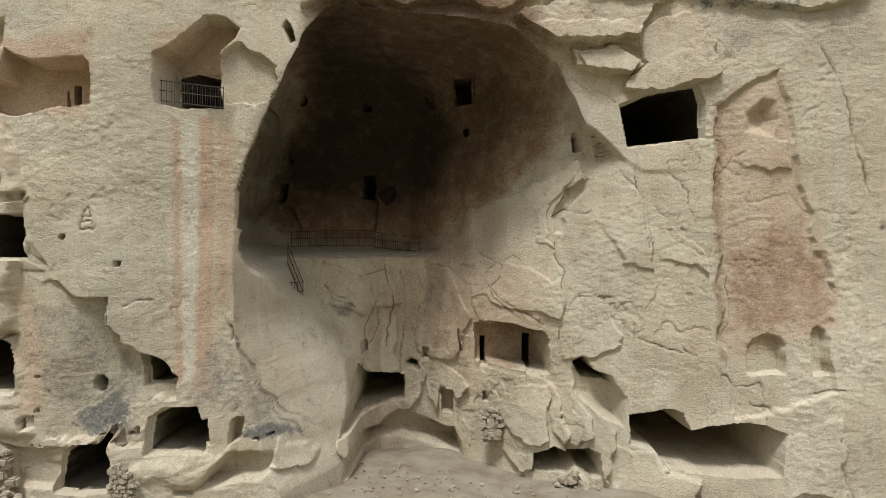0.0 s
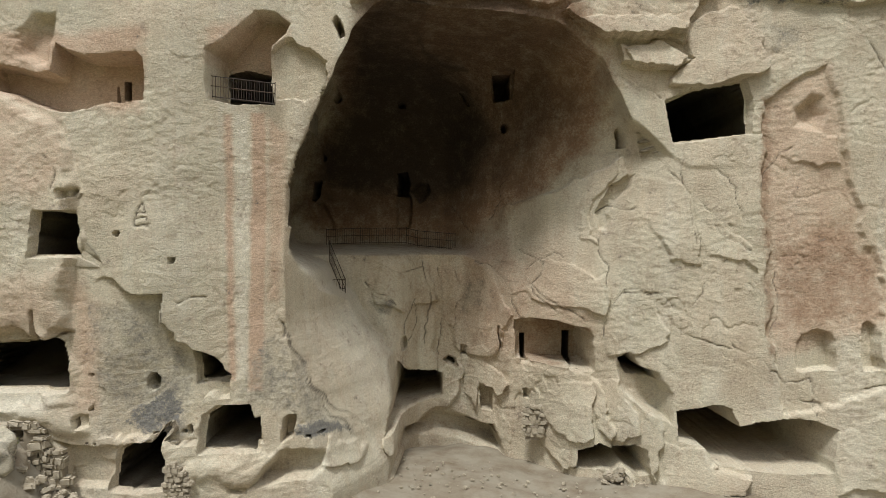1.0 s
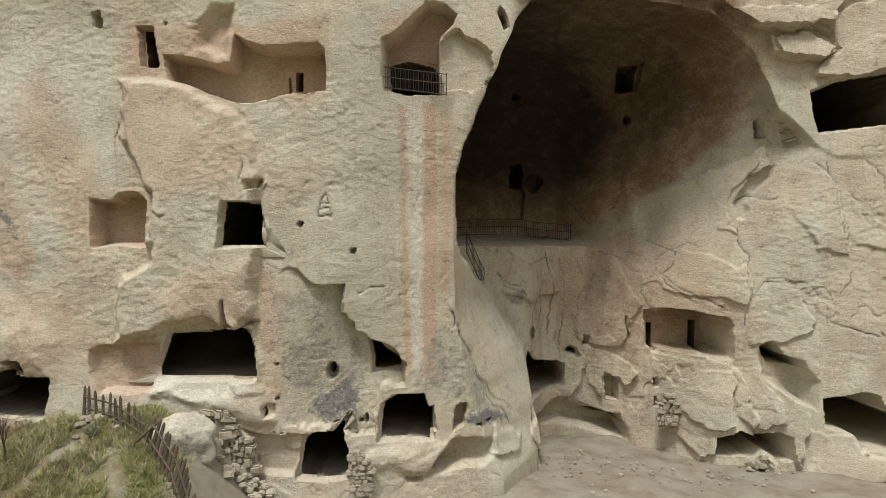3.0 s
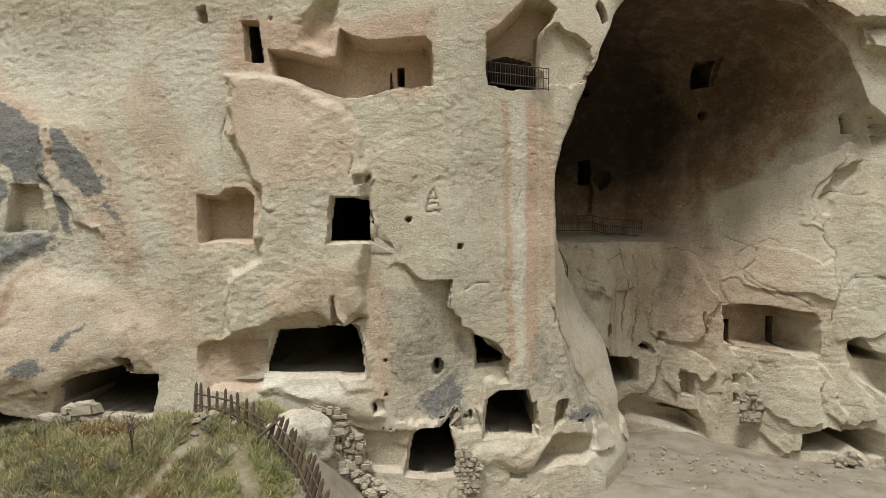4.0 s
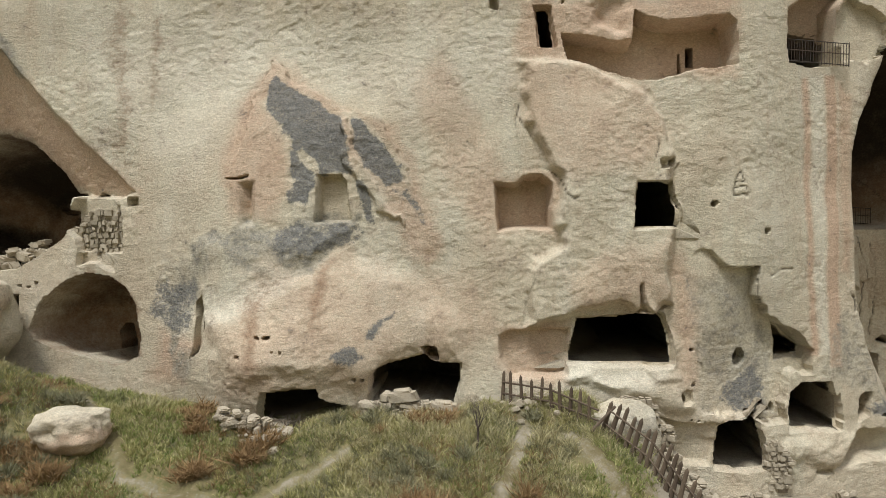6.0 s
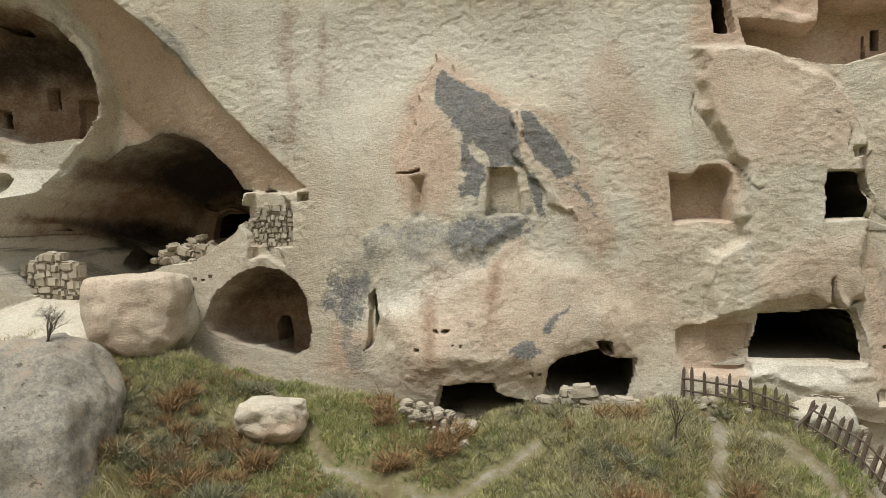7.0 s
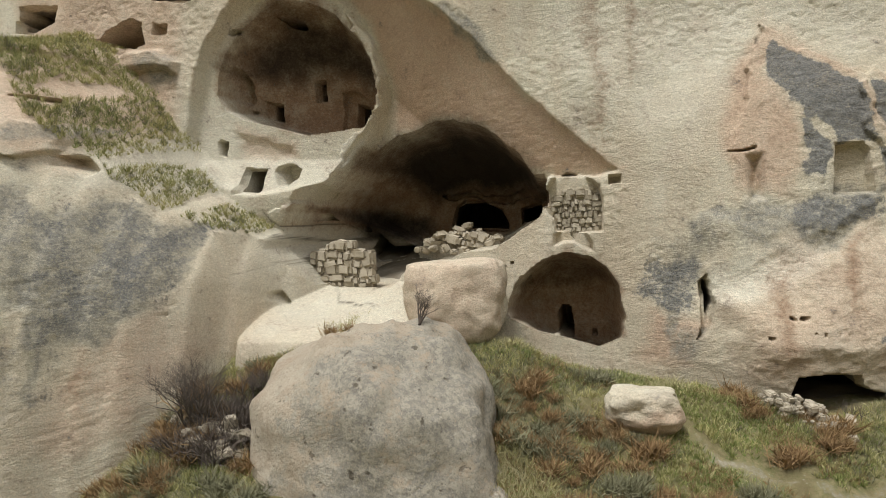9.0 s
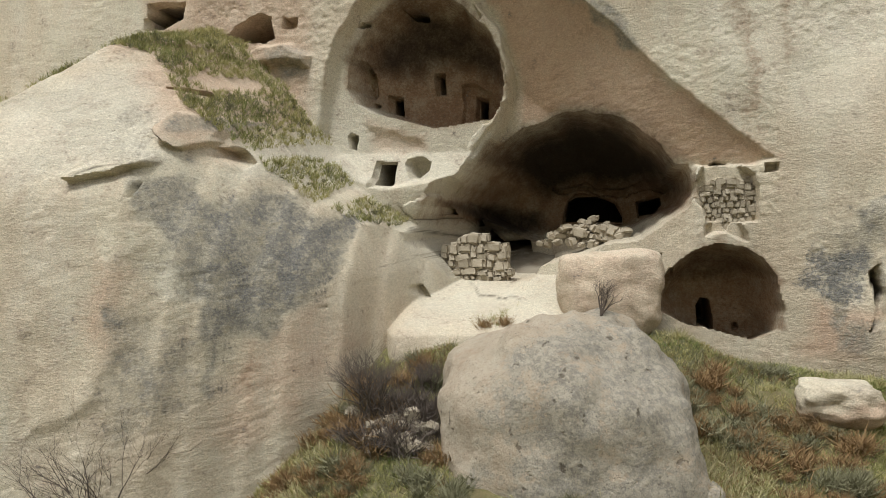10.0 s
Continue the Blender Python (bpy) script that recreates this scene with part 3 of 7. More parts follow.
    crack("crack", [(12.23, 6.95), (12.71, 6.5), (13.26, 5.95), (13.71, 5.83), (15.1, 5.43)], width=0.031)
    crack("crack", [(5.73, 9.5), (6.49, 10.29), (7.64, 10.19)], width=0.019)
    crack("crack", [(0.73, 11.42), (1.7, 11.17), (2.41, 10.21), (3.38, 9.54), (4.78, 8.73)], width=0.031)
    crack("crack", [(1.47, 10), (1.58, 8.87), (1.92, 8.54)], width=0.025)
    crack("crack", [(2.33, 11.18), (3.53, 12.02), (3.89, 11.76)], width=0.019)
    crack("crack", [(5.31, 12.63), (5.73, 11.31), (5.36, 10.24), (5.73, 9.19), (5.41, 8.11)], width=0.031)
    crack("crack", [(-3.61, 9.16), (-3.3, 7.98), (-3.73, 7.09)], width=0.031)
    crack("crack", [(-2.25, 10.96), (-2.05, 7.41), (-2.21, 6.22)], width=0.037)
    crack("crack", [(-1.55, 14.43), (-1.23, 13.82), (-1, 13.21), (-0.44, 12.76)], width=0.037)
    crack("crack", [(0.6, 13.53), (1.19, 14.43), (1.08, 15.48), (1.75, 16.38)], width=0.031)
    crack("crack", [(-4.01, 23.08), (-2.68, 22.97)], width=0.05)
    crack("crack", [(-2.9, 22.62), (-1.93, 22.23), (-1.37, 21.56), (-0.68, 21.35)], width=0.062)
    crack("crack", [(-3.26, 21.41), (-2.21, 21.38)], width=0.031)
    crack("crack", [(9.02, 11.7), (9.35, 11.96), (9.01, 11.45)], width=0.019)
    crack("crack", [(8.76, 14.86), (10.14, 13.61), (11.13, 12.76)], width=0.019)
    crack("crack", [(9.65, 16.5), (10.68, 14.99), (11.02, 13.5)], width=0.015)
    crack("crack", [(7.84, 16.3), (8.76, 15.25), (9, 14.23), (9.24, 12.46)], width=0.019)
    crack("crack", [(10.37, 11.75), (9.24, 10.2), (9.03, 9.81)], width=0.015)
    crack("crack", [(12.6, 6.49), (13.47, 6.92), (13.88, 5.42)], width=0.019)
    crack("crack", [(15.53, 6.51), (16.64, 6.74)], width=0.031)
    crack("crack", [(16.39, 4.7), (16.84, 3.1), (17.07, 2.37)], width=0.025)
    crack("crack", [(12.38, 12.05), (12.39, 7.68)], width=0.012)
    crack("crack", [(-5.99, 10.31), (-4.8, 9.59), (-4.5, 9), (-5.39, 9.73)], width=0.062)
    crack("crack", [(-5.45, 11.18), (-4.29, 10.6), (-3.09, 10.92)], width=0.031)
    pocket("slot above rim", [(-6.59, 21.32), (-6.37, 21.6), (-6.14, 21.44), (-6.02, 20.77), (-6.32, 20.65)], depth=1.2)
    plate("ledge by rail", [(-8.86, 19.95), (-8.33, 20.44), (-6.89, 19.82), (-7.09, 18.21), (-8.77, 17.98)], amount=0.35, edge=0.12)
    plate("terrace groove", [(-18.07, 21.13), (-16.78, 21.13), (-16.75, 19.81), (-16.89, 18.61), (-17.58, 18.67), (-18.23, 19.1), (-18.22, 20.27)], amount=0.45, edge=0.5)
    pocket("terrace recess", [(-19.47, 18.98), (-18.65, 18.9), (-17.57, 18.61), (-16.89, 18.61), (-16.79, 19.81), (-16.42, 19.53), (-15.66, 19.26), (-13.54, 19.36), (-13.32, 19.02), (-13.22, 17.49), (-14.02, 17.4), (-14.45, 17.48), (-14.76, 17.35), (-16.03, 17.05), (-16.78, 17.15), (-17.75, 17.46), (-18.62, 17.77), (-19.22, 17.87)], depth=1.3, edge=0.12, rough=0.04)
    pocket("rail room", [(-11.18, 17.83), (-11.24, 19.73), (-10.81, 19.98), (-10.1, 20.96), (-9.58, 21.5), (-8.84, 21.49), (-8.29, 21.09), (-8.5, 20.6), (-8.97, 20.08), (-8.94, 18.38), (-8.85, 17.76), (-10.15, 17.6), (-10.77, 17.77)], depth=1.6, edge=0.12, rough=0.03)
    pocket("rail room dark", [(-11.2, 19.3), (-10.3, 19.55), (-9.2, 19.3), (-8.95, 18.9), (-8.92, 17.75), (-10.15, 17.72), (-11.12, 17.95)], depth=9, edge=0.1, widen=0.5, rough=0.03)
    pocket("terrace window", [(-20.46, 20.02), (-19.83, 20), (-19.56, 18.4), (-20.26, 18.41)], depth=9, edge=0.08, widen=2)
    pocket("terrace door", [(-14.8, 18.65), (-14.26, 18.66), (-14.26, 17.7), (-14.79, 17.7)], depth=4.0, widen=0.6, edge=0.06)
    pocket("small niche", [(-14.99, 18.33), (-14.84, 18.33), (-14.81, 17.32), (-14.98, 17.32)], depth=1.8, edge=0.06)
    pocket("wall window", [(-22.13, 20.54), (-21.82, 20.56), (-21.68, 19.9), (-22.06, 19.94)], depth=6, edge=0.07, widen=1.5)
    pocket("pit", [(-19.28, 20.11), (-19.3, 20.05), (-19.35, 20.01), (-19.42, 20.01), (-19.47, 20.05), (-19.49, 20.11), (-19.47, 20.17), (-19.42, 20.21), (-19.36, 20.21), (-19.3, 20.18)], depth=0.3)
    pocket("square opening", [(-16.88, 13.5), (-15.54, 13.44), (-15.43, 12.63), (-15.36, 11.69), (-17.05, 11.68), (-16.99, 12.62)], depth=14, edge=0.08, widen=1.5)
    pocket("recess", [(-16.17, 14.23), (-15.52, 14.23), (-15.52, 13.86), (-16.1, 13.83)], depth=0.35, edge=0.08)
    pocket("niche", [(-21.92, 13.48), (-20.96, 13.53), (-20.76, 13.74), (-20.18, 13.75), (-19.87, 13.33), (-19.71, 11.74), (-21.81, 11.64)], depth=1.0, edge=0.15)
    pocket("hole", [(-13.97, 12.62), (-14.01, 12.51), (-14.09, 12.47), (-14.18, 12.51), (-14.22, 12.61), (-14.18, 12.72), (-14.1, 12.76), (-14.01, 12.72)], depth=3, edge=0.05, widen=1.0)
    pocket("hole", [(-12.03, 11.65), (-12.07, 11.54), (-12.17, 11.5), (-12.26, 11.54), (-12.3, 11.65), (-12.26, 11.75), (-12.17, 11.79), (-12.07, 11.75)], depth=3, edge=0.05, widen=1.0)
    pocket("hole", [(-14.83, 7.4), (-14.85, 7.35), (-14.91, 7.32), (-14.97, 7.34), (-15, 7.4), (-14.97, 7.46), (-14.91, 7.48), (-14.85, 7.46)], depth=3, edge=0.05, widen=1.0)
    pocket("hole", [(-14.78, 6.14), (-14.8, 6.09), (-14.86, 6.06), (-14.92, 6.09), (-14.95, 6.14), (-14.92, 6.2), (-14.86, 6.22), (-14.81, 6.2)], depth=3, edge=0.05, widen=1.0)
    pocket("hole", [(-12.78, 7.04), (-12.83, 6.82), (-12.95, 6.69), (-13.11, 6.7), (-13.23, 6.83), (-13.28, 7.04), (-13.23, 7.26), (-13.11, 7.4), (-12.95, 7.39), (-12.83, 7.25)], depth=3, widen=1.0)
    pocket("hole", [(-11.56, 5.15), (-11.58, 5.02), (-11.64, 4.96), (-11.7, 4.97), (-11.76, 5.05), (-11.78, 5.17), (-11.76, 5.3), (-11.71, 5.37), (-11.64, 5.35), (-11.58, 5.27)], depth=3, widen=1.0)
    pocket("beam hole", [(-11.96, 5.22), (-11.81, 5.2), (-11.81, 5.05), (-11.96, 5.08)], depth=0.4, edge=0.05)
    pocket("beam hole", [(-7.43, 4.74), (-7.25, 4.73), (-7.25, 4.6), (-7.43, 4.6)], depth=0.4, edge=0.05)
    pocket("beam hole", [(-7.04, 4.72), (-6.78, 4.72), (-6.78, 4.58), (-7.04, 4.59)], depth=0.4, edge=0.05)
    pocket("beam hole", [(-15, 5), (-14.9, 5), (-14.9, 4.9), (-15, 4.9)], depth=0.3, edge=0.05)
    pocket("beam hole", [(-14.75, 4.96), (-14.65, 4.96), (-14.65, 4.86), (-14.75, 4.86)], depth=0.3, edge=0.05)
    pocket("beam hole", [(-14.5, 4.91), (-14.4, 4.91), (-14.4, 4.81), (-14.5, 4.81)], depth=0.3, edge=0.05)
    pocket("beam hole", [(-14.26, 4.87), (-14.15, 4.87), (-14.15, 4.77), (-14.26, 4.77)], depth=0.3, edge=0.05)
    pocket("beam hole", [(-14.01, 4.83), (-13.91, 4.83), (-13.91, 4.73), (-14.01, 4.73)], depth=0.3, edge=0.05)
    pocket("beam hole", [(-13.76, 4.79), (-13.66, 4.79), (-13.66, 4.69), (-13.76, 4.69)], depth=0.3, edge=0.05)
    pocket("window niche", [(-15.38, 5.94), (-15.17, 6.08), (-14.88, 6.04), (-14.84, 5.53), (-15.33, 5.5)], depth=0.25, edge=0.1)
    pocket("window niche hole", [(-15.36, 5.88), (-15.21, 5.94), (-15.17, 5.59), (-15.33, 5.54)], depth=1.0, edge=0.06)
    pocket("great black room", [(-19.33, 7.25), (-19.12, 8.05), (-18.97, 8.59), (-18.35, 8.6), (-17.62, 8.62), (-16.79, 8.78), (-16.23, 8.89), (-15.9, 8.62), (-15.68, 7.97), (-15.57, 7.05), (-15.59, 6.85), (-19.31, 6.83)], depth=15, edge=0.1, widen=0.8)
    pocket("shallow bay", [(-21.74, 7.93), (-21.48, 8.09), (-20.41, 8.14), (-19.17, 8.24), (-19.25, 6.48), (-21.35, 6.32), (-21.64, 7.03)], depth=0.4, edge=0.12)
    pocket("slot", [(-16.84, 9.81), (-16.7, 9.83), (-16.65, 9.19), (-16.44, 8.84), (-16.94, 8.78)], depth=0.35, edge=0.1)
    pocket("walled room", [(-26.38, 5.55), (-26.31, 6.65), (-26.13, 6.92), (-25.65, 7.07), (-25.14, 7.17), (-24.38, 7.36), (-24.15, 7.12), (-23.77, 6.98), (-23.08, 6.94), (-23.06, 6.23), (-23.33, 5.26), (-23.95, 5.24), (-25.22, 5.43)], depth=5, edge=0.12, widen=0.25)
    pocket("walled room loft", [(-24.51, 7.59), (-24.32, 7.64), (-23.95, 7.56), (-23.87, 7.02), (-24.37, 7.19)], depth=1.2, edge=0.1)
    pocket("niche in room", [(-26.32, 6), (-26.03, 6.01), (-26.03, 5.65), (-26.32, 5.64)], depth=4.0, edge=0.05)
    pocket("low left cave", [(-29.88, 6.18), (-28.61, 6.33), (-28, 6.3), (-27.91, 5.93), (-27.35, 5.72), (-26.86, 5.58), (-26.93, 4.97), (-28.19, 4.79), (-30.14, 5.06)], depth=11, edge=0.12, widen=0.7)
    pocket("beam hole", [(-29.84, 8.03), (-29.85, 7.95), (-29.89, 7.91), (-29.96, 7.91), (-30.03, 7.95), (-30.09, 8.02), (-30.09, 8.09), (-30.05, 8.14), (-29.97, 8.14), (-29.9, 8.1)], depth=0.5)
    pocket("beam hole", [(-29.32, 7.63), (-29.33, 7.58), (-29.34, 7.56), (-29.38, 7.56), (-29.42, 7.58), (-29.43, 7.63), (-29.44, 7.67), (-29.43, 7.69), (-29.39, 7.69), (-29.35, 7.67)], depth=0.4)
    pocket("beam hole", [(-28.68, 7.67), (-28.67, 7.63), (-28.7, 7.6), (-28.74, 7.6), (-28.77, 7.63), (-28.78, 7.67), (-28.78, 7.71), (-28.77, 7.74), (-28.73, 7.74), (-28.71, 7.71)], depth=0.4)
    pocket("beam hole", [(-26.87, 6.66), (-26.74, 6.65), (-26.74, 6.53), (-26.87, 6.55)], depth=0.4, edge=0.05)
    pocket("beam hole", [(-26.62, 6.64), (-26.51, 6.63), (-26.5, 6.51), (-26.62, 6.52)], depth=0.4, edge=0.05)
    plate("grey hollow", [(-15.36, 11.59), (-15, 11.05), (-14.21, 10.56), (-13.69, 10.36), (-12.96, 10.42), (-12.43, 10.31), (-12.46, 9.31), (-12.09, 8.61), (-11.52, 8.21), (-11.06, 7.96), (-10.25, 7.37), (-10.13, 6.61), (-11.17, 6.06), (-11.28, 4.77), (-12.94, 4.91), (-14.59, 5.12), (-15.12, 7.26), (-15.35, 10.14)], amount=0.55, edge=0.14, taper=-1)
    plate("under the black room", [(-16.9, 9.7), (-15.86, 8.89), (-15.33, 7.26), (-15.32, 6.24), (-16.24, 6.26), (-16.68, 8.06)], amount=-0.25, edge=0.4)
    plate("brow", [(-19.63, 10.09), (-18.8, 10.52), (-17.54, 11.15), (-15.98, 11.79), (-15.25, 11.38), (-15.65, 8.89), (-16.69, 8.82), (-18.97, 8.61), (-19.6, 8.85)], amount=-0.12, edge=0.9)
    plate("flank left of corner", [(-20.98, 17.96), (-19.72, 17.97), (-18.03, 17.44), (-16.34, 16.92), (-15.48, 14.3), (-15.36, 11.6), (-15.5, 8.9), (-16.7, 8.8), (-18.97, 8.6), (-19.8, 8.44), (-20.82, 8.03), (-20.99, 10.5), (-19.64, 11.35), (-19.75, 13.54), (-20.75, 15.95)], amount=-0.5, edge=0.4)
    pocket("dark cleft", [(-11.73, 8.31), (-11.17, 8.1), (-10.94, 7.78), (-10.27, 7.35), (-10.38, 6.89), (-11.52, 6.82), (-11.59, 7.58)], depth=8, edge=0.1, widen=1.0)
    pocket("arch room", [(-11.23, 4.3), (-11.21, 5.12), (-11.12, 5.76), (-10.59, 6.07), (-10.02, 6.16), (-9.43, 6.12), (-9.26, 5.57), (-9.09, 4.14)], depth=7, edge=0.1, widen=0.5)
    pocket("arch room inner", [(-9.6, 5.6), (-9.04, 5.61), (-9.02, 4.45), (-9.58, 4.45)], depth=8.0, edge=0.06, widen=0.6)
    pocket("jamb niche", [(-8.27, 5.52), (-8.08, 5.64), (-7.83, 5.59), (-7.83, 4.64), (-8.35, 4.38)], depth=0.7, edge=0.08)
    pocket("bottom cave", [(-14.19, 3.17), (-14.09, 3.99), (-13.97, 4.65), (-13.56, 4.88), (-12.94, 4.91), (-12.86, 5.18), (-12.45, 5.1), (-12.38, 4.66), (-12.2, 4.02), (-12.13, 3.07), (-13.14, 3.06)], depth=13, edge=0.1, widen=1.0)
    pocket("mason doorway", [(-17.02, 4.61), (-16.71, 4.56), (-16.69, 3.26), (-16.92, 3.53)], depth=5, edge=0.06, widen=0.8)
    pocket("mason window", [(-17.34, 5.53), (-17.06, 5.52), (-17.06, 5.24), (-17.34, 5.25)], depth=3, edge=0.05, widen=1)
    pocket("overhang", [(-16.23, 5.15), (-15.41, 4.88), (-13.97, 4.87), (-13.6, 4.77), (-13.96, 3.99), (-14.21, 3.28), (-15.71, 3.27), (-15.78, 4.62)], depth=0.35, edge=0.15)
    pocket("long overhang", [(-8.45, 4.17), (-7.39, 4.23), (-5.74, 3.82), (-5.5, 3.25), (-6.69, 3.31), (-7.16, 3), (-9.55, 2.8), (-9.06, 3.48)], depth=0.5, edge=0.3)
    plate("corner foot", [(-6.69, 4.2), (-5.74, 3.94), (-5.37, 3.46), (-5.49, 3.07), (-6.1, 3.15), (-6.92, 3.32)], amount=-0.4, edge=0.3)
    crack("crack", [(-15.36, 11.59), (-15, 11.05), (-14.21, 10.52), (-13.69, 10.34), (-12.96, 10.38), (-12.43, 10.27), (-12.46, 9.31), (-12.09, 8.57)], width=0.025)
    crack("house symbol", [(-13.47, 13.06), (-13.27, 13.58), (-13.02, 13.23), (-13.45, 13.22)], width=0.031)
    crack("house symbol", [(-13.49, 13.01), (-13.02, 13.02), (-13.02, 12.75), (-13.47, 12.74), (-13.49, 13.01)], width=0.031)
    crack("crack", [(-21, 16.37), (-20.86, 13.64), (-20.5, 13.33)], width=0.031)
    crack("crack", [(-20.79, 15.85), (-20.09, 14.06), (-19.35, 12.92), (-18.82, 12.86)], width=0.037)
    crack("crack", [(-16.75, 15.45), (-16.28, 14.82), (-16.28, 14.29)], width=0.031)
    crack("crack", [(-23.19, 14.92), (-22.71, 14.57)], width=0.05)
    crack("crack", [(-23.03, 15.05), (-22.56, 14.5)], width=0.031)
    crack("crack", [(-20.83, 8.23), (-20.95, 8.85), (-20.46, 10.09)], width=0.031)
    crack("crack", [(-8.57, 9.59), (-8.32, 9.03), (-8.37, 8.69)], width=0.05)
    crack("crack", [(-8.2, 8.69), (-7.62, 6.9), (-6.69, 5.32), (-5.97, 4.17)], width=0.037)
    crack("crack", [(-11.18, 10.1), (-11.87, 10.02)], width=0.031)
    crack("flute", [(-10.61, 17.26), (-10.24, 7.05)], width=0.074, soft=1)
    crack("flute", [(-9.99, 17.3), (-9.55, 6.58)], width=0.062, soft=1)
    crack("flute", [(-8.87, 17.18), (-8.82, 10.04)], width=0.062, soft=1)
    plate("gable", [(-30.49, 18.25), (-29.7, 17.46), (-28.46, 16.78), (-27.32, 15.96), (-26.88, 16.57), (-25.92, 16.03), (-25.15, 14.04), (-24.21, 11.97), (-25.0, 10.53), (-26.21, 11.97), (-26.79, 11.97), (-28.4, 11.86), (-29.15, 11.96), (-30.99, 11.72), (-32.06, 11.76), (-31.46, 13.98), (-31.19, 15.02), (-30.79, 17.0)], amount=-0.28, edge=0.12, grow=-1)
    pocket("square niche", [(-28.34, 13.73), (-27.43, 13.74), (-27.25, 13.39), (-27.08, 11.97), (-28.4, 11.92)], depth=0.5, edge=0.1, rough=0.03)
    pocket("tall niche", [(-31.26, 13.52), (-30.45, 13.52), (-30.35, 11.8), (-31.03, 11.72)], depth=0.5, edge=0.45, rough=0.03)
    stain("gable crust", [(-30.3, 17.68), (-29.67, 17.23), (-28.42, 16.34), (-27.55, 15.8), (-27.25, 14.85), (-26.99, 13.6), (-27.42, 13.64), (-27.72, 13.8), (-28.19, 13.63), (-28.33, 14.31), (-28.86, 14.78), (-29.19, 14.61), (-29.38, 15.03), (-29.73, 15.45), (-30.19, 16.11)], chan="black", feather=0.18)
    stain("gable crust", [(-29.41, 14.5), (-29.15, 14.78), (-28.78, 13.99), (-28.48, 13.79), (-28.53, 13.07), (-28.66, 12.47), (-28.98, 12.6), (-29.17, 12.52), (-29.24, 12.96), (-29.08, 13.37), (-29.24, 13.78)], chan="black", feather=0.18)
    stain("gable crust", [(-27.1, 15.81), (-26.74, 15.88), (-26.3, 15.29), (-25.88, 14.77), (-25.36, 14.25), (-25.25, 13.83), (-25.85, 13.41), (-26.0, 13.31), (-26.25, 13.61), (-26.75, 13.92), (-26.96, 14.65)], chan="black", feather=0.18)
    stain("gable crust", [(-27.02, 13.4), (-26.73, 13.3), (-26.42, 12.58), (-26.21, 11.97), (-26.51, 11.93), (-26.77, 12.58)], chan="black", feather=0.15)
    stain("gable crust", [(-25.64, 13.21), (-25.14, 13.31), (-24.83, 12.8), (-24.42, 12.39), (-24.31, 11.87), (-24.72, 12.07), (-25.23, 12.69)], chan="black", amount=0.62, feather=0.25)
    stain("gable spot", [(-28.3, 14.5), (-27.6, 14.5), (-27.7, 14.1), (-28.3, 14.0)], chan="pale", amount=0.9, feather=0.2)
    stain("shelf crust", [(-29.52, 11.66), (-29.15, 11.96), (-28.87, 12.0), (-28.4, 11.8), (-26.79, 11.97), (-26.63, 11.66), (-27.16, 11.16), (-28.1, 11.0), (-29.03, 10.87), (-29.59, 10.77)], chan="black", amount=0.75, feather=0.3)
    stain("crust patch", [(-26.37, 7.92), (-26.43, 8.21), (-25.87, 8.56), (-25.23, 8.87), (-25.31, 8.7), (-25.84, 8.22), (-26.09, 7.85)], chan="black", amount=0.85, feather=0.18)
    stain("crust patch", [(-27.49, 7.62), (-27.06, 7.78), (-26.79, 7.67), (-26.42, 7.36), (-26.84, 7.02), (-27.19, 7.14), (-27.52, 7.44)], chan="black", amount=0.85, feather=0.18)
    stain("crust patch", [(-34.16, 9.92), (-32.95, 10.05), (-32.76, 9.16), (-32.96, 7.99), (-33.76, 8.13), (-34.82, 8.68)], chan="black", amount=0.62, feather=0.3)
    crack("gable slit", [(-30.62, 17.85), (-30.58, 17.3), (-30.98, 17.15)], 0.06)
    plate("slab top", [(6.37, 16.44), (5.35, 15.96), (3.98, 15.36), (2.74, 14.84), (1.44, 14.14), (0.88, 13.23), (2.97, 12.09), (5.12, 12.71), (5.37, 13.79), (5.72, 15.14), (6.48, 15.64)], amount=-0.3, edge=0.12, grow=-1)
    pocket("ledge niche", [(-31.77, 13.61), (-30.76, 13.69), (-30.71, 13.54), (-31.65, 13.52)], depth=0.35, edge=0.06)
    plate("gable spine", [(-27.62, 15.61), (-27.22, 15.8), (-26.93, 14.35), (-26.05, 12.69), (-25.09, 11.46), (-25.86, 12.08), (-26.84, 13.11), (-27.23, 13.95)], amount=-0.15, edge=0.15)
    plate("lower shelf", [(-33.02, 11.76), (-31.68, 11.7), (-29.08, 12), (-26.49, 11.96), (-27.14, 11.06), (-28.38, 10.5), (-29.09, 9.69), (-30.32, 9.15), (-32.33, 8.69), (-32.96, 9.37)], amount=-0.32, edge=1.1, grow=0.4)
    plate("lower face", [(-32.55, 9.06), (-28.26, 10.88), (-25.49, 10.86), (-22.67, 8.29), (-22.73, 6.55), (-24.65, 6.78), (-26.62, 6.12), (-30.39, 6.16), (-32.01, 6.78)], amount=-0.3, edge=1.1)
    pocket("beam hole", [(-29.47, 8.04), (-29.5, 7.98), (-29.59, 7.94), (-29.69, 7.94), (-29.78, 7.98), (-29.81, 8.04), (-29.78, 8.1), (-29.7, 8.14), (-29.59, 8.15), (-29.5, 8.11)], depth=0.6)
    pocket("beam hole", [(-30.54, 7.39), (-30.56, 7.33), (-30.62, 7.3), (-30.69, 7.29), (-30.75, 7.32), (-30.77, 7.37), (-30.75, 7.43), (-30.69, 7.46), (-30.62, 7.47), (-30.56, 7.44)], depth=0.5)
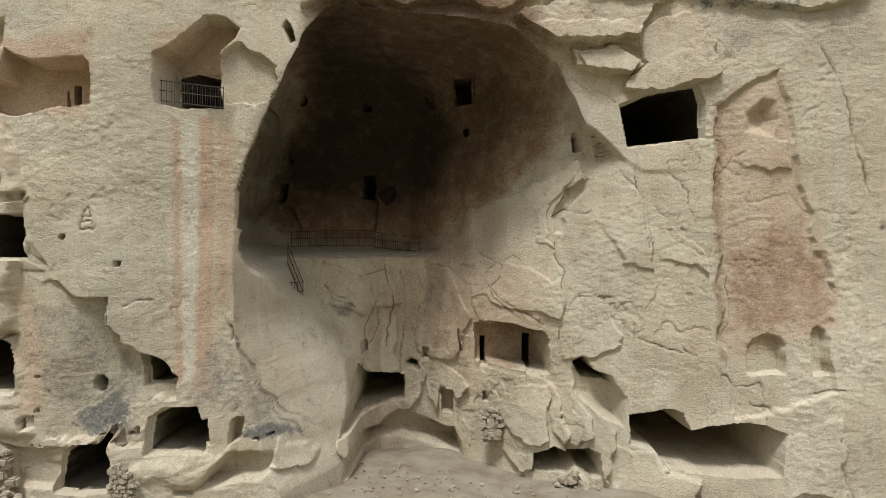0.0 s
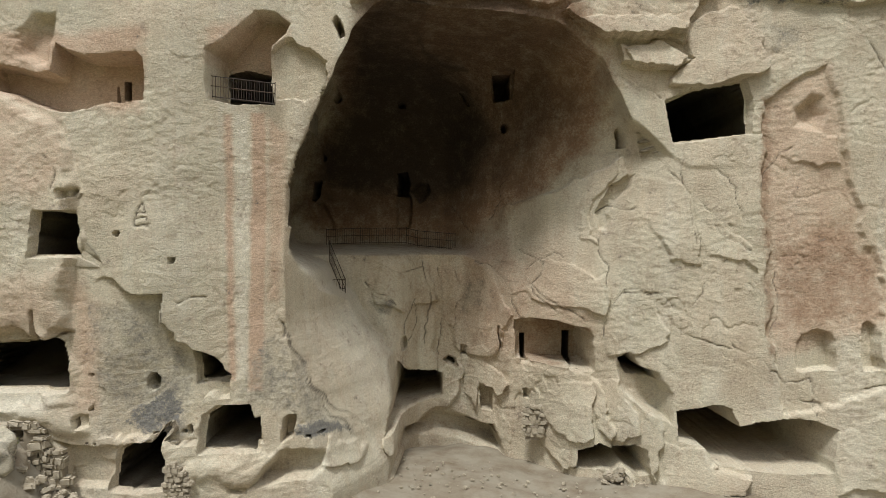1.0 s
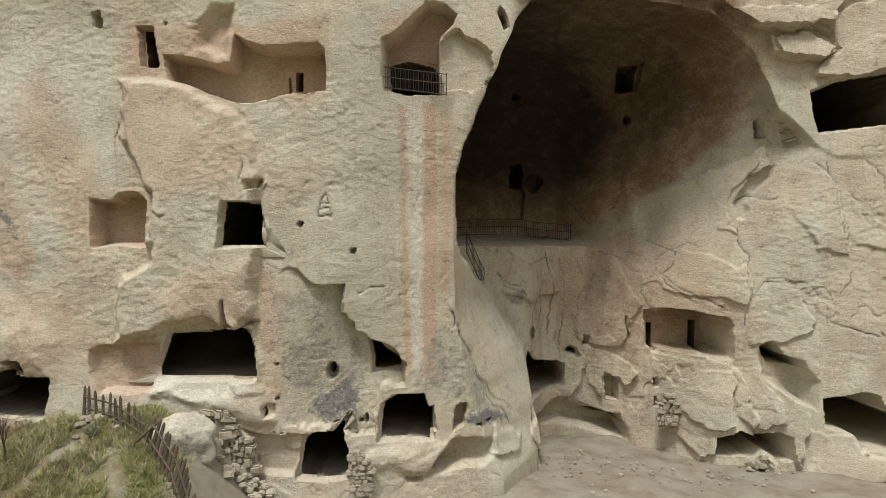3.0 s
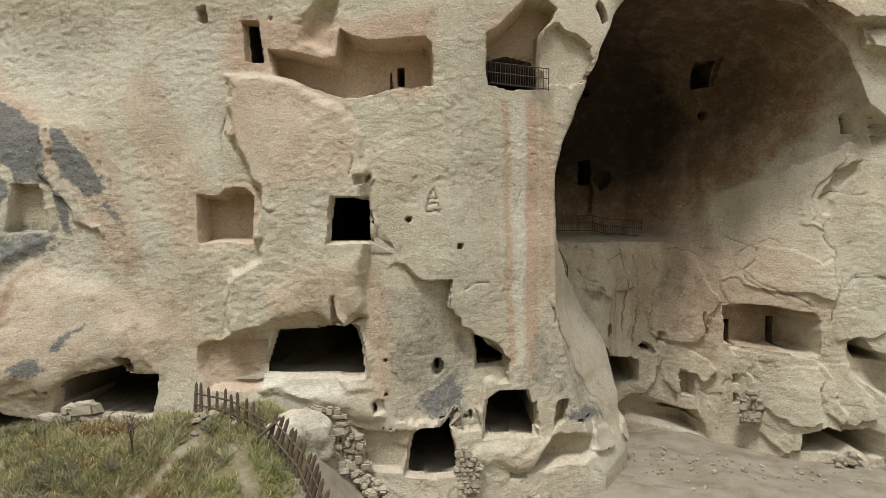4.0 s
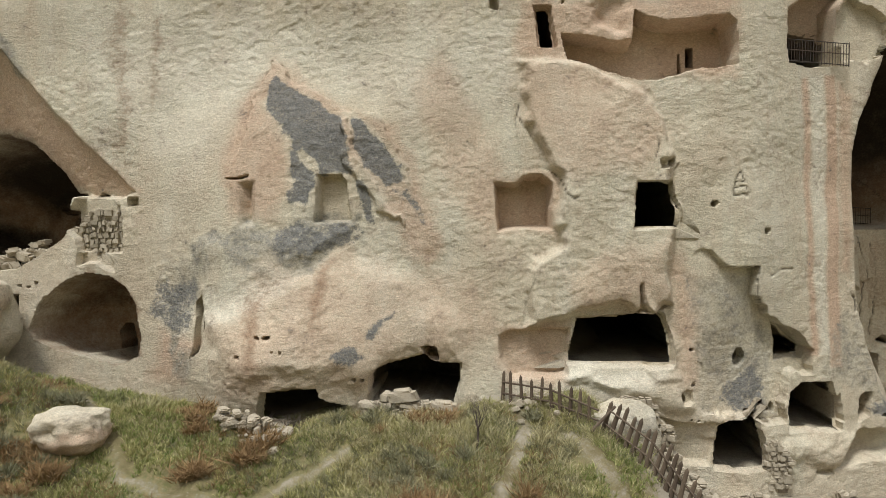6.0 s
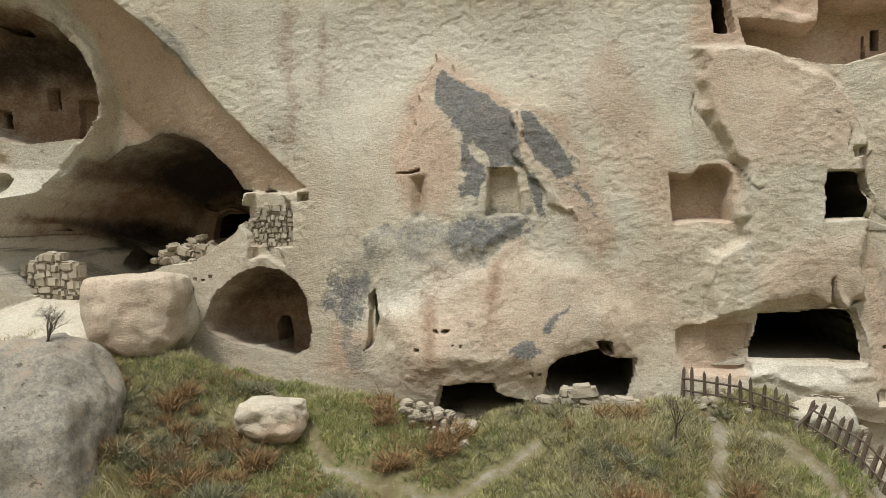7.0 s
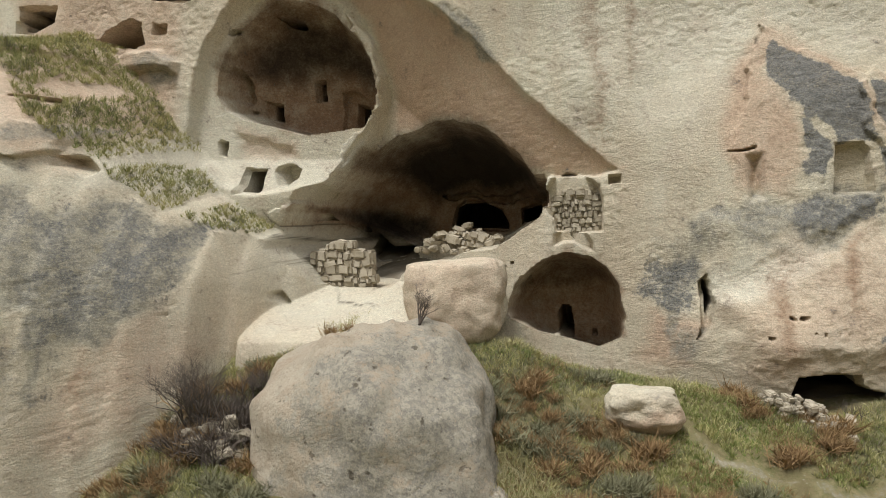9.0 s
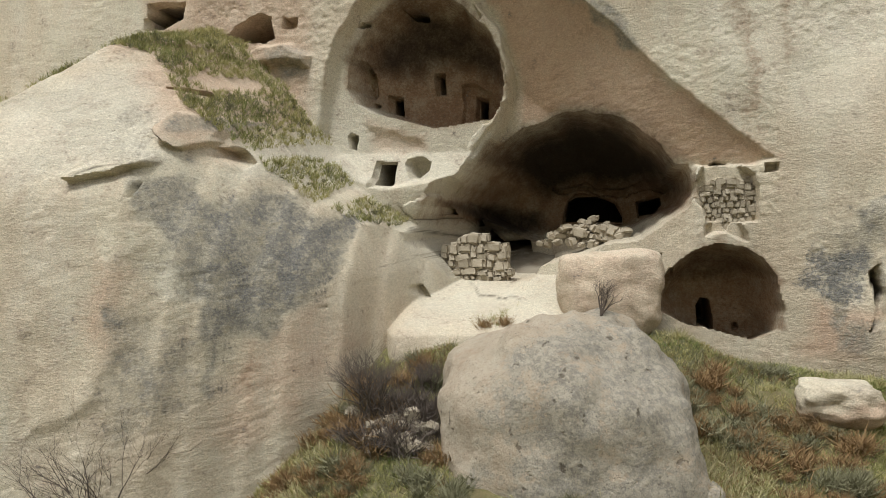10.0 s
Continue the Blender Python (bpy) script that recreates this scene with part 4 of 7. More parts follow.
    pocket("beam hole", [(-29.07, 7.62), (-29.08, 7.58), (-29.1, 7.55), (-29.14, 7.55), (-29.17, 7.58), (-29.18, 7.62), (-29.17, 7.66), (-29.14, 7.69), (-29.1, 7.69), (-29.08, 7.66)], depth=0.4)
    pocket("beam hole", [(-28.42, 7.64), (-28.44, 7.6), (-28.46, 7.57), (-28.5, 7.57), (-28.53, 7.6), (-28.54, 7.64), (-28.53, 7.68), (-28.5, 7.71), (-28.46, 7.71), (-28.43, 7.68)], depth=0.4)
    pocket("wall chink", [(-36.68, 12.47), (-36.52, 12.46), (-36.52, 12.29), (-36.68, 12.3)], depth=2.0, edge=0.05)
    pocket("lower niche", [(-48.32, 8.58), (-48.27, 8.74), (-48.04, 8.73), (-47.9, 8.48), (-47.63, 8.17), (-47.99, 8.16)], depth=0.5, edge=0.1)
    pocket("spur hole", [(-50.11, 8.41), (-50.12, 8.35), (-50.16, 8.33), (-50.21, 8.36), (-50.22, 8.43), (-50.21, 8.49), (-50.16, 8.52), (-50.12, 8.48)], depth=0.5)
    pocket("spur hole", [(-49.98, 8.4), (-50, 8.33), (-50.04, 8.31), (-50.07, 8.35), (-50.08, 8.42), (-50.07, 8.49), (-50.03, 8.51), (-50, 8.47)], depth=0.5)
    pocket("spur hole", [(-49.82, 8.7), (-49.85, 8.61), (-49.88, 8.58), (-49.92, 8.63), (-49.94, 8.73), (-49.92, 8.82), (-49.88, 8.85), (-49.84, 8.8)], depth=0.5)
    pocket("spur hole", [(-49.62, 8.76), (-49.63, 8.71), (-49.65, 8.69), (-49.68, 8.72), (-49.69, 8.78), (-49.68, 8.84), (-49.65, 8.85), (-49.62, 8.82)], depth=0.4)
    pocket("spur scar", [(-54.39, 12.08), (-54.35, 12.5), (-54.17, 12.76), (-54.07, 12.59), (-54.21, 11.99)], depth=0.3, edge=0.15)
    plate("spur brow", [(-56.14, 13.13), (-54.85, 13.1), (-54.37, 13.63), (-54.18, 13.28), (-54.44, 12.93), (-55.36, 12.6), (-55.98, 12.61)], amount=-0.5, edge=0.3)
    stain("shelf", [(-34.04, 10.82), (-32.04, 11.41), (-30.32, 11.9), (-28.84, 12.01), (-26.56, 11.93), (-26.97, 11.37), (-28.2, 10.8), (-29.64, 10.3), (-31.75, 9.99), (-33.98, 9.54)], chan="grey", amount=0.62, feather=0.5)
    stain("shelf pale", [(-32.35, 9.46), (-30.49, 10.39), (-28.46, 10.68), (-29.27, 9.5), (-31.25, 8.62), (-32.5, 8.28)], chan="pale", feather=0.3)
    stain("patch", [(-33.35, 7.64), (-32.24, 7.53), (-32.44, 6.34), (-33.78, 6.38)], chan="grey", amount=0.7, feather=0.3)
    stain("lower red", [(-30.86, 9.1), (-27.46, 10.88), (-24.93, 10.06), (-23.63, 8.29), (-26.17, 8.34), (-27.38, 6.16), (-30.39, 6.16)], chan="pink", amount=0.5, feather=0.8)
    stain("red beside slit", [(-34.29, 8.19), (-32.47, 7.7), (-32.88, 6.28), (-34.71, 6.29)], chan="pink", feather=0.4)
    stain("hollow", [(-15.14, 10.14), (-13.58, 10.25), (-12.43, 10.14), (-12.31, 8.48), (-11.52, 8), (-11.63, 5.91), (-11.35, 4.82), (-12.94, 4.91), (-14.59, 5.12), (-14.81, 7.26)], chan="grey", amount=0.62, feather=0.4)
    stain("hollow", [(-13.61, 6.04), (-12.41, 6.82), (-11.97, 6.16), (-12.29, 4.95), (-13.35, 5.06), (-13.97, 5.53)], chan="black", amount=0.75, feather=0.3)
    stain("corner foot", [(-8.7, 9.15), (-8.2, 8.69), (-7.27, 6.45), (-5.73, 4.04), (-7.62, 4.56), (-8.32, 5.59), (-10.01, 6.5), (-9.55, 7.89)], chan="grey", amount=0.6, feather=0.3)
    stain("corner foot", [(-7.9, 5.24), (-6.92, 5.21), (-6.1, 4.36), (-7.67, 4.5)], chan="black", amount=0.8, feather=0.2)
    stain("stripe", [(-9.61, 17.33), (-9.17, 17.37), (-9.02, 6.53), (-9.55, 6.58)], chan="pink", amount=1.15, feather=0.1, wild=0.03)
    stain("stripe", [(-10.61, 17.26), (-10.36, 17.28), (-10.02, 7.04), (-10.24, 7.05)], chan="pink", amount=1.1, feather=0.12, wild=0.03)
    stain("stripe", [(-9.02, 17.16), (-8.42, 16.76), (-8.57, 10.04), (-8.92, 10.05)], chan="pink", amount=0.8, feather=0.2, wild=0.03)
    stain("stripe pale", [(-10.26, 17.29), (-9.71, 17.32), (-9.55, 7.02), (-9.97, 7.04)], chan="pale", amount=0.85, feather=0.2, wild=0.03)
    stain("red run", [(-15.71, 11.38), (-14.83, 10.14), (-14.59, 6.04), (-15.32, 6.24), (-15.55, 8.89)], chan="pink", amount=0.75, feather=0.4)
    stain("terrace", [(-20.8, 20.19), (-13.32, 20.19), (-13.31, 16.99), (-18.03, 17.34), (-19.72, 17.86), (-20.99, 18.06)], chan="pink", amount=0.95, feather=0.3)
    stain("terrace", [(-11.17, 20.51), (-9.95, 21.4), (-8.35, 21.23), (-8.34, 20.62), (-8.86, 19.95), (-8.91, 18.98), (-11.13, 19.19)], chan="pink", amount=0.9, feather=0.3)
    stain("flank", [(-20.98, 17.85), (-18.87, 17.65), (-16.34, 16.92), (-15.91, 15.13), (-16.94, 13.66), (-19.67, 13.65), (-20.75, 15.95)], chan="pink", amount=0.62, feather=0.6)
    stain("bay", [(-21.75, 8.23), (-19.28, 8.45), (-19.28, 6.29), (-21.45, 6.24)], chan="pink", amount=0.8, feather=0.3)
    stain("brow", [(-19.21, 10.1), (-17.12, 10.95), (-15.88, 11.38), (-15.65, 8.89), (-18.76, 8.55)], chan="pink", amount=0.6, feather=0.5)
    stain("red foot", [(-30.97, 10.67), (-28.41, 11.09), (-24.83, 8.88), (-26.37, 6.65), (-29.68, 6.47)], chan="pink", amount=0.42, feather=0.6)
    stain("niche", [(-21.97, 13.73), (-19.67, 13.86), (-19.65, 11.66), (-21.93, 11.64)], chan="pink", amount=0.8, feather=0.2)
    stain("pale ledge", [(-19.51, 6.82), (-15.53, 6.96), (-16.24, 6.06), (-17.84, 5.71), (-19.48, 6.29)], chan="pale", feather=0.3)
    stain("sheet", [(11.71, 18.95), (12.39, 7.68), (16.42, 9.34), (16.2, 11.22), (15.03, 16.91), (14.3, 20.33)], chan="pink", amount=0.75, feather=0.4)
    stain("sheet", [(12.37, 12.29), (15.12, 14.03), (16.19, 11.69), (16.23, 9.58), (12.61, 9.02)], chan="rust_shade", amount=0.5, feather=0.5)
    stain("sheet", [(11.71, 18.95), (12.21, 18.95), (12.28, 7.67), (11.93, 7.66)], chan="rust_shade", amount=0.55, feather=0.2, wild=0.03)
    stain("upper grey", [(11.7, 22.46), (13.46, 22.24), (13.24, 20.52), (12.01, 20.94)], chan="grey", amount=0.55, feather=0.4)
    stain("lip", [(10.3, 23.83), (15.14, 23.45), (14.71, 22.84), (11.2, 23.04)], chan="black", amount=0.5, feather=0.15)
    stain("upper red", [(2.66, 23.19), (10.07, 23.6), (11.66, 21.96), (11.9, 19.7), (7.97, 19.34), (5.33, 19.73)], chan="pink", amount=0.25, feather=0.6)
    # apse vault: brown rock and soot patches, spread wider to paint in shade
    stain("dome", [(-4.09, 24.38), (2.67, 24.55), (4.7, 21.2), (5.8, 18.2), (3.44, 16.16), (0.47, 12.78), (-1.34, 12.14), (-5.96, 12.03), (-8.02, 13.79), (-7.24, 16.82), (-5.35, 20.75)], chan="rust_shade", amount=0.85, feather=0.9)
    stain("dome", [(-4.09, 22.7), (-4.09, 23.38), (-0.84, 22.23), (0.35, 20.12), (1.31, 18), (-0.18, 15.22), (-2.62, 14.26), (-5.45, 14.49), (-7.73, 15.35), (-6.88, 17.8)], chan="soot_shade", amount=0.95, feather=1.4)
    stain("apse red", [(-1.24, 12.2), (1.29, 12.53), (2.76, 9.45), (1.68, 6.59), (-0.01, 6.56), (-0.63, 9.39)], chan="pink", amount=0.7, feather=0.6)
    stain("apse grey", [(-1.23, 10.18), (0.49, 10.5), (0.52, 8.78), (-0.91, 8.46)], chan="grey", amount=0.5, feather=0.5)
    stain("apse white", [(-6.09, 9.75), (-5.23, 9.77), (-4.33, 7.31), (-4.44, 6.06), (-5.45, 7.78)], chan="pale", amount=0.9, feather=0.3)
    stain("apse white", [(-5.67, 9.39), (-4.48, 9.28), (-4.72, 8.54), (-5.46, 8.57)], chan="grey", amount=0.8, feather=0.2)
    stain("flank slab", [(-7.86, 11.31), (-6.07, 9.41), (-4.21, 7.3), (-3.87, 3.72), (-5.04, 4.89), (-6.81, 7.72)], chan="pale", amount=0.55, feather=0.4)
    stain("great wall", [(-38.7, 20.51), (-21.03, 19.32), (-21.07, 15.75), (-24.46, 15.89), (-27.42, 16.63), (-30.49, 18.26), (-32.64, 13.89), (-34.4, 14.16), (-37.11, 16.67)], chan="pale", amount=0.6, feather=1.0)
    stain("streak", [(-36.59, 20.57), (-35.77, 20.53), (-35.69, 14.11), (-36.27, 14.12)], chan="rust_shade", amount=0.42, feather=0.35, wild=0.2)
    stain("streak", [(-34.97, 20.03), (-34.57, 20.01), (-34.64, 16.05), (-34.87, 16.06)], chan="rust_shade", amount=0.45, feather=0.2, wild=0.1)
    stain("streak", [(-42.54, 20.17), (-41.16, 19.75), (-39.8, 17.8), (-39.61, 17.3), (-40.93, 18.18)], chan="grey", amount=0.8, feather=0.2)
    stain("pale shelf", [(-49.07, 12.51), (-46.55, 12.79), (-47.2, 10.25), (-44.92, 8.85), (-41.96, 8.52), (-42.09, 7.29), (-45.86, 7.85), (-47.93, 7.88)], chan="pale", amount=0.4, feather=0.6)
    stain("spur", [(-51.59, 11.34), (-49.69, 11.28), (-50.03, 8.99), (-51.26, 8.47)], chan="black", amount=0.55, feather=0.5)
    stain("spur", [(-54.24, 8.81), (-52.11, 7.86), (-51.98, 6.1), (-53.57, 4.89), (-54.36, 6.72)], chan="grey", amount=0.65, feather=0.6)
    stain("spur streak", [(-52.22, 7.88), (-51.95, 7.85), (-51.97, 6.1), (-52.24, 6.31)], chan="grey", amount=0.9, feather=0.2)
    stain("spur white", [(-53.32, 9.88), (-52.61, 9.99), (-52.43, 9.63), (-52.54, 8.99), (-53.16, 9.2)], chan="pale", amount=1.0, feather=0.15)
    stain("spur top", [(-57.43, 16.5), (-55.83, 16.66), (-54.55, 15.28), (-54.18, 13.28), (-56.07, 12.95)], chan="pale", amount=0.8, feather=0.6)
    stain("spur top", [(-56.53, 15.9), (-55.16, 15.48), (-54.23, 14.63), (-54.24, 13.1), (-55.41, 12.77)], chan="grey", amount=0.5, feather=0.6)
    stain("spur run", [(-51.6, 7.63), (-50.26, 8.64), (-49.22, 7.19), (-49.97, 5.48), (-51.53, 4.41), (-52.14, 5.07)], chan="pink", amount=0.6, feather=0.5)
    stain("spur run", [(-54.6, 10.29), (-53.67, 10.06), (-54.15, 7.5), (-54.8, 8.22)], chan="pink", amount=0.7, feather=0.5)
    plate("scale", [(-5.36, 11.2), (-2.75, 11.25), (-2.43, 9.19), (-4.2, 8.56), (-5.39, 9.13)], amount=-0.35, edge=0.3)
    plate("scale", [(-1.84, 11), (0.48, 11.33), (1.4, 8.73), (0.57, 6.08), (-1.18, 6.34), (-1.95, 8.67)], amount=-0.25, edge=0.25)
    plate("scale", [(2.46, 5.48), (4.9, 5.8), (5.09, 3.34), (3.33, 3.03)], amount=-0.25, edge=0.12)
    plate("scale", [(5.4, 9.26), (7.21, 9.81), (8.29, 8.27), (6.74, 7.59), (5.71, 7.18)], amount=-0.15, edge=0.12)
    plate("scale", [(5.93, 6.2), (7.25, 5.19), (8.06, 3.38), (7.72, 1.55), (6.52, 3.09)], amount=-0.3, edge=0.2)
    plate("scale", [(7.93, 3.54), (9.49, 3.54), (9.94, 2.75), (11.49, 2.57), (11.06, 1.74), (7.94, 1.54)], amount=-0.5, edge=0.3)
    plate("scale", [(14.59, 4.79), (16.41, 5.62), (16.83, 2.37), (14.29, 2.14), (14.45, 3.02)], amount=-0.25, edge=0.3)
    plate("scale", [(12.59, 16.47), (13.25, 17.68), (14.72, 17.16), (14.92, 15.95), (13.25, 15.97)], amount=-0.12, edge=0.12)
    plate("jut", [(-4.52, 5.35), (-3.68, 5.59), (-2.54, 5.27), (-1.14, 5.98), (-0.98, 5.12), (-1.66, 3.12), (-2.51, 3.1), (-3.35, 2.37), (-4.49, 2.64)], amount=-0.3, edge=0.3)
    crack("crack", [(-55.59, 12.81), (-54.85, 13.1), (-54.37, 13.67), (-54.18, 13.28), (-54, 13.12)], width=0.05)
    crack("crack", [(-48.78, 11.02), (-48.31, 10.57), (-47.97, 10.65), (-47.59, 10.29)], width=0.03)
    crack("crack", [(-48.3, 9.9), (-47.86, 9.63), (-47.58, 9.14)], width=0.03)
    plate("spur slab", [(-55.36, 12.6), (-54.2, 13.11), (-53.75, 11.06), (-53.29, 8.71), (-54.16, 6.19), (-55.78, 5.67), (-56.22, 12.45)], amount=-0.12, edge=0.5)
    stain("spur streak", [(-54.24, 11.08), (-53.96, 11.07), (-53.94, 7.46), (-54.15, 7.5)], chan="grey", amount=0.5, feather=0.3)
    stain("spur streak", [(-51.5, 7.61), (-51.27, 7.57), (-51.17, 5.93), (-51.4, 5.99)], chan="rust_shade", amount=0.5, feather=0.2)
    stain("spur streak", [(-50.81, 9.13), (-50.46, 9.43), (-50.55, 6.85), (-50.8, 6.95)], chan="pale", amount=0.5, feather=0.3)
    plate("ledge below the room", [(-19.51, 6.77), (-15.53, 6.89), (-14.59, 6.04), (-14.69, 5.12), (-15.72, 4.99), (-16.63, 5.16), (-17.65, 5.86), (-19.47, 6)], amount=-0.28, edge=0.7)
    plate("sill", [(-11.4, 4.31), (-8.82, 4.15), (-8.32, 4.26), (-7.85, 3.57), (-9.31, 2.87), (-11.62, 2.98), (-11.85, 3.85)], amount=-0.22, edge=0.6)
    pocket("sill recess", [(-10.19, 3.01), (-9.5, 2.94), (-9.5, 2.64), (-10.19, 2.71)], depth=0.25, edge=0.08)
    crack("crack", [(-0.24, 11.38), (0.51, 11.2), (1.28, 10.48), (2.34, 10.1), (3.62, 9.06)], width=0.035)
    crack("crack", [(1.98, 11.97), (3.1, 11.43), (2.62, 10.18)], width=0.03)
    crack("crack", [(-3.24, 11.26), (-2.79, 9.93), (-2.81, 6.96)], width=0.05)
    crack("crack", [(-1.53, 10.87), (-0.93, 9.41), (-1.48, 7.65)], width=0.035)
    crack("crack", [(-4.09, 7.25), (-4.01, 8.14), (-3.53, 9.33)], width=0.04)
    crack("crack", [(-8.48, 9.36), (-8.12, 8.3), (-7.28, 6.41), (-6.08, 4.99), (-5.12, 4.04)], width=0.05)
    crack("crack", [(5.28, 13.79), (5.85, 14.33), (6.87, 14.17)], width=0.05)
    crack("crack", [(8.81, 13.51), (9.9, 13.26), (10.54, 12.52), (11.16, 12.03)], width=0.05)
    crack("crack", [(8.54, 16.83), (8.81, 14.79), (9.03, 12.5)], width=0.03)
    crack("crack", [(5.23, 19.89), (7.53, 19.14), (7.81, 19.02)], width=0.04)
    crack("crack", [(11.83, 15.01), (12.52, 16.5), (13.15, 16.73)], width=0.04)
    plate("shard", [(3.07, 22.07), (5.28, 22.56), (9.01, 22.61), (8.79, 21.72), (6.7, 21.61), (4.73, 21.61)], amount=-0.25, edge=0.12, grow=0.6)
    plate("shard", [(5.57, 21.19), (7.81, 21.54), (9.01, 20.8), (8.32, 20.24), (6.41, 20.36)], amount=-0.2, edge=0.12, grow=0.6)
    plate("shard", [(4.92, 16.54), (6.35, 16.66), (6.05, 15.67), (5.17, 14.61), (4.92, 12.69), (5.6, 12.43), (4.49, 12.41), (4.72, 14.9)], amount=-0.1, edge=0.15)
    # reddish rock under the arch, deepened as painted shade
    stain("apse shade red", [(-0.37, 22.24), (3.0, 22.3), (4.8, 20.9), (5.6, 19.2), (4.5, 18.5), (3.56, 18.75), (0.8, 18.44)], chan="rust_shade", amount=0.8, feather=0.5)
    # apse's lower wall: brown and pink washes deepen it as painted shade
    stain("apse low", [(-5.34, 11.81), (-1.27, 11.88), (0.53, 8.71), (0.28, 6.07), (1.22, 2.85), (1.56, -0.09), (-4.59, -0.2), (-4.95, 4.51), (-5.59, 8.6)], chan="rust_shade", amount=0.15, feather=1.2)
    stain("apse low", [(-2.35, 11.05), (3.26, 12.28), (5.02, 8.92), (1.69, 6.03), (-0.58, 6.55)], chan="pink", amount=0.55, feather=0.9)
    stain("upper red", [(5.29, 23.07), (10.77, 23.08), (12.11, 21.5), (11.85, 18.49), (11.19, 19.77), (7.54, 19.4), (5.29, 20.01)], chan="pink", amount=0.25, feather=0.5)
    pocket("wall recess", [(-38.13, 12.03), (-37.98, 12.5), (-37.56, 13.12), (-37.25, 13.28), (-36.75, 13.24), (-35.95, 12.64), (-35.8, 12.11), (-35.82, 10.91), (-37.59, 10.82), (-37.7, 11.32)], depth=0.55, edge=0.1)
    # second, wider dark wash: painted shade over the vault's soot and brown rock
    stain("dome soot_shade", [(-4.09, 23.44), (-4.09, 24.42), (0.28, 23.91), (3.33, 21.87), (4.3, 18.89), (1.64, 15.52), (-1.97, 13.64), (-5.37, 13.56), (-8.02, 13.79), (-6.7, 18.33)], chan="soot_shade", amount=0.62, feather=1.2)
    stain("dome right", [(1.1, 22.4), (3.5, 22.2), (5.2, 20.4), (5.9, 18.4), (5.0, 16.9), (3.03, 15.02), (-0.18, 12.92), (0.61, 18.8)], chan="rust_shade", amount=0.8, feather=0.6)
    # more brown over the lower apse, its shade put into the colour
    stain("apse low", [(-5.26, 12.12), (3.3, 12.84), (2.26, 7.66), (1.77, 3.02), (1.54, -0.18), (-4.81, -0.3), (-5.18, 6.37)], chan="rust_shade", amount=0.15, feather=1.0)
    stain("red run", [(-24.84, 17.13), (-23.87, 18.29), (-22.93, 16.43), (-20.74, 12.78), (-22.04, 11.43), (-23.53, 12.84)], chan="pink", amount=0.6, feather=0.5)
    stain("red foot", [(-31.86, 8.31), (-30.46, 9.11), (-28.49, 8.66), (-24.93, 10.06), (-22.63, 10.05), (-21.73, 8.29), (-23.67, 6.75), (-27, 5.95), (-31.19, 5.89)], chan="pink", amount=0.5, feather=0.6)
    stain("red foot streak", [(-30.47, 9.49), (-29.86, 9.5), (-29.91, 6.57), (-30.29, 6.56)], chan="rust_shade", amount=0.5, feather=0.25, wild=0.15)
    stain("red foot streak", [(-28.27, 10.38), (-27.67, 10.48), (-27.91, 8.38), (-28.2, 8.38)], chan="rust_shade", amount=0.55, feather=0.25, wild=0.15)
    stain("red by gable", [(-30.92, 17.22), (-29.66, 18), (-27.22, 15.59), (-24.1, 12.85), (-24.51, 11.05), (-26.05, 12.89), (-28.43, 15.43)], chan="pink", amount=0.6, feather=0.5)
    stain("spur lichen", [(-52.66, 12.42), (-51.88, 12.29), (-51.17, 10.07), (-51.39, 8.48), (-52.33, 8.59), (-52.29, 10.66)], chan="black", amount=0.3, feather=0.5)
    stain("shelf crust", [(-33.02, 11.76), (-31.68, 11.7), (-29.08, 12), (-26.49, 11.96), (-27.14, 11.06), (-28.38, 10.5), (-29.67, 10.39), (-31.54, 10.49), (-32.82, 10.49)], chan="grey", amount=1.0, feather=0.5, wild=0.35)
    stain("shelf pale", [(-32.13, 9.27), (-31.1, 9.88), (-29.27, 10.28), (-28.66, 10.44), (-29.17, 9.73), (-30.32, 9.23), (-31.89, 8.88)], chan="pale", amount=0.55, feather=0.4)
    stain("gable ochre", [(-30.81, 17.64), (-30.39, 18.21), (-29.25, 17.45), (-27.42, 16.12), (-27.62, 15.82), (-29.25, 16.72), (-29.97, 17.17), (-30.39, 16.35), (-29.46, 14.42), (-29.26, 12.96), (-29.88, 12.14), (-31.35, 12.16), (-31.99, 13.66), (-31.56, 15.76)], chan="pink", amount=0.8, feather=0.3)
    stain("gable ochre", [(-26.92, 16.2), (-25.44, 15.62), (-24.77, 14.28), (-23.75, 11.05), (-24.34, 10.25), (-26.05, 12.49), (-25.07, 13.48), (-25.45, 14.51)], chan="pink", amount=0.75, feather=0.3)
    stain("beside slit", [(-33.91, 9.85), (-32.82, 10.49), (-32.57, 9.46), (-33.16, 8.24), (-33.32, 6.64), (-33.91, 7.39)], chan="grey", amount=0.8, feather=0.3)


DOME = [(-51.63, 16.92), (-51.54, 17.87), (-51.26, 18.7), (-50.69, 19.66), (-49.92, 20.39), (-49.04, 20.89), (-48.05, 20.91), (-47.07, 20.46), (-46.2, 19.51), (-45.66, 18.42), (-45.46, 17.2), (-45.6, 16.1), (-45.96, 15.6), (-47.2, 15.43), (-48.32, 15.24), (-49.19, 15.53), (-50.7, 15.92), (-51.33, 16.32)]
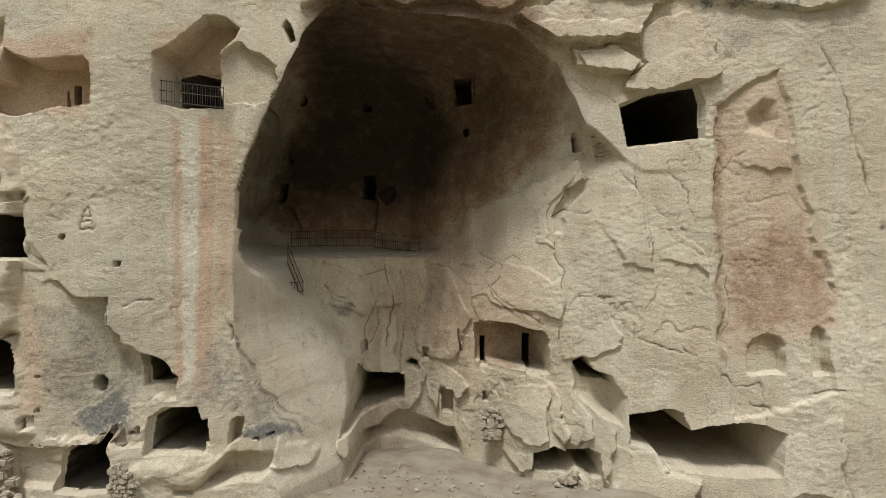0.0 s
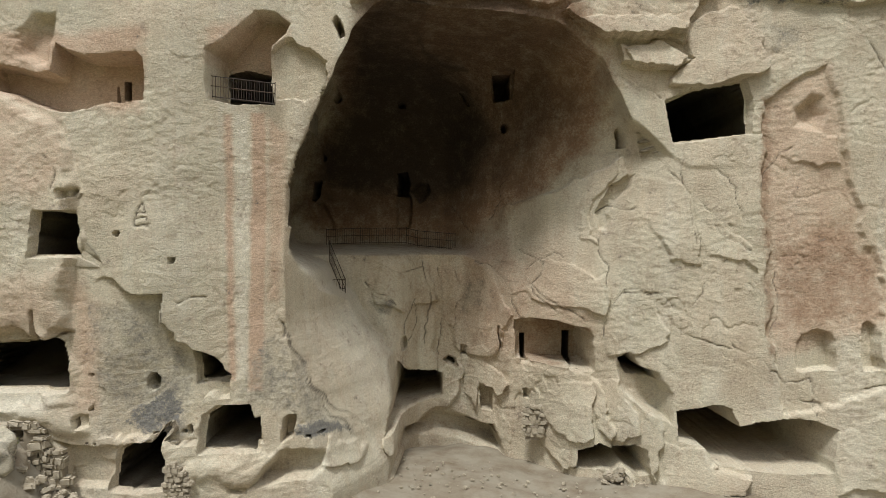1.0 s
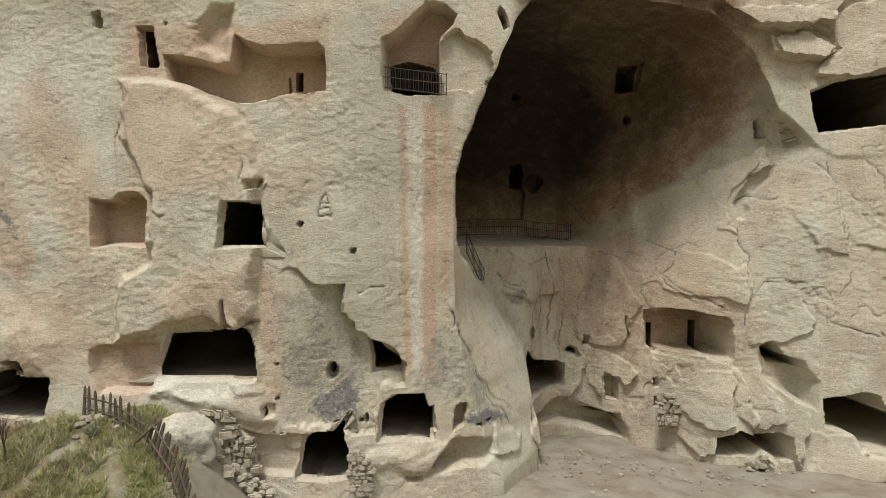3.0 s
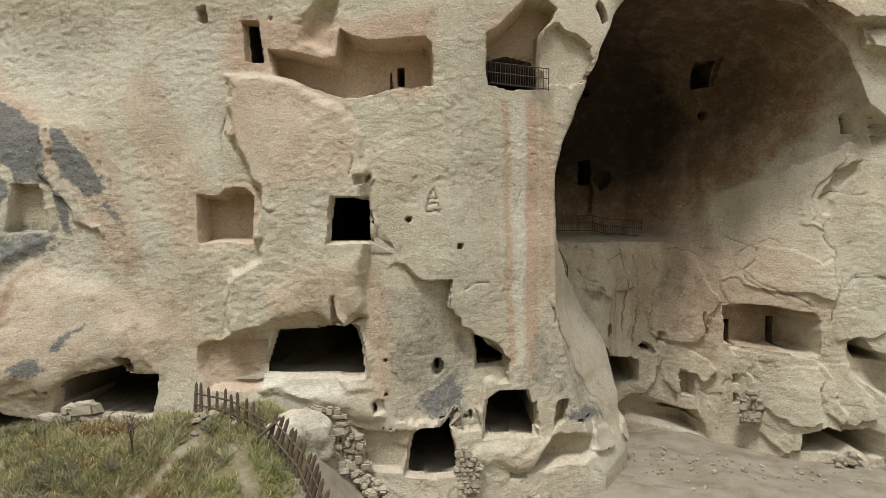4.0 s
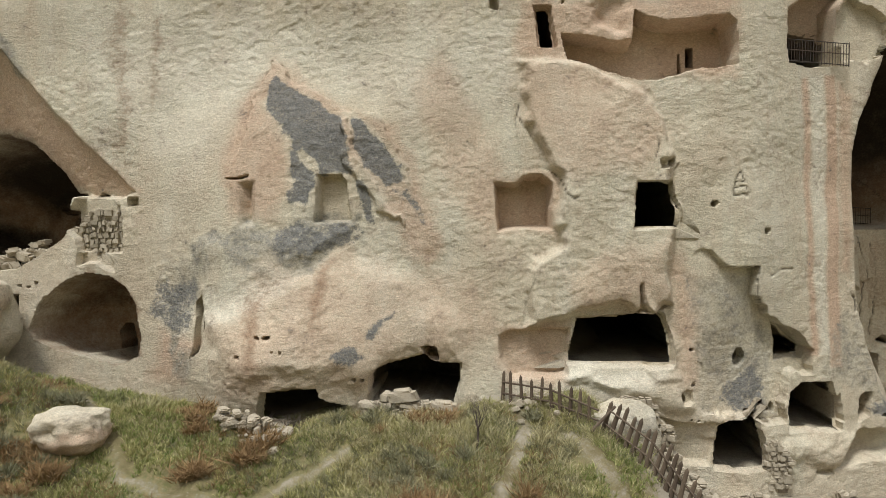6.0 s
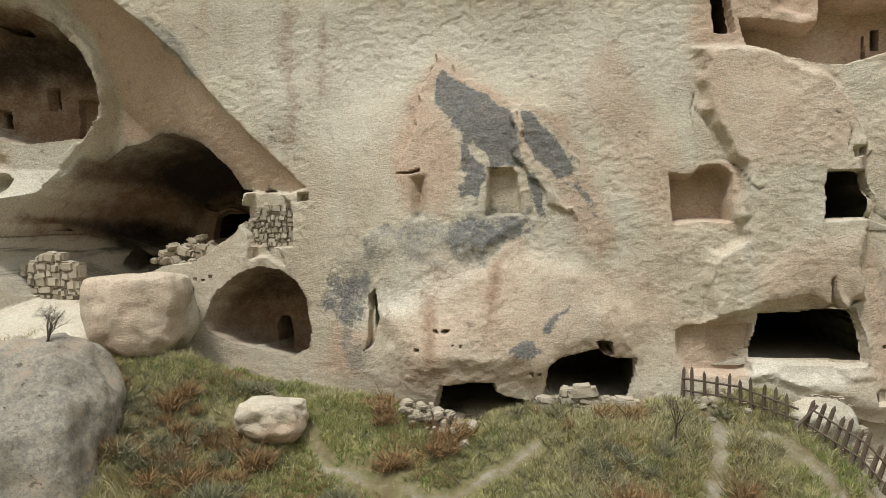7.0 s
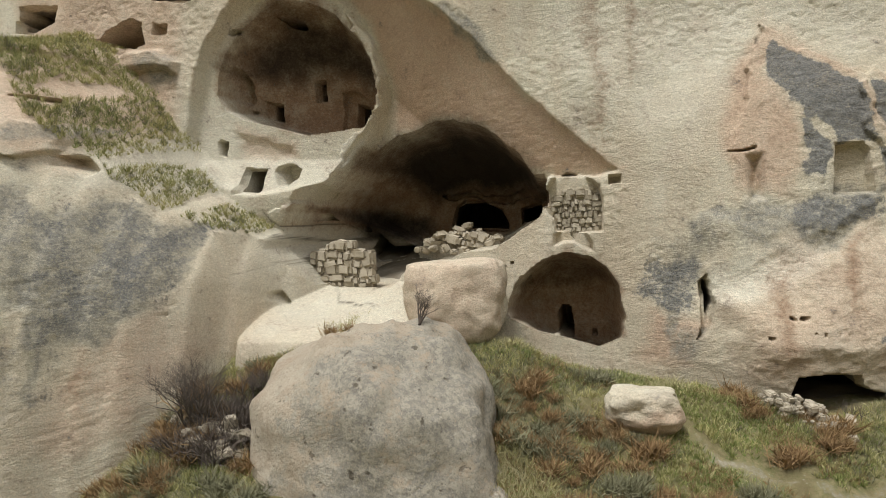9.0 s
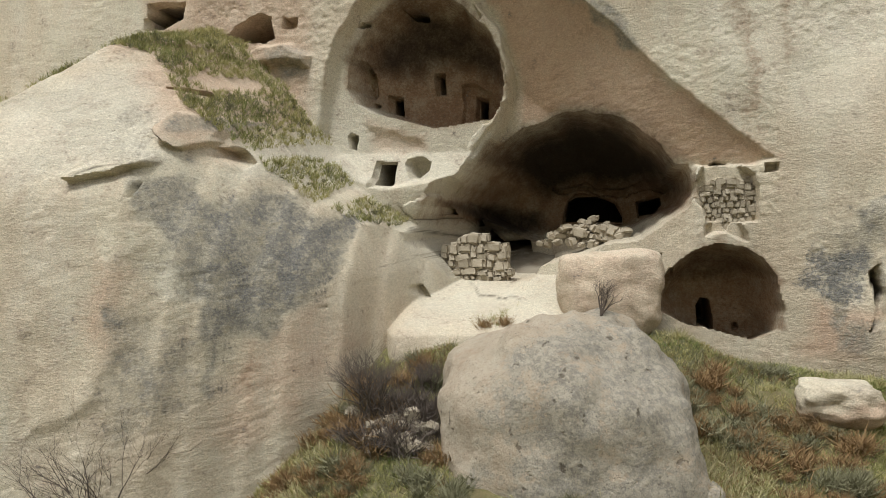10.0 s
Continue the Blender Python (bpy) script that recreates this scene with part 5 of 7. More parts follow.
CHAPEL = [(-52.72, 12.87), (-52.7, 14.54), (-52.57, 16.2), (-52.3, 17.86), (-51.84, 19.16), (-51.1, 20.24), (-50.33, 20.97), (-49.45, 21.59), (-48.13, 21.99), (-46.82, 21.55), (-45.95, 20.61), (-45.26, 19.16), (-45.03, 17.45), (-45.19, 16.22), (-45.75, 14.62), (-46.45, 13.76), (-47.26, 12.91), (-48.38, 12.68), (-49.71, 12.53), (-51.01, 12.6)]
BROW = [(-48.6, 24.4), (-45.6, 22.6), (-43.75, 21.14), (-42.37, 20.1), (-40.8, 18.64), (-39.28, 16.99), (-38.01, 15.73), (-37.18, 14.93), (-36.16, 14.0), (-35.56, 13.38), (-35.16, 13.06)]
MOUTH = [(-48.61, 10.53), (-48.64, 11.32), (-48.33, 12.04), (-47.37, 12.97), (-46.29, 14.05), (-44.81, 15.3), (-43.43, 15.71), (-42.12, 15.71), (-40.63, 15.18), (-39.92, 14.78), (-39.11, 14.09), (-38.67, 13.25), (-38.06, 13.19), (-37.85, 12.22), (-38.13, 11.53), (-38.63, 11.1), (-39.88, 10.37), (-41.23, 10.14), (-43.86, 9.28), (-44.15, 8.79), (-47.3, 8.85)]
BURROW = [(-39.47, 8.01), (-39.17, 8.77), (-38.62, 9.43), (-38.08, 9.85), (-37.23, 10.11), (-36.4, 10.01), (-35.7, 9.53), (-35.34, 8.9), (-35.21, 8.17), (-35.07, 7.76), (-35.22, 7.02), (-36.03, 6.64), (-36.86, 6.81), (-37.48, 6.96), (-38.33, 7.16), (-39.3, 7.68)]


def carve_caves():
    """The overhang and, below it, the domed chapel, the great cave and the round cave."""
    settle("soffit", BROW + [(-36.2, 12.9), (-37.8, 13.0), (-38.3, 11.6), (-40.5, 10.6), (-44.5, 9.9), (-47.6, 11.4), (-48.2, 12.4), (-46.8, 14.6), (-46.2, 16.2), (-46.0, 17.45), (-46.6, 19.8), (-48.4, 22.4)], lambda x, z: 23.05 + 0.06 * (z - 12) + 0.35 + np.minimum(0.62 * along(x, z, BROW), 2.5), 0.16)
    settle("chapel", CHAPEL, lambda x, z: 24.1 + 0.42 * (x + 48.3) - 0.7 * np.clip(14.2 - z, 0, 1.6), 0.3)
    plate("dome rim", [(-46.5, 20.6), (-45.5, 19.3), (-45.15, 17.4), (-45.4, 16.0), (-46.2, 14.6), (-47.3, 13.3), (-46.8, 14.8), (-45.9, 15.5), (-45.5, 16.2), (-45.4, 17.3), (-45.7, 18.5), (-46.3, 19.6)], -0.22, 0.15)
    plate("bay under the dome", [(-51.2, 15.5), (-49.3, 15.1), (-48.5, 14.8), (-48.3, 14.2), (-48.6, 13.95), (-50.9, 14.0), (-51.2, 14.6)], 0.15, 0.5)
    bowl("dome", DOME, 2.8, 2.2, 0.02, 0.5)
    pocket("dome door", [(-50.9, 17.08), (-50.3, 17.04), (-50.3, 16.08), (-50.92, 16.2)], depth=3.0, edge=0.06, widen=0.6, rough=0.02)
    pocket("dome door", [(-47.24, 17.11), (-46.67, 17.01), (-46.7, 16.02), (-47.3, 16.01)], depth=3.0, edge=0.06, widen=0.6, rough=0.02)
    plate("door recess", [(-47.85, 17.5), (-46.35, 17.35), (-46.35, 15.95), (-47.85, 15.85)], 0.3, 0.1)
    pocket("dome window", [(-49.03, 18.16), (-48.53, 18.18), (-48.48, 17.14), (-48.95, 17.12)], depth=3.0, edge=0.06, widen=0.6, rough=0.02)
    pocket("dome hole", [(-51.28, 16.62), (-51.08, 16.6), (-51.08, 16.4), (-51.28, 16.42)], depth=1.5, edge=0.06, rough=0.02)
    pocket("dome niche", [(-51.58, 16.95), (-51.6, 17.5), (-51.42, 18.2), (-51.22, 18.3), (-51.05, 17.7), (-51.08, 17.0), (-51.25, 16.75)], depth=0.9, edge=0.1, rough=0.02)
    pocket("dome top hole", [(-49.65, 20.53), (-49.29, 20.66), (-48.82, 20.56), (-48.83, 20.3), (-49.3, 20.23)], depth=2.0, edge=0.08, rough=0.02)
    pocket("dome top hole", [(-51.25, 19.55), (-51.0, 19.75), (-50.65, 19.72), (-50.8, 19.5), (-51.1, 19.42)], depth=1.0, edge=0.08, rough=0.02)
    pocket("chapel door", [(-50.52, 13.83), (-49.67, 13.8), (-49.6, 12.63), (-50.48, 12.66)], depth=4.0, edge=0.06, widen=0.6, rough=0.01)
    pocket("chapel alcove", [(-49.34, 13.88), (-48.66, 13.93), (-48.27, 13.69), (-48.33, 13.33), (-48.7, 12.93), (-49.1, 13.02), (-49.44, 13.57)], depth=1.0, edge=0.15, round=1)
    pocket("chapel niche", [(-51.75, 14.91), (-51.56, 15.02), (-51.31, 14.89), (-51.39, 14.22), (-51.66, 14.35)], depth=1.2, edge=0.1)
    # the great cave: a wide vaulted mouth with dark chambers at its back
    bowl("great cave", MOUTH, 6.0, 1.9, 0.05, 1.2)
    pocket("inner chamber", [(-43.83, 11.19), (-43.6, 12.19), (-43.14, 12.47), (-41.97, 12.44), (-41.1, 12.04), (-40.69, 11.27), (-40.69, 10.84), (-43.77, 10.95)], depth=6, edge=0.1, widen=0.6)
    pocket("inner chamber", [(-40.11, 12.01), (-38.9, 12.3), (-38.75, 11.78), (-39.14, 11.25), (-40.03, 11.11)], depth=5, edge=0.1, widen=0.6)
    pocket("inner chamber", [(-47.6, 9.76), (-47.5, 10.7), (-47.1, 11.0), (-46.6, 10.3), (-45.7, 10.35), (-45.1, 10.3), (-45.1, 9.65), (-46.3, 9.5), (-47.2, 9.3)], depth=5, edge=0.1, widen=0.6)
    pocket("cave hole", [(-48.4, 11.9), (-48.1, 11.9), (-48.1, 11.55), (-48.4, 11.56)], depth=2.5, edge=0.05, rough=0.02)
    pocket("cave hole", [(-47.75, 11.4), (-47.48, 11.39), (-47.46, 11.0), (-47.76, 11.01)], depth=2.5, edge=0.05, rough=0.02)
    plate("cave ledge", [(-44.2, 12.9), (-38.6, 12.95), (-38.7, 12.45), (-44.0, 12.5)], 0.35, 0.1)
    crack("cave seam", [(-44.3, 12.95), (-42.5, 12.75), (-38.8, 12.95)], 0.03)
    pocket("loft hole", [(-37.44, 13.06), (-37.12, 13.22), (-36.7, 13.03), (-36.6, 12.77), (-37.44, 12.81)], depth=4, edge=0.06, widen=0.6)
    pocket("loft window", [(-35.67, 12.92), (-35.2, 12.9), (-35.16, 12.59), (-35.65, 12.56)], depth=3, edge=0.06, widen=0.6)
    # the round cave below the rubble wall
    before = DEPTH.copy()
    bowl("round cave", BURROW, 3.2, 1.2, 0.02, 0.3)
    OUTZ[:] -= 0.21 * (DEPTH - before) * smooth(8.5 - GZ, 0, 1.4)
    pocket("round cave door", [(-37.78, 7.75), (-37.58, 7.95), (-37.27, 7.9), (-37.12, 7.4), (-37.12, 6.98), (-37.72, 7.02)], depth=3.0, edge=0.06, rough=0.02)
    pocket("round cave niche", [(-36.37, 7.35), (-36.19, 7.36), (-36.14, 7.12), (-36.37, 7.1)], depth=0.5, edge=0.06, rough=0.02)
    pocket("round cave recess", [(-39.18, 8.81), (-38.94, 9.23), (-38.66, 9.28), (-38.62, 8.58), (-38.77, 7.99), (-39.1, 8.15)], depth=0.6, edge=0.15)
    pocket("arch over round cave", [(-37.74, 10.27), (-37.63, 10.8), (-37.24, 11.01), (-36.51, 11.0), (-36.24, 10.57), (-36.21, 10.15), (-36.93, 10.43), (-37.25, 10.43)], depth=0.3, edge=0.1)
    pocket("arch chink", [(-37.14, 10.95), (-36.72, 10.95), (-36.9, 10.5)], depth=2.0, edge=0.08)
    pocket("slit cave", [(-32.69, 9.1), (-32.42, 9.41), (-32.28, 9.1), (-32.1, 8.42), (-32.4, 7.34), (-32.75, 7.04), (-32.6, 8.0)], depth=5, edge=0.1, widen=0.5)
    pocket("small hole", [(-40.54, 8.56), (-40.4, 9.33), (-39.86, 9.34), (-39.88, 8.79), (-40.19, 8.24)], depth=3.5, edge=0.08, widen=0.6)
    for x0, z0 in ((-39.9, 9.75), (-39.6, 9.7), (-39.3, 9.85)):
        pocket("peg hole", [(x0, z0), (x0 + 0.12, z0), (x0 + 0.1, z0 - 0.13), (x0, z0 - 0.12)], depth=0.4, edge=0.05)
    # caves and hollows in the broken rock above the spur
    pocket("upper cave", [(-61.0, 20.2), (-60.6, 21.3), (-58.8, 21.2), (-58.9, 20.4), (-60.0, 20.0)], depth=5, edge=0.15, widen=0.4)
    pocket("upper cave", [(-57.02, 19.41), (-55.85, 20.12), (-55.28, 20.29), (-54.74, 20.1), (-54.59, 19.14), (-55.06, 19.0), (-56.17, 19.19)], depth=2.2, edge=0.3, round=1)
    pocket("upper niche", [(-54.24, 20.13), (-53.56, 20.1), (-53.58, 19.58), (-54.26, 19.54)], depth=0.6, edge=0.08)
    pocket("upper cave", [(-55.2, 21.6), (-51.2, 21.5), (-51.5, 20.95), (-52.8, 20.85), (-54.4, 21.0)], depth=4, edge=0.15, widen=0.4)
    pocket("terrace cave", [(-55.33, 16.07), (-54.51, 16.12), (-54.25, 15.86), (-54.21, 15.4), (-54.6, 15.8)], depth=0.9, edge=0.12)
    pocket("terrace cave", [(-53.4, 13.9), (-52.7, 13.85), (-52.3, 13.4), (-52.5, 13.1), (-53.3, 13.5)], depth=0.7, edge=0.15)
    plate("upper ledge", [(-58, 18.9), (-54.2, 18.9), (-52.9, 18.4), (-53.0, 17.6), (-55, 17.7), (-57.5, 18.0)], -0.5, 0.35)
    plate("upper block", [(-54.2, 15.2), (-53.2, 15.1), (-52.9, 14.0), (-53.9, 13.6), (-54.4, 14.3)], -0.5, 0.2)
    stain("upper rocks", [(-61, 22), (-52.9, 22), (-52.9, 13.4), (-54.2, 14.0), (-56.5, 17.2), (-60, 18.5)], chan="pink", amount=0.75, feather=0.5)
    stain("spur lichen", [(-53.73, 13.42), (-52.46, 12.52), (-50.77, 11.75), (-49.47, 11.11), (-49.42, 10.11), (-50.24, 8.9), (-51.12, 7.62), (-52.02, 7.78), (-52.81, 9.24), (-53.87, 10.95), (-54.74, 12.47)], chan="grey", amount=0.95, feather=0.5, wild=0.3)
    stain("spur lichen", [(-54.2, 9.06), (-52.76, 8.58), (-52.43, 7.08), (-52.86, 6.57), (-53.62, 6.55), (-54.01, 7.81)], chan="grey", amount=0.7, feather=0.5, wild=0.3)
    stain("spur lichen heart", [(-53.3, 12.9), (-51.0, 11.6), (-49.7, 10.9), (-50.4, 8.9), (-51.4, 7.9), (-52.6, 9.2)], chan="black", amount=0.42, feather=0.7, wild=0.4)
    stain("spur scar", [(-53.21, 10.09), (-52.77, 9.89), (-52.38, 10.02), (-52.24, 9.16), (-52.8, 9.07), (-53.12, 9.44)], chan="pale", amount=1.0, feather=0.15)
    stain("spur streak", [(-52.02, 7.78), (-51.78, 7.72), (-51.67, 6.21), (-51.87, 6.27)], chan="black", amount=0.5, feather=0.2)
    stain("spur crown", [(-58.82, 14.9), (-57.89, 15.94), (-56.91, 16.89), (-55.28, 16.08), (-54.17, 14.99), (-54.88, 13.96), (-56.12, 13.01), (-57.3, 12.5)], chan="pale", amount=0.7, feather=0.6)
    stain("upper lichen", [(-54.9, 18.6), (-53.0, 18.7), (-52.9, 17.2), (-54.6, 17.0)], chan="grey", amount=0.7, feather=0.4)
    stain("upper lichen", [(-54.4, 15.1), (-53.0, 15.2), (-53.0, 14.3), (-54.0, 14.2)], chan="grey", amount=0.7, feather=0.3)
    # domed cave: brown rock, its upper part darkened as painted shade
    stain("dome", [(x, z + 0.15) for x, z in DOME], chan="rust_shade", amount=0.8, feather=0.35)
    stain("dome soot_shade", [(-51.4, 17.9), (-50.69, 19.5), (-49.04, 20.8), (-47.07, 20.4), (-45.8, 18.6), (-45.7, 17.6), (-48.4, 18.6), (-50.3, 17.8)], chan="soot_shade", amount=0.85, feather=0.6)
    stain("chapel", [(-52.6, 12.9), (-52.5, 16.2), (-51.7, 17.0), (-50.7, 15.9), (-49.2, 15.4), (-46.3, 15.4), (-45.8, 14.7), (-47.3, 12.9), (-50, 12.5)], chan="pale", amount=0.75, feather=0.3)
    stain("bay", [(-51.0, 15.7), (-48.6, 15.0), (-48.4, 14.2), (-50.8, 14.2)], chan="pink", amount=0.65, feather=0.3)
    stain("soffit", BROW + [(-37.4, 13.3), (-38.8, 13.6), (-40.6, 15.3), (-42.1, 15.9), (-43.5, 15.9), (-45.0, 15.5), (-44.8, 17.4), (-45.4, 20)], chan="pink", amount=1.0, feather=0.25)
    # great cave: brown rock and sooty vault, blackened further to paint its shade
    stain("great cave", MOUTH[1:16] + [(-41.5, 10.7), (-44.5, 10.4)], chan="rust_shade", amount=0.8, feather=0.3)
    stain("great cave soot_shade", [(-46.2, 13.9), (-44.81, 15.3), (-43.43, 15.71), (-42.12, 15.71), (-40.63, 15.18), (-39.11, 14.09), (-38.4, 12.6), (-39.5, 12.9), (-42.5, 13.2), (-44.5, 12.6)], chan="soot_shade", amount=1.1, feather=0.9)
    stain("great cave soot_shade", [(-48, 12.0), (-45, 11.7), (-44.5, 10.6), (-48, 10.4)], chan="soot_shade", amount=0.9, feather=0.4)
    # round cave: brown walls, with shade painted over their top
    stain("round cave", BURROW, chan="rust_shade", amount=0.75, feather=0.2)
    stain("round cave shade", [(-39.1, 8.6), (-38.0, 9.8), (-36.4, 10.0), (-35.4, 8.8), (-37.5, 8.6)], chan="soot_shade", amount=0.5, feather=0.4)
    stain("mound", [(-48.6, 12.4), (-46.8, 12.8), (-47.6, 11.6), (-48.0, 9.4), (-44, 8.7), (-41.5, 9.8), (-40, 8.4), (-42, 7.2), (-47.5, 7.4), (-49, 9.0)], chan="pale", amount=0.5, feather=0.5)
    plate("shelf scales", [(-49.0, 12.0), (-47.9, 12.3), (-47.7, 11.2), (-48.2, 10.6), (-48.9, 10.9)], -0.12, 0.1)
    crack("shelf seam", [(-49.3, 11.9), (-48.7, 11.3), (-48.1, 11.45), (-47.8, 10.7)], 0.03)
    crack("shelf seam", [(-49.0, 9.5), (-48.0, 9.9), (-47.3, 9.0), (-46.0, 8.3), (-44.2, 8.35)], 0.03)


carve()
carve_caves()

# weathering: broad swells, pecked tool marks and thin flakes with sharp lower edges, less of it on the walls of carved rooms
rock = 1 - 0.75 * np.clip(CUT, 0, 1)
chipped = 0.3 + 0.7 * smooth(fractal(GX, GZ, 4, 4, 110), -0.1, 0.15)
DEPTH += rock * (0.42 * fractal(GX, GZ, 6, 3, 80) + 0.05 * fractal(GX, GZ, 1.5, 5, 90, 0.5) + 0.04 * chipped * fractal(GX, GZ * 1.5, 0.24, 2, 100, 0.75))
ragged = np.exp(-((GX - 2) / 6) ** 2 - ((GZ - 5.0) / 4.0) ** 2) + 0.7 * np.exp(-((GX + 14) / 6) ** 2 - ((GZ - 4) / 1.8) ** 2)
DEPTH += rock * ragged * (0.16 * fractal(GX, GZ, 1.6, 5, 150, 0.6) + 0.08 * smooth(fractal(GX, GZ * 0.6, 1.1, 4, 160), 0.0, 0.03))


def spalls(size, lean, salt, level, where, relief):
    """Shallow scars where thin shells have come away: a sharp rim, running out inside."""
    n = fractal(GX + lean * GZ, GZ * 0.8 - lean * GX, size, 5, salt, 0.55)
    return relief * where * rock * np.where(n > level, np.exp(-(n - level) * 14), 0) * smooth(n, level, level + 0.012)


worn = smooth(fractal(GX, GZ, 6, 3, 140), -0.05, 0.25)
slab = np.exp(-((GX - 8) / 5) ** 2 - ((GZ - 11) / 6) ** 2)
DEPTH += spalls(3.2, 0.5, 120, 0.12, np.clip(0.5 * worn + 0.7 * slab, 0, 1), 0.075) + spalls(1.3, -0.3, 130, 0.14, np.clip(0.4 * worn + 0.8 * ragged, 0, 1), 0.05)
# the apse's back runs round behind its left jamb
hollow = (1 - np.exp(-np.maximum(base(GX, GZ) - 25.9, 0) / 2.4)) * (GX < 2) * (GX > -12) * smooth(GZ, 11.0, 12.5)
OUTX -= 2.9 * hollow * smooth(jamb(GZ) + 6 - GX, 0, 5.5)



def sheet(name, px, py, pz, masks, mat):
    n, m = px.shape
    co = np.stack([px, py, pz], -1).reshape(-1, 3).astype(np.float32)
    idx = np.arange(n * m).reshape(n, m)
    quads = np.stack([idx[:-1, :-1], idx[1:, :-1], idx[1:, 1:], idx[:-1, 1:]], -1).reshape(-1, 4)
    me = bpy.data.meshes.new(name)
    me.vertices.add(len(co))
    me.vertices.foreach_set("co", co.ravel())
    me.loops.add(quads.size)
    me.loops.foreach_set("vertex_index", quads.ravel().astype(np.int32))
    me.polygons.add(len(quads))
    me.polygons.foreach_set("loop_start", np.arange(0, quads.size, 4, dtype=np.int32))
    me.polygons.foreach_set("use_smooth", np.ones(len(quads), bool))
    me.update(calc_edges=True)
    me.set_sharp_from_angle(angle=radians(48))
    for key, values in masks.items():
        me.attributes.new(key, "FLOAT", "POINT").data.foreach_set("value", values.reshape(-1).astype(np.float32))
    me.materials.append(mat)
    return new(name, me)


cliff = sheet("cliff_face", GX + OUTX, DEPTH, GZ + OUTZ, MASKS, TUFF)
tagged(cliff, "cream and pink tuff cliff riddled with carved caves", "cliff", kind="structure")


# ---- ground ----
FOOT = [(-110, 5), (-60, 5.2), (-52, 5.3), (-50, 6.4), (-48, 7.4), (-44, 7.5), (-39.5, 6.95), (-36, 6.2), (-31.5, 5.5), (-29.5, 5.05), (-27, 5.1), (-22, 5.2), (-19, 5.3), (-17.3, 4.7), (-15.6, 2.9), (-14.3, 2.5), (-10, 2.25), (0, 2.1), (20, 2.3), (60, 2.3)]


def ground_height(x, y):
    x, y = np.asarray(x, float), np.asarray(y, float)
    foot = bend(x, FOOT)
    left = smooth(-x, 14, 18)
    near = np.minimum(y - 20, 0)
    z = foot + near * (0.16 + 0.29 * left) + np.maximum(y - 20, 0) * bend(x, [(-110, 0.2), (-44, 0.2), (-40, -0.12), (-34, -0.12), (-31, 0.0), (-27, 0.02), (-23.4, 0.02), (-21.8, 0.26), (-18, 0.26), (-14, -0.07), (60, -0.07)])
    z = np.where(y < -14, z - near * (0.16 + 0.29 * left) + -34 * (0.16 + 0.29 * left), z)
    # a step down from the path's terrace to the yard
    z = z + 0.45 * fractal(x, y, 3, 3, 200) + 0.22 * fractal(x, y, 0.8, 3, 210) * smooth(-x, 15, 18)
    # an unseen far slope, added to keep low sky light off the caves
    return z + 85 * smooth(-y, 22, 135) + 8 * smooth(-y, 45, 150) * fractal(x, y, 40, 3, 230)


gx = np.concatenate([np.arange(-240, -62, 4.0), np.arange(-62, 18, 0.22), np.arange(18, 241, 4.0)])
gy = np.concatenate([np.arange(-320, 0, 6.0), np.arange(0, 12, 0.8), np.arange(12, 30, 0.2), np.arange(30, 42, 0.4)])
PX, PY = np.meshgrid(gx, gy, indexing="ij")
PZ = ground_height(PX, PY)
TURF = smooth(-PX, 16.5, 18.5) * smooth(23.2 - PY, 0, 1.2)
for line, width in (([(-21.3, 22.6), (-20.9, 20.5), (-21.6, 18.4), (-23.0, 15.5)], 0.5), ([(-36.6, 21.6), (-34.6, 19.6), (-32.6, 17.6), (-29.5, 17.2), (-26.6, 19.6)], 0.16), ([(-19.6, 20.4), (-18.3, 18.4), (-18.4, 15)], 0.5), ([(-46.5, 20.2), (-44.8, 18.2), (-45.6, 16.4)], 0.3)):
    TURF *= 1 - 0.55 * np.exp(-(along(PX, PY, line) / width) ** 2)
TURF = np.maximum(TURF, 0.85 * smooth(-PY, -8, 0))
ground = sheet("ground", PX, PY, PZ, {"turf": TURF}, EARTH)
tagged(ground, "grassy hillside and dusty yard at the cliff's foot", "ground", kind="structure")
QX, QT = np.meshgrid(np.arange(-110, 61, 3.0), np.linspace(0, 1, 40), indexing="ij")
QY = base(QX, 36 + 0 * QX) - 0.2
QY = QY + (140 - QY) * QT
plateau = sheet("plateau", QX, QY, 36 + 0.6 * fractal(QX, QY, 20, 3, 250) * smooth(QT, 0, 0.1), {}, TUFF)
tagged(plateau, "bare tuff plateau above the cliff", "plateau", kind="structure")


# ---- things ----
def part(name, bm, mat, parent=None, label="", smooth_shade=False):
    """Link a bmesh as one mesh object under a thing or a part."""
    me = bpy.data.meshes.new(name)
    bm.to_mesh(me)
    bm.free()
    me.materials.append(mat)
    if smooth_shade:
        me.polygons.foreach_set("use_smooth", np.ones(len(me.polygons), bool))
    ob = new(name, me)
    if parent:
        ob.parent = parent
    return tagged(ob, label)


def share(name, me, m, parent):
    ob = new(name, me)
    ob.parent, ob.matrix_basis = parent, m
    return ob


def bar(bm, a, b, r, sides=6, r2=None):
    """A tapered round bar from a to b."""
    a, b = Vector(a), Vector(b)
    m = Matrix.Translation((a + b) / 2) @ (b - a).to_track_quat("Z", "Y").to_matrix().to_4x4()
    bmesh.ops.create_cone(bm, cap_ends=True, segments=sides, radius1=r, radius2=r if r2 is None else r2, depth=(b - a).length, matrix=m)


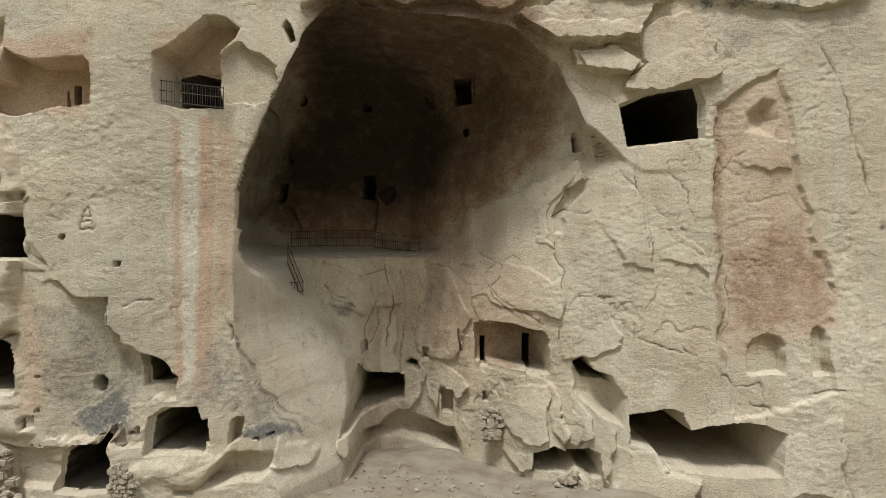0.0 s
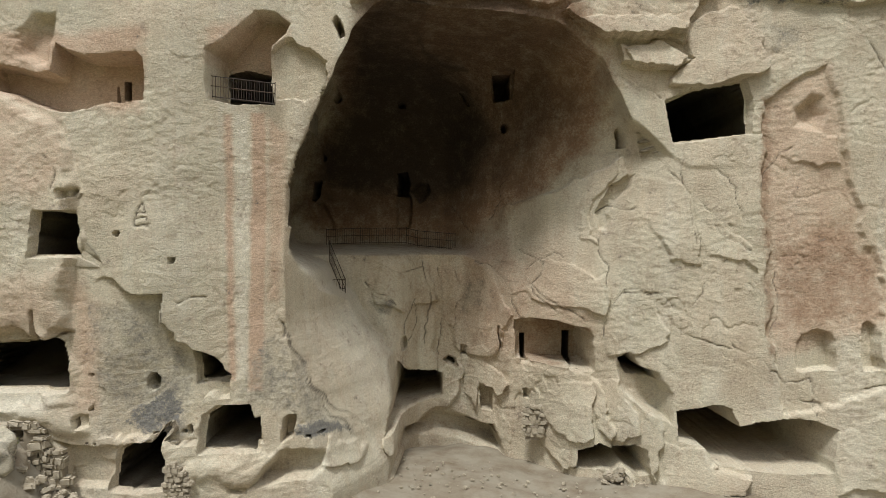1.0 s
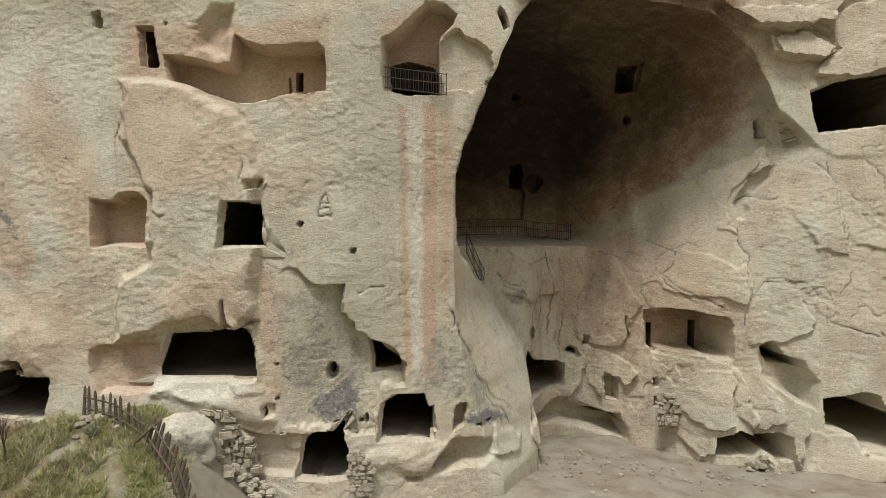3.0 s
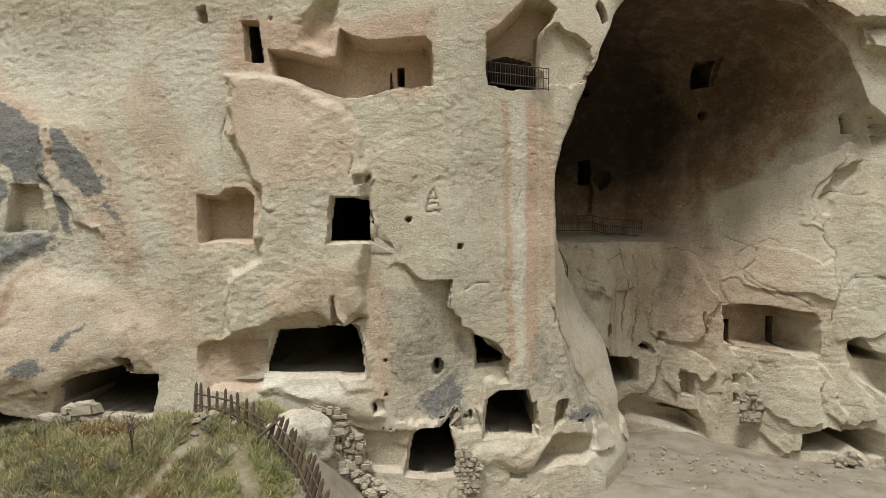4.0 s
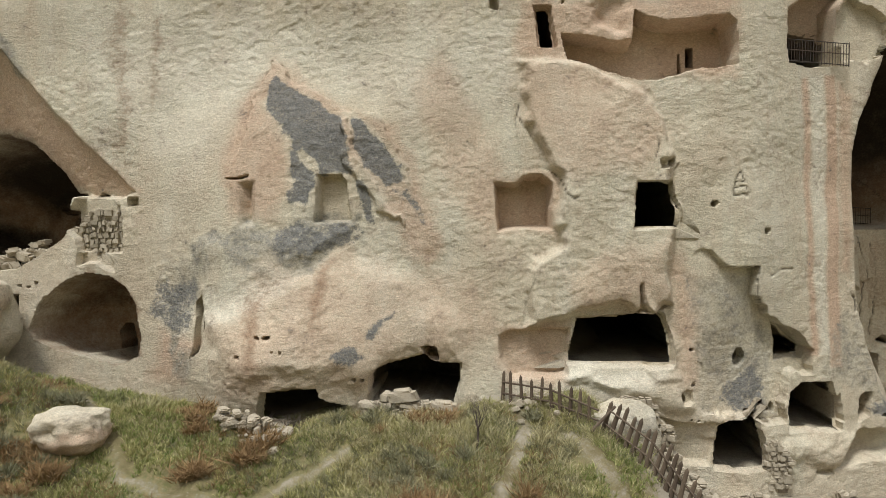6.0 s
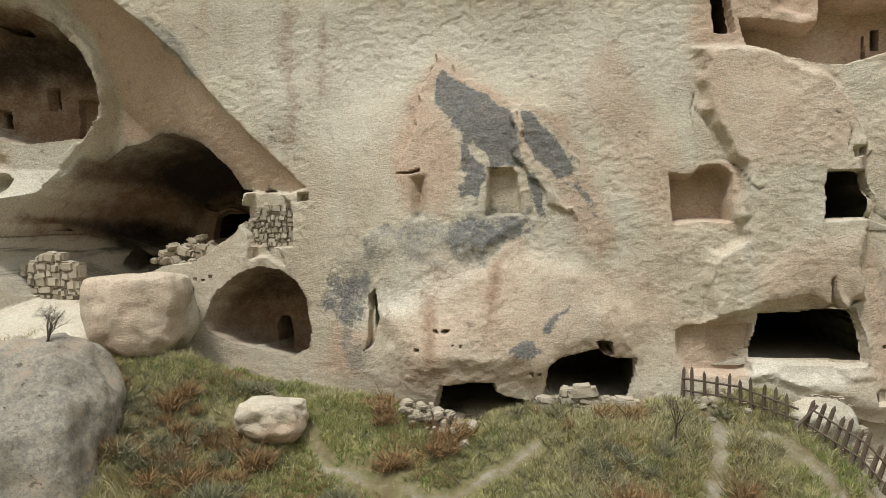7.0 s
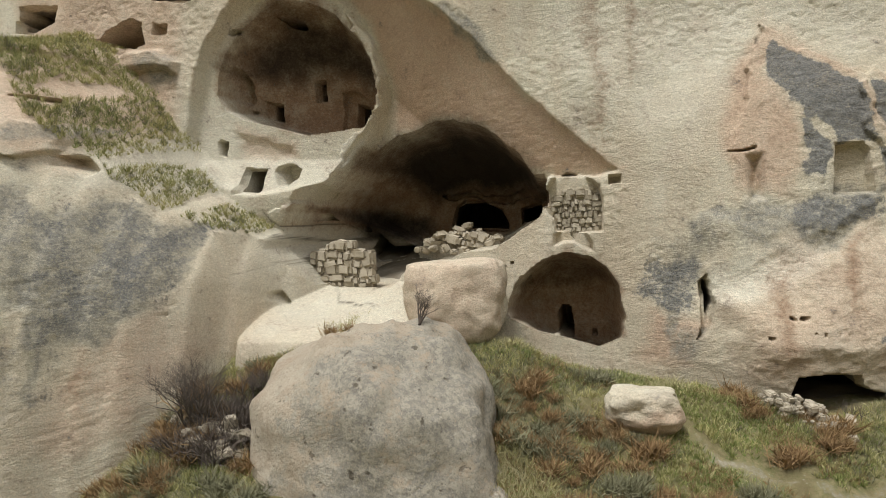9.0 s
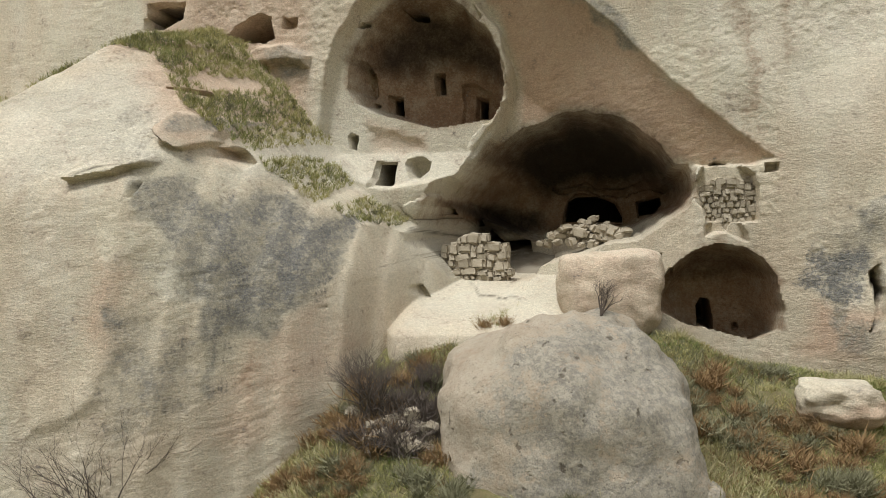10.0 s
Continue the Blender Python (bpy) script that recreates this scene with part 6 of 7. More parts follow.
def block_mesh(name, seed, mat, ruin=0.16, cuts=2):
    """A rough squared stone of unit size."""
    rnd = random.Random(seed)
    bm = bmesh.new()
    bmesh.ops.create_cube(bm, size=1.0)
    bmesh.ops.bevel(bm, geom=bm.edges[:], offset=0.2, segments=2, affect="EDGES")
    for v in bm.verts:
        v.co += Vector((rnd.uniform(-ruin, ruin), rnd.uniform(-ruin, ruin), rnd.uniform(-ruin, ruin))) * 0.55
    me = bpy.data.meshes.new(name)
    bm.to_mesh(me)
    bm.free()
    me.materials.append(mat)
    return me


BLOCKS = [block_mesh("stone", 300 + i, STONE, 0.13) for i in range(12)]


def rock(name, centre, size, seed, mat, detail=5, rough=0.22, lichen=None, flat=0.0, label="", category="boulder", square=2.0):
    """A weathered boulder: a lumpy ellipsoid with facets, pits and a worn foot."""
    bm = bmesh.new()
    bmesh.ops.create_icosphere(bm, subdivisions=detail, radius=1.0)
    me = bpy.data.meshes.new(name)
    bm.to_mesh(me)
    bm.free()
    co = np.empty(len(me.vertices) * 3, np.float32)
    me.vertices.foreach_get("co", co)
    co = co.reshape(-1, 3)
    n = co.copy()
    wide = np.array([noise.fractal(Vector(p) * 1.1 + Vector((seed, 0, 0)), 0.9, 2.0, 3) for p in n])
    small = np.array([noise.fractal(Vector(p) * 9 + Vector((0, seed, 0)), 0.7, 2.1, 4) for p in n])
    blunt = (np.abs(n) ** square).sum(1) ** (-1 / square)
    ledge = np.array([noise.fractal(Vector(p) * 2.3 + Vector((0, 0, seed)), 0.9, 2.0, 3) for p in n])
    r = blunt * (1 + rough * wide + rough * 0.09 * small - 0.04 * rough * np.sign(ledge) * smooth(np.abs(ledge), 0.0, 0.06))
    co = n * r[:, None]
    if flat:
        co[:, 2] = np.where(co[:, 2] > flat, flat + (co[:, 2] - flat) * 0.35, co[:, 2])
    co = co * np.array(size)
    me.vertices.foreach_set("co", co.astype(np.float32).ravel())
    me.polygons.foreach_set("use_smooth", np.ones(len(me.polygons), bool))
    if lichen:
        side, chan, amount = lichen
        v = n @ (np.array(side) / np.linalg.norm(side))
        me.attributes.new(chan, "FLOAT", "POINT").data.foreach_set("value", (amount * smooth(v + 0.35 * wide, -0.2, 0.5)).astype(np.float32))
        if chan == "grey":
            me.attributes.new("black", "FLOAT", "POINT").data.foreach_set("value", (0.25 * amount * smooth(v + 1.6 * small, 0.3, 1.0)).astype(np.float32))
            me.attributes.new("pink", "FLOAT", "POINT").data.foreach_set("value", (0.8 * smooth(-v + 0.5 * wide, 0.1, 0.6)).astype(np.float32))
    me.update()
    me.materials.append(mat)
    ob = new(name, me)
    ob.location = centre
    return tagged(ob, label, category)


# boulders on the hillside
rock("boulder", (-42.0, 16.2, 4.2), (3.7, 3.0, 4.1), 3, BOULDER, 6, 0.17, ((0.75, -0.5, 0.2), "grey", 1.0), 0, "huge rounded tuff boulder with grey lichen on the grassy slope", square=2.5)
rock("boulder", (-40.95, 21.3, 8.6), (1.7, 1.5, 1.75), 11, TUFF, 5, 0.2, ((0.2, -1, 0.1), "pink", 0.45), 0.7, "pink-cream tuff block before the great cave's mouth", square=3.2)
rock("boulder", (-34.65, 18.4, 5.85), (1.0, 0.8, 0.72), 17, TUFF, 5, 0.22, ((-0.3, 0, 1), "grey", 0.4), 0.5, "small pale boulder beside the trodden path", square=3.0)
rock("boulder", (-39.1, 15.2, 4.9), (0.45, 0.4, 0.7), 23, BOULDER, 4, 0.3, ((0, 0, 1), "grey", 0.8), 0, "grey lichen-covered stone in the grass")
rock("boulder", (-38.6, 14.6, 4.0), (0.6, 0.5, 0.55), 29, BOULDER, 4, 0.3, ((0, 0, 1), "grey", 0.8), 0, "grey lichen-covered stone in the grass")
rock("boulder", (-18.0, 21.55, 4.75), (1.35, 0.8, 1.2), 31, TUFF, 5, 0.3, ((0.5, -0.6, 0.1), "grey", 0.6), 0, "whitish lichen-spotted rock below the fence")
rock("boulder", (-16.95, 22.1, 4.2), (0.4, 0.45, 0.75), 37, BOULDER, 4, 0.25, ((0, -1, 0), "grey", 0.7), 0, "grey rock leaning on the rubble wall")
rock("boulder", (-47.3, 13.6, 3.2), (1.3, 0.9, 0.9), 41, BOULDER, 4, 0.3, ((0, 0, 1), "grey", 0.8), 0, "grey rock under the bare thicket")


def against(x, z, gap):
    """The y just before the rock at x and z."""
    i, j = np.searchsorted(xs, x), np.searchsorted(zs, z)
    return float(np.median(DEPTH[i - 6:i + 7, j - 6:j + 7])) - gap


def stone_wall(name, start, end, foot, tops, course, seed, label, thick=0.35, gap=None, length=1.5):
    """A dry-stone wall from start to end (x, y): separate stones in rough courses before a packed core, with an uneven top."""
    rnd = random.Random(seed)
    wall = tagged(new(name), label, "wall")
    wall.location = (start[0], start[1], foot)
    d = Vector((end[0] - start[0], end[1] - start[1], 0))
    run, turn = d.length, math.atan2(d.y, d.x)

    def top_at(mid):
        f = min(max(mid / run, 0), 1) * (len(tops) - 1)
        i = min(int(f), len(tops) - 2)
        return tops[i] + (tops[i + 1] - tops[i]) * (f - i)

    def holed(a, b, lo, hi):
        return gap and a < gap[1] and b > gap[0] and lo < gap[3] and hi > gap[2]

    bm = bmesh.new()
    n = max(4, round(run / 0.16))
    for i in range(n):
        a, b = run * i / n, run * (i + 1) / n
        high = top_at((a + b) / 2) - 0.5 * course
        for lo, hi in ((-0.3, gap[2]), (gap[3], high)) if holed(a, b, 0, high) else ((-0.3, high),):
            if hi > lo:
                bmesh.ops.create_cube(bm, size=1.0, matrix=pose(0, 0, 0, 0, 0, math.degrees(turn)) @ Matrix.Translation(((a + b) / 2, 0.06, (lo + hi) / 2)) @ Matrix.Diagonal((b - a, thick * 0.72, hi - lo, 1)))
    part("core", bm, FILL, wall, "earth and small rubble packed between stones")
    z = -0.15
    while z < max(tops):
        h = course * rnd.uniform(0.7, 1.35)
        s = -rnd.uniform(0, course)
        while s < run:
            w = course * rnd.choice((0.7, 1.0, 1.3, 1.7, 2.2)) * rnd.uniform(0.85, 1.15) * length / 1.5
            mid = s + w / 2
            tall = h * rnd.choice((1.05, 1.2, 0.85, 1.5))
            if -0.1 < mid < run + 0.1 and z + h * 0.5 < top_at(mid) + rnd.uniform(-0.1, 0.1) and not holed(mid - 0.3 * w, mid + 0.3 * w, z + 0.1, z + h):
                p = d.normalized() * mid + Vector((-math.sin(turn), math.cos(turn), 0)) * rnd.uniform(-0.05, 0.03)
                m = Matrix.Translation(p + Vector((0, 0, z + h / 2 + h * rnd.uniform(-0.22, 0.22)))) @ pose(0, 0, 0, rnd.uniform(-5, 5), rnd.uniform(-11, 11), math.degrees(turn) + rnd.uniform(-6, 6)) @ Matrix.Diagonal((w * 1.08, thick * rnd.uniform(0.9, 1.15), tall * 1.0, 1))
                share("stone", rnd.choice(BLOCKS), m, wall)
            s += w
        z += h
    return wall


stone_wall("stone_wall", (-47.8, 23.75), (-45.05, 23.45), 8.85, [1.3, 1.75, 1.65, 1.5], 0.29, 1, "curved dry-stone wall closing the great cave's mouth", 0.5)
stone_wall("stone_wall", (-38.25, 23.72), (-35.75, 23.82), 10.75, [0.5, 1.55, 1.8, 1.75, 1.6], 0.18, 2, "coursed rubble wall of small pale stones above the round cave", 0.4, (1.42, 1.62, 1.35, 1.55))
stone_wall("stone_wall", (-17.75, against(-17.5, 5.3, 0.15)), (-16.5, against(-16.8, 5.3, 0.15)), 4.75, [0.9, 1.2, 1.15, 1.1], 0.26, 3, "rough stone wall with a small square window below the ledge", 0.4, (0.45, 0.78, 0.35, 0.8))
stone_wall("stone_wall", (-16.65, against(-16.3, 3.6, 0.2)), (-15.65, against(-15.8, 3.6, 0.2)), 2.6, [2.25, 2.2, 2.1], 0.22, 4, "tumbled dry-stone wall beside a low doorway", 0.45)
stone_wall("stone_wall", (-12.2, against(-12.0, 3.6, 0.08)), (-11.5, against(-11.6, 3.6, 0.08)), 2.6, [1.55, 1.5, 1.2], 0.17, 5, "patch of rubble stonework beside the bottom cave", 0.3)
stone_wall("stone_wall", (-26.4, 21.7), (-23.65, 21.7), 5.05, [0.85, 0.9, 1.0, 0.88, 0.85], 0.3, 6, "low parapet of stone blocks before the walled cave", 0.5, None, 2.4)
stone_wall("stone_wall", (2.15, 31.2), (2.85, 31.1), 2.95, [1.3, 1.4, 1.3], 0.2, 7, "small masonry frame round a window hole", 0.3, (0.2, 0.5, 0.35, 0.95))


def rubble(name, centre, spread, count, size, seed, label, pile=0.4, support=None):
    """A heap of loose stones, each its own piece."""
    rnd = random.Random(seed)
    heap = tagged(new(name), label, "rubble")
    heap.location = centre
    for i in range(count):
        u, v = rnd.gauss(0, 0.45), rnd.gauss(0, 0.45)
        s = size * rnd.uniform(0.5, 1.5)
        x, y = u * spread[0], v * spread[1]
        z = pile * math.exp(-(u * u + v * v) * 1.6) * rnd.uniform(0.2, 1.0) + s * 0.25
        if support:
            z += support(centre[0] + x, centre[1] + y) - centre[2]
        m = pose(x, y, z, rnd.uniform(-25, 25), rnd.uniform(-25, 25), rnd.uniform(0, 360)) @ Matrix.Diagonal((s * rnd.uniform(0.8, 1.5), s, s * rnd.uniform(0.5, 0.9), 1))
        share("stone", rnd.choice(BLOCKS), m, heap)
    return heap


lie = lambda x, y: float(ground_height(x, y))
rubble("rubble_heap", (-30.0, 20.3, 5.4), (1.5, 0.7), 90, 0.2, 11, "heap of pale rubble before the low cave", 0.7, lie)
rubble("rubble_heap", (-41.9, 27.2, 9.9), (2.4, 0.7), 70, 0.4, 12, "tumbled stone blocks inside the great cave", 1.2)
rubble("rubble_heap", (-15.3, 22.3, 2.6), (1.3, 0.7), 60, 0.24, 13, "fallen stones at the foot of the rubble wall", 0.5, lie)
rubble("rubble_heap", (-9.6, 24.4, 2.2), (0.9, 0.5), 14, 0.3, 14, "few loose stones on the pale yard", 0.2, lie)
rubble("rubble_heap", (-13.2, 22.9, 2.4), (1.2, 0.5), 14, 0.28, 15, "few loose stones on the pale yard", 0.1, lie)
rubble("rubble_heap", (6.3, 28.9, 2.0), (1.0, 0.5), 40, 0.24, 16, "rubble spilling from a low cave", 0.5, lie)
rubble("rubble_heap", (-3.0, 30.0, 1.3), (2.6, 2.4), 40, 0.09, 17, "scattered small stones on the apse floor", 0.1, lie)
rubble("rubble_heap", (-20.9, 22.0, 5.9), (1.6, 0.8), 26, 0.2, 18, "scattered stones on the pale ledge by the fence", 0.1, lie)
rubble("rubble_heap", (-46.6, 14.6, 4.2), (1.6, 1.0), 40, 0.3, 19, "grey stones lying under the bare thicket", 0.5, lie)
rubble("rubble_heap", (0.5, 27.5, 2.0), (8.0, 2.5), 80, 0.11, 20, "scattered small stones on the yard", 0.05, lie)


def railing(name, posts, height, step, label):
    """Iron railing: uprights between a top, a middle and a foot rail, panel by panel along the given feet."""
    rail = tagged(new(name), label, "railing")
    rail.location = posts[0]
    o = Vector(posts[0])
    for a, b in zip(posts, posts[1:]):
        a, b = Vector(a) - o, Vector(b) - o
        for h in (0.06, height * 0.55, height):
            bm = bmesh.new()
            bar(bm, a + Vector((0, 0, h)), b + Vector((0, 0, h)), 0.018)
            part("rail", bm, IRON, rail)
        n = max(2, round((b - a).length / step))
        for i in range(n + 1):
            bm = bmesh.new()
            p = a + (b - a) * (i / n)
            bar(bm, p, p + Vector((0, 0, height * (1.06 if i in (0, n) else 1.0))), 0.02 if i in (0, n) else 0.011, 5)
            part("post" if i in (0, n) else "upright", bm, IRON, rail)
    return rail


railing("railing", [(-11.35, 24.95, 17.95), (-8.75, 25.05, 17.7)], 0.85, 0.1, "rusty iron railing across an open rock-cut room")
railing("railing", [(-8.75, 36.55, 12.0), (-6.8, 36.5, 12.1), (-4.15, 36.45, 12.15), (-3.5, 36.45, 12.0), (-1.35, 36.4, 11.85)], 0.9, 0.13, "dark iron railing along the ledge of the great apse")
railing("railing", [(-7.6, 31.0, 11.3), (-6.75, 30.6, 9.5), (-8.05, 30.2, 9.45)], 1.0, 0.14, "dark iron railing guarding a rock-cut stair")


def fence(name, line, seed, label, tall, lean=0.0, wide=0.07, step=0.36):
    """A rustic paling fence: split stakes nailed to two rails."""
    rnd = random.Random(seed)
    f = tagged(new(name), label, "fence")
    o = Vector((line[0][0], line[0][1], lie(*line[0])))
    f.location = o
    for (x0, y0), (x1, y1) in zip(line, line[1:]):
        a, b = Vector((x0, y0, lie(x0, y0))) - o, Vector((x1, y1, lie(x1, y1))) - o
        tip = Vector((lean, -0.2 * lean, 0))
        for h in (0.3, 0.72):
            bm = bmesh.new()
            bar(bm, a + tip * h + Vector((0, 0, tall * h)), b + tip * h + Vector((0, 0, tall * h + rnd.uniform(-0.05, 0.05))), 0.035, 6)
            part("rail", bm, WOOD, f)
        n = round((b - a).length / step)
        for i in range(n):
            p = a + (b - a) * ((i + rnd.uniform(-0.1, 0.1)) / n)
            q = p + Vector((rnd.uniform(-0.06, 0.06), 0, tall * rnd.uniform(0.9, 1.1))) + tip
            bm = bmesh.new()
            bar(bm, p - Vector((0, 0, 0.15)), q, wide * rnd.uniform(0.8, 1.2), 6, wide * 0.75)
            bar(bm, q, q + (q - p).normalized() * 0.1, wide * 0.75, 6, 0.01)
            bmesh.ops.scale(bm, vec=(1, 0.5, 1), space=Matrix.Translation(-p), verts=bm.verts)
            part("paling", bm, WOOD, f)
    return f


fence("paling_fence", [(-21.65, 22.55), (-20.0, 21.6), (-18.6, 20.7)], 5, "rustic fence of pointed wooden palings along the path", 0.95)
fence("paling_fence", [(-18.55, 20.6), (-17.4, 19.6), (-16.3, 18.4)], 6, "leaning fence of thick weathered slats down the slope", 1.05, 0.35, 0.085, 0.27)
bm = bmesh.new()
bar(bm, (-18.9, 20.3, lie(-18.9, 20.3) + 0.1), (-18.1, 20.6, lie(-18.1, 20.6) + 1.0), 0.06, 7, 0.045)
tagged(part("prop_pole", bm, WOOD), "grey wooden pole propping the fence", "pole")


# ---- plants ----
def limb(store, a, b, r, sides, r2):
    """Adds a tapered tube from a to b to lists of corners and faces."""
    verts, faces = store
    u = (b - a).orthogonal().normalized()
    v = (b - a).normalized().cross(u)
    first = len(verts)
    for p, radius in ((a, r), (b, r2)):
        for i in range(sides):
            t = 2 * math.pi * i / sides
            verts.append(p + (u * math.cos(t) + v * math.sin(t)) * radius)
    for i in range(sides):
        j = (i + 1) % sides
        faces.append((first + i, first + j, first + sides + j, first + sides + i))


def bare_tree(name, foot, tall, seed, label, spread=0.7, category="tree", stems=1, depth=5, thick=0.05):
    """A leafless tree: a tapered trunk, forked limbs and fine twigs."""
    rnd = random.Random(seed)
    tree = tagged(new(name), label, category)
    tree.location = foot
    wood, twigs = ([], []), ([], [])

    def grow(p, way, length, r, level):
        for i in range(3):
            q = p + way * (length / 3)
            limb(wood if level < 2 else twigs, p, q, r, 5 if level < 2 else 3, r * 0.86)
            p, r = q, r * 0.86
            way = (way + Vector((rnd.uniform(-1, 1), rnd.uniform(-1, 1), rnd.uniform(-0.3, 0.6))) * 0.16).normalized()
            if level and rnd.random() < 0.5 and level < depth:
                side = (way + Vector((rnd.uniform(-1, 1), rnd.uniform(-1, 1), rnd.uniform(-0.3, 0.7))) * spread).normalized()
                grow(p, side, length * 0.6, r * 0.6, level + 1)
        if level < depth:
            for _ in range(rnd.choice((2, 3)) if level else 4):
                side = (way + Vector((rnd.uniform(-1, 1), rnd.uniform(-1, 1), rnd.uniform(-0.4, 0.5))) * spread).normalized()
                grow(p, side, length * rnd.uniform(0.55, 0.8), r * 0.68, level + 1)

    for s in range(stems):
        way = Vector((rnd.uniform(-1, 1) * 0.5 * (stems > 1), rnd.uniform(-1, 1) * 0.5 * (stems > 1), 1)).normalized()
        grow(Vector((rnd.uniform(-0.3, 0.3) * (stems > 1), rnd.uniform(-0.3, 0.3) * (stems > 1), -0.1)), way, tall * 0.36, thick, 0)
    for part_name, (verts, faces), mat, text in (("trunk", wood, BARK, ""), ("crown", twigs, TWIG, "fine leafless twigs")):
        me = bpy.data.meshes.new(part_name)
        me.from_pydata(verts, [], faces)
        me.materials.append(mat)
        ob = tagged(new(part_name, me), text)
        ob.parent = tree
    return tree


bare_tree("bare_tree", (-41.1, 16.95, 7.75), 1.9, 3, "small leafless tree growing behind the boulder", 0.8, depth=5, thick=0.075)
bare_tree("sapling", (-22.45, 19.6, lie(-22.45, 19.6)), 1.9, 7, "thin leafless sapling in the grass", 0.55, depth=4, thick=0.05)
bare_tree("bare_shrub", (-47.6, 15.0, lie(-47.6, 15.0)), 2.6, 9, "dark leafless thicket below the rock spur", 0.9, "shrub", 12, 4, 0.04)
bare_tree("bare_shrub", (-46.3, 16.6, lie(-46.3, 16.6)), 1.3, 13, "dark leafless thicket below the rock spur", 0.9, "shrub", 9, 4, 0.035)
bare_tree("bare_shrub", (-53.9, 10.6, lie(-53.9, 10.6)), 6.0, 15, "tall leafless shrub at the spur's foot", 0.75, "shrub", 5, 4, 0.07)
bare_tree("bare_shrub", (-28.6, 20.5, lie(-28.6, 20.5)), 1.0, 17, "small leafless bush before the low cave", 0.9, "shrub", 4, 3, 0.02)


def tufts(name, spots, mat, label, tall, blades, wide=0.012, splay=0.6, seed=0, category="grass"):
    """Grass or scrub as one mesh of bent blades, tuft by tuft."""
    rng = np.random.RandomState(seed)
    spots = np.asarray(spots, float)
    n = len(spots)
    if not n:
        return None
    root = np.repeat(spots, blades, axis=0)
    k = len(root)
    size = np.repeat(rng.uniform(0.6, 1.4, n), blades) * rng.uniform(0.6, 1.2, k) * tall
    ang = rng.uniform(0, 2 * np.pi, k)
    out = rng.uniform(0.1, 1.0, k) * splay
    way = np.stack([np.cos(ang) * out, np.sin(ang) * out, np.ones(k)], 1)
    way /= np.linalg.norm(way, axis=1)[:, None]
    root = root + np.stack([np.cos(ang), np.sin(ang), 0 * ang], 1) * (rng.uniform(0, 0.35, k) * tall * 0.6)[:, None]
    side = np.stack([-np.sin(ang), np.cos(ang), 0 * ang], 1)
    face = rng.uniform(0, np.pi, k)
    side = side * np.cos(face)[:, None] + np.cross(way, side) * np.sin(face)[:, None]
    mid = root + way * (size * 0.55)[:, None]
    droop = way + np.stack([np.cos(ang), np.sin(ang), -0.6 + 0 * ang], 1) * (out * 0.6)[:, None]
    tip = mid + droop / np.linalg.norm(droop, axis=1)[:, None] * (size * 0.45)[:, None]
    w = (wide * rng.uniform(0.6, 1.5, k))[:, None]
    co = np.stack([root - side * w, root + side * w, mid + side * w * 0.8, mid - side * w * 0.8, tip], 1).reshape(-1, 3)
    i = np.arange(k)[:, None] * 5
    quads, tris = i + np.array([0, 1, 2, 3]), i + np.array([3, 2, 4])
    me = bpy.data.meshes.new(name)
    me.from_pydata(co.tolist(), [], quads.tolist() + tris.tolist())
    me.materials.append(mat)
    return tagged(new(name, me), label, category, kind="stuff")


def scatter(count, box, keep, seed, lift=0.0):
    rng = np.random.RandomState(seed)
    x, y = rng.uniform(box[0], box[1], count), rng.uniform(box[2], box[3], count)
    near = base(x, ground_height(x, y) + 0.3) - y
    chance = keep(x, y) * (near > 0.15)
    use = rng.rand(count) < chance
    x, y = x[use], y[use]
    return np.stack([x, y, ground_height(x, y) + lift], 1)


PATHS = [[(-21.3, 22.6), (-20.9, 20.5), (-21.6, 18.4), (-23.0, 15.5)], [(-36.6, 21.6), (-34.6, 19.6), (-32.6, 17.6), (-29.5, 17.2), (-26.6, 19.6)], [(-19.6, 20.4), (-18.3, 18.4), (-18.4, 15)]]


def off_paths(x, y):
    near = np.min([along(x, y, line) for line in PATHS], axis=0)
    return smooth(near, 0.12, 0.45)


def meadow(x, y):
    patch = fractal(x, y, 2.2, 3, 300)
    return smooth(-x, 16.8, 18.0) * off_paths(x, y) * smooth(patch, -0.32, 0.05)


tufts("grass", scatter(34000, (-56, -16.5, 12, 22.5), meadow, 1), GRASS, "dry yellow and green grass on the hillside", 0.24, 7, 0.008, 0.9, 1)
tufts("fresh_grass", scatter(24000, (-56, -16.5, 12, 22.5), lambda x, y: meadow(x, y) * smooth(fractal(x, y, 3, 2, 340), 0.0, 0.12), 2), GREEN, "fresh green grass in hollows of the hillside", 0.17, 8, 0.007, 0.9, 2)
tufts("straw_grass", scatter(13000, (-50, -17, 12, 22), lambda x, y: off_paths(x, y) * smooth(-x, 17.2, 18.2) * smooth(fractal(x, y, 2.6, 3, 350), 0.05, 0.15), 3), STRAW, "tall bleached straw in tufts on the hillside", 0.42, 9, 0.008, 1.1, 3)
tufts("heath_scrub", scatter(15000, (-52, -17, 12, 22), lambda x, y: off_paths(x, y) * smooth(-x, 17.5, 18.5) * smooth(fractal(x, y, 1.7, 3, 330), 0.02, 0.12), 4), HEATH, "low grey-green scrub on the hillside", 0.28, 10, 0.006, 1.3, 4, "scrub")
tufts("brown_scrub", scatter(15000, (-52, -20, 12, 22), lambda x, y: off_paths(x, y) * smooth(fractal(x, y, 2.3, 3, 335), 0.06, 0.16), 7), SCRUB, "russet brown scrub in patches on the hillside", 0.26, 10, 0.006, 1.4, 7, "scrub")


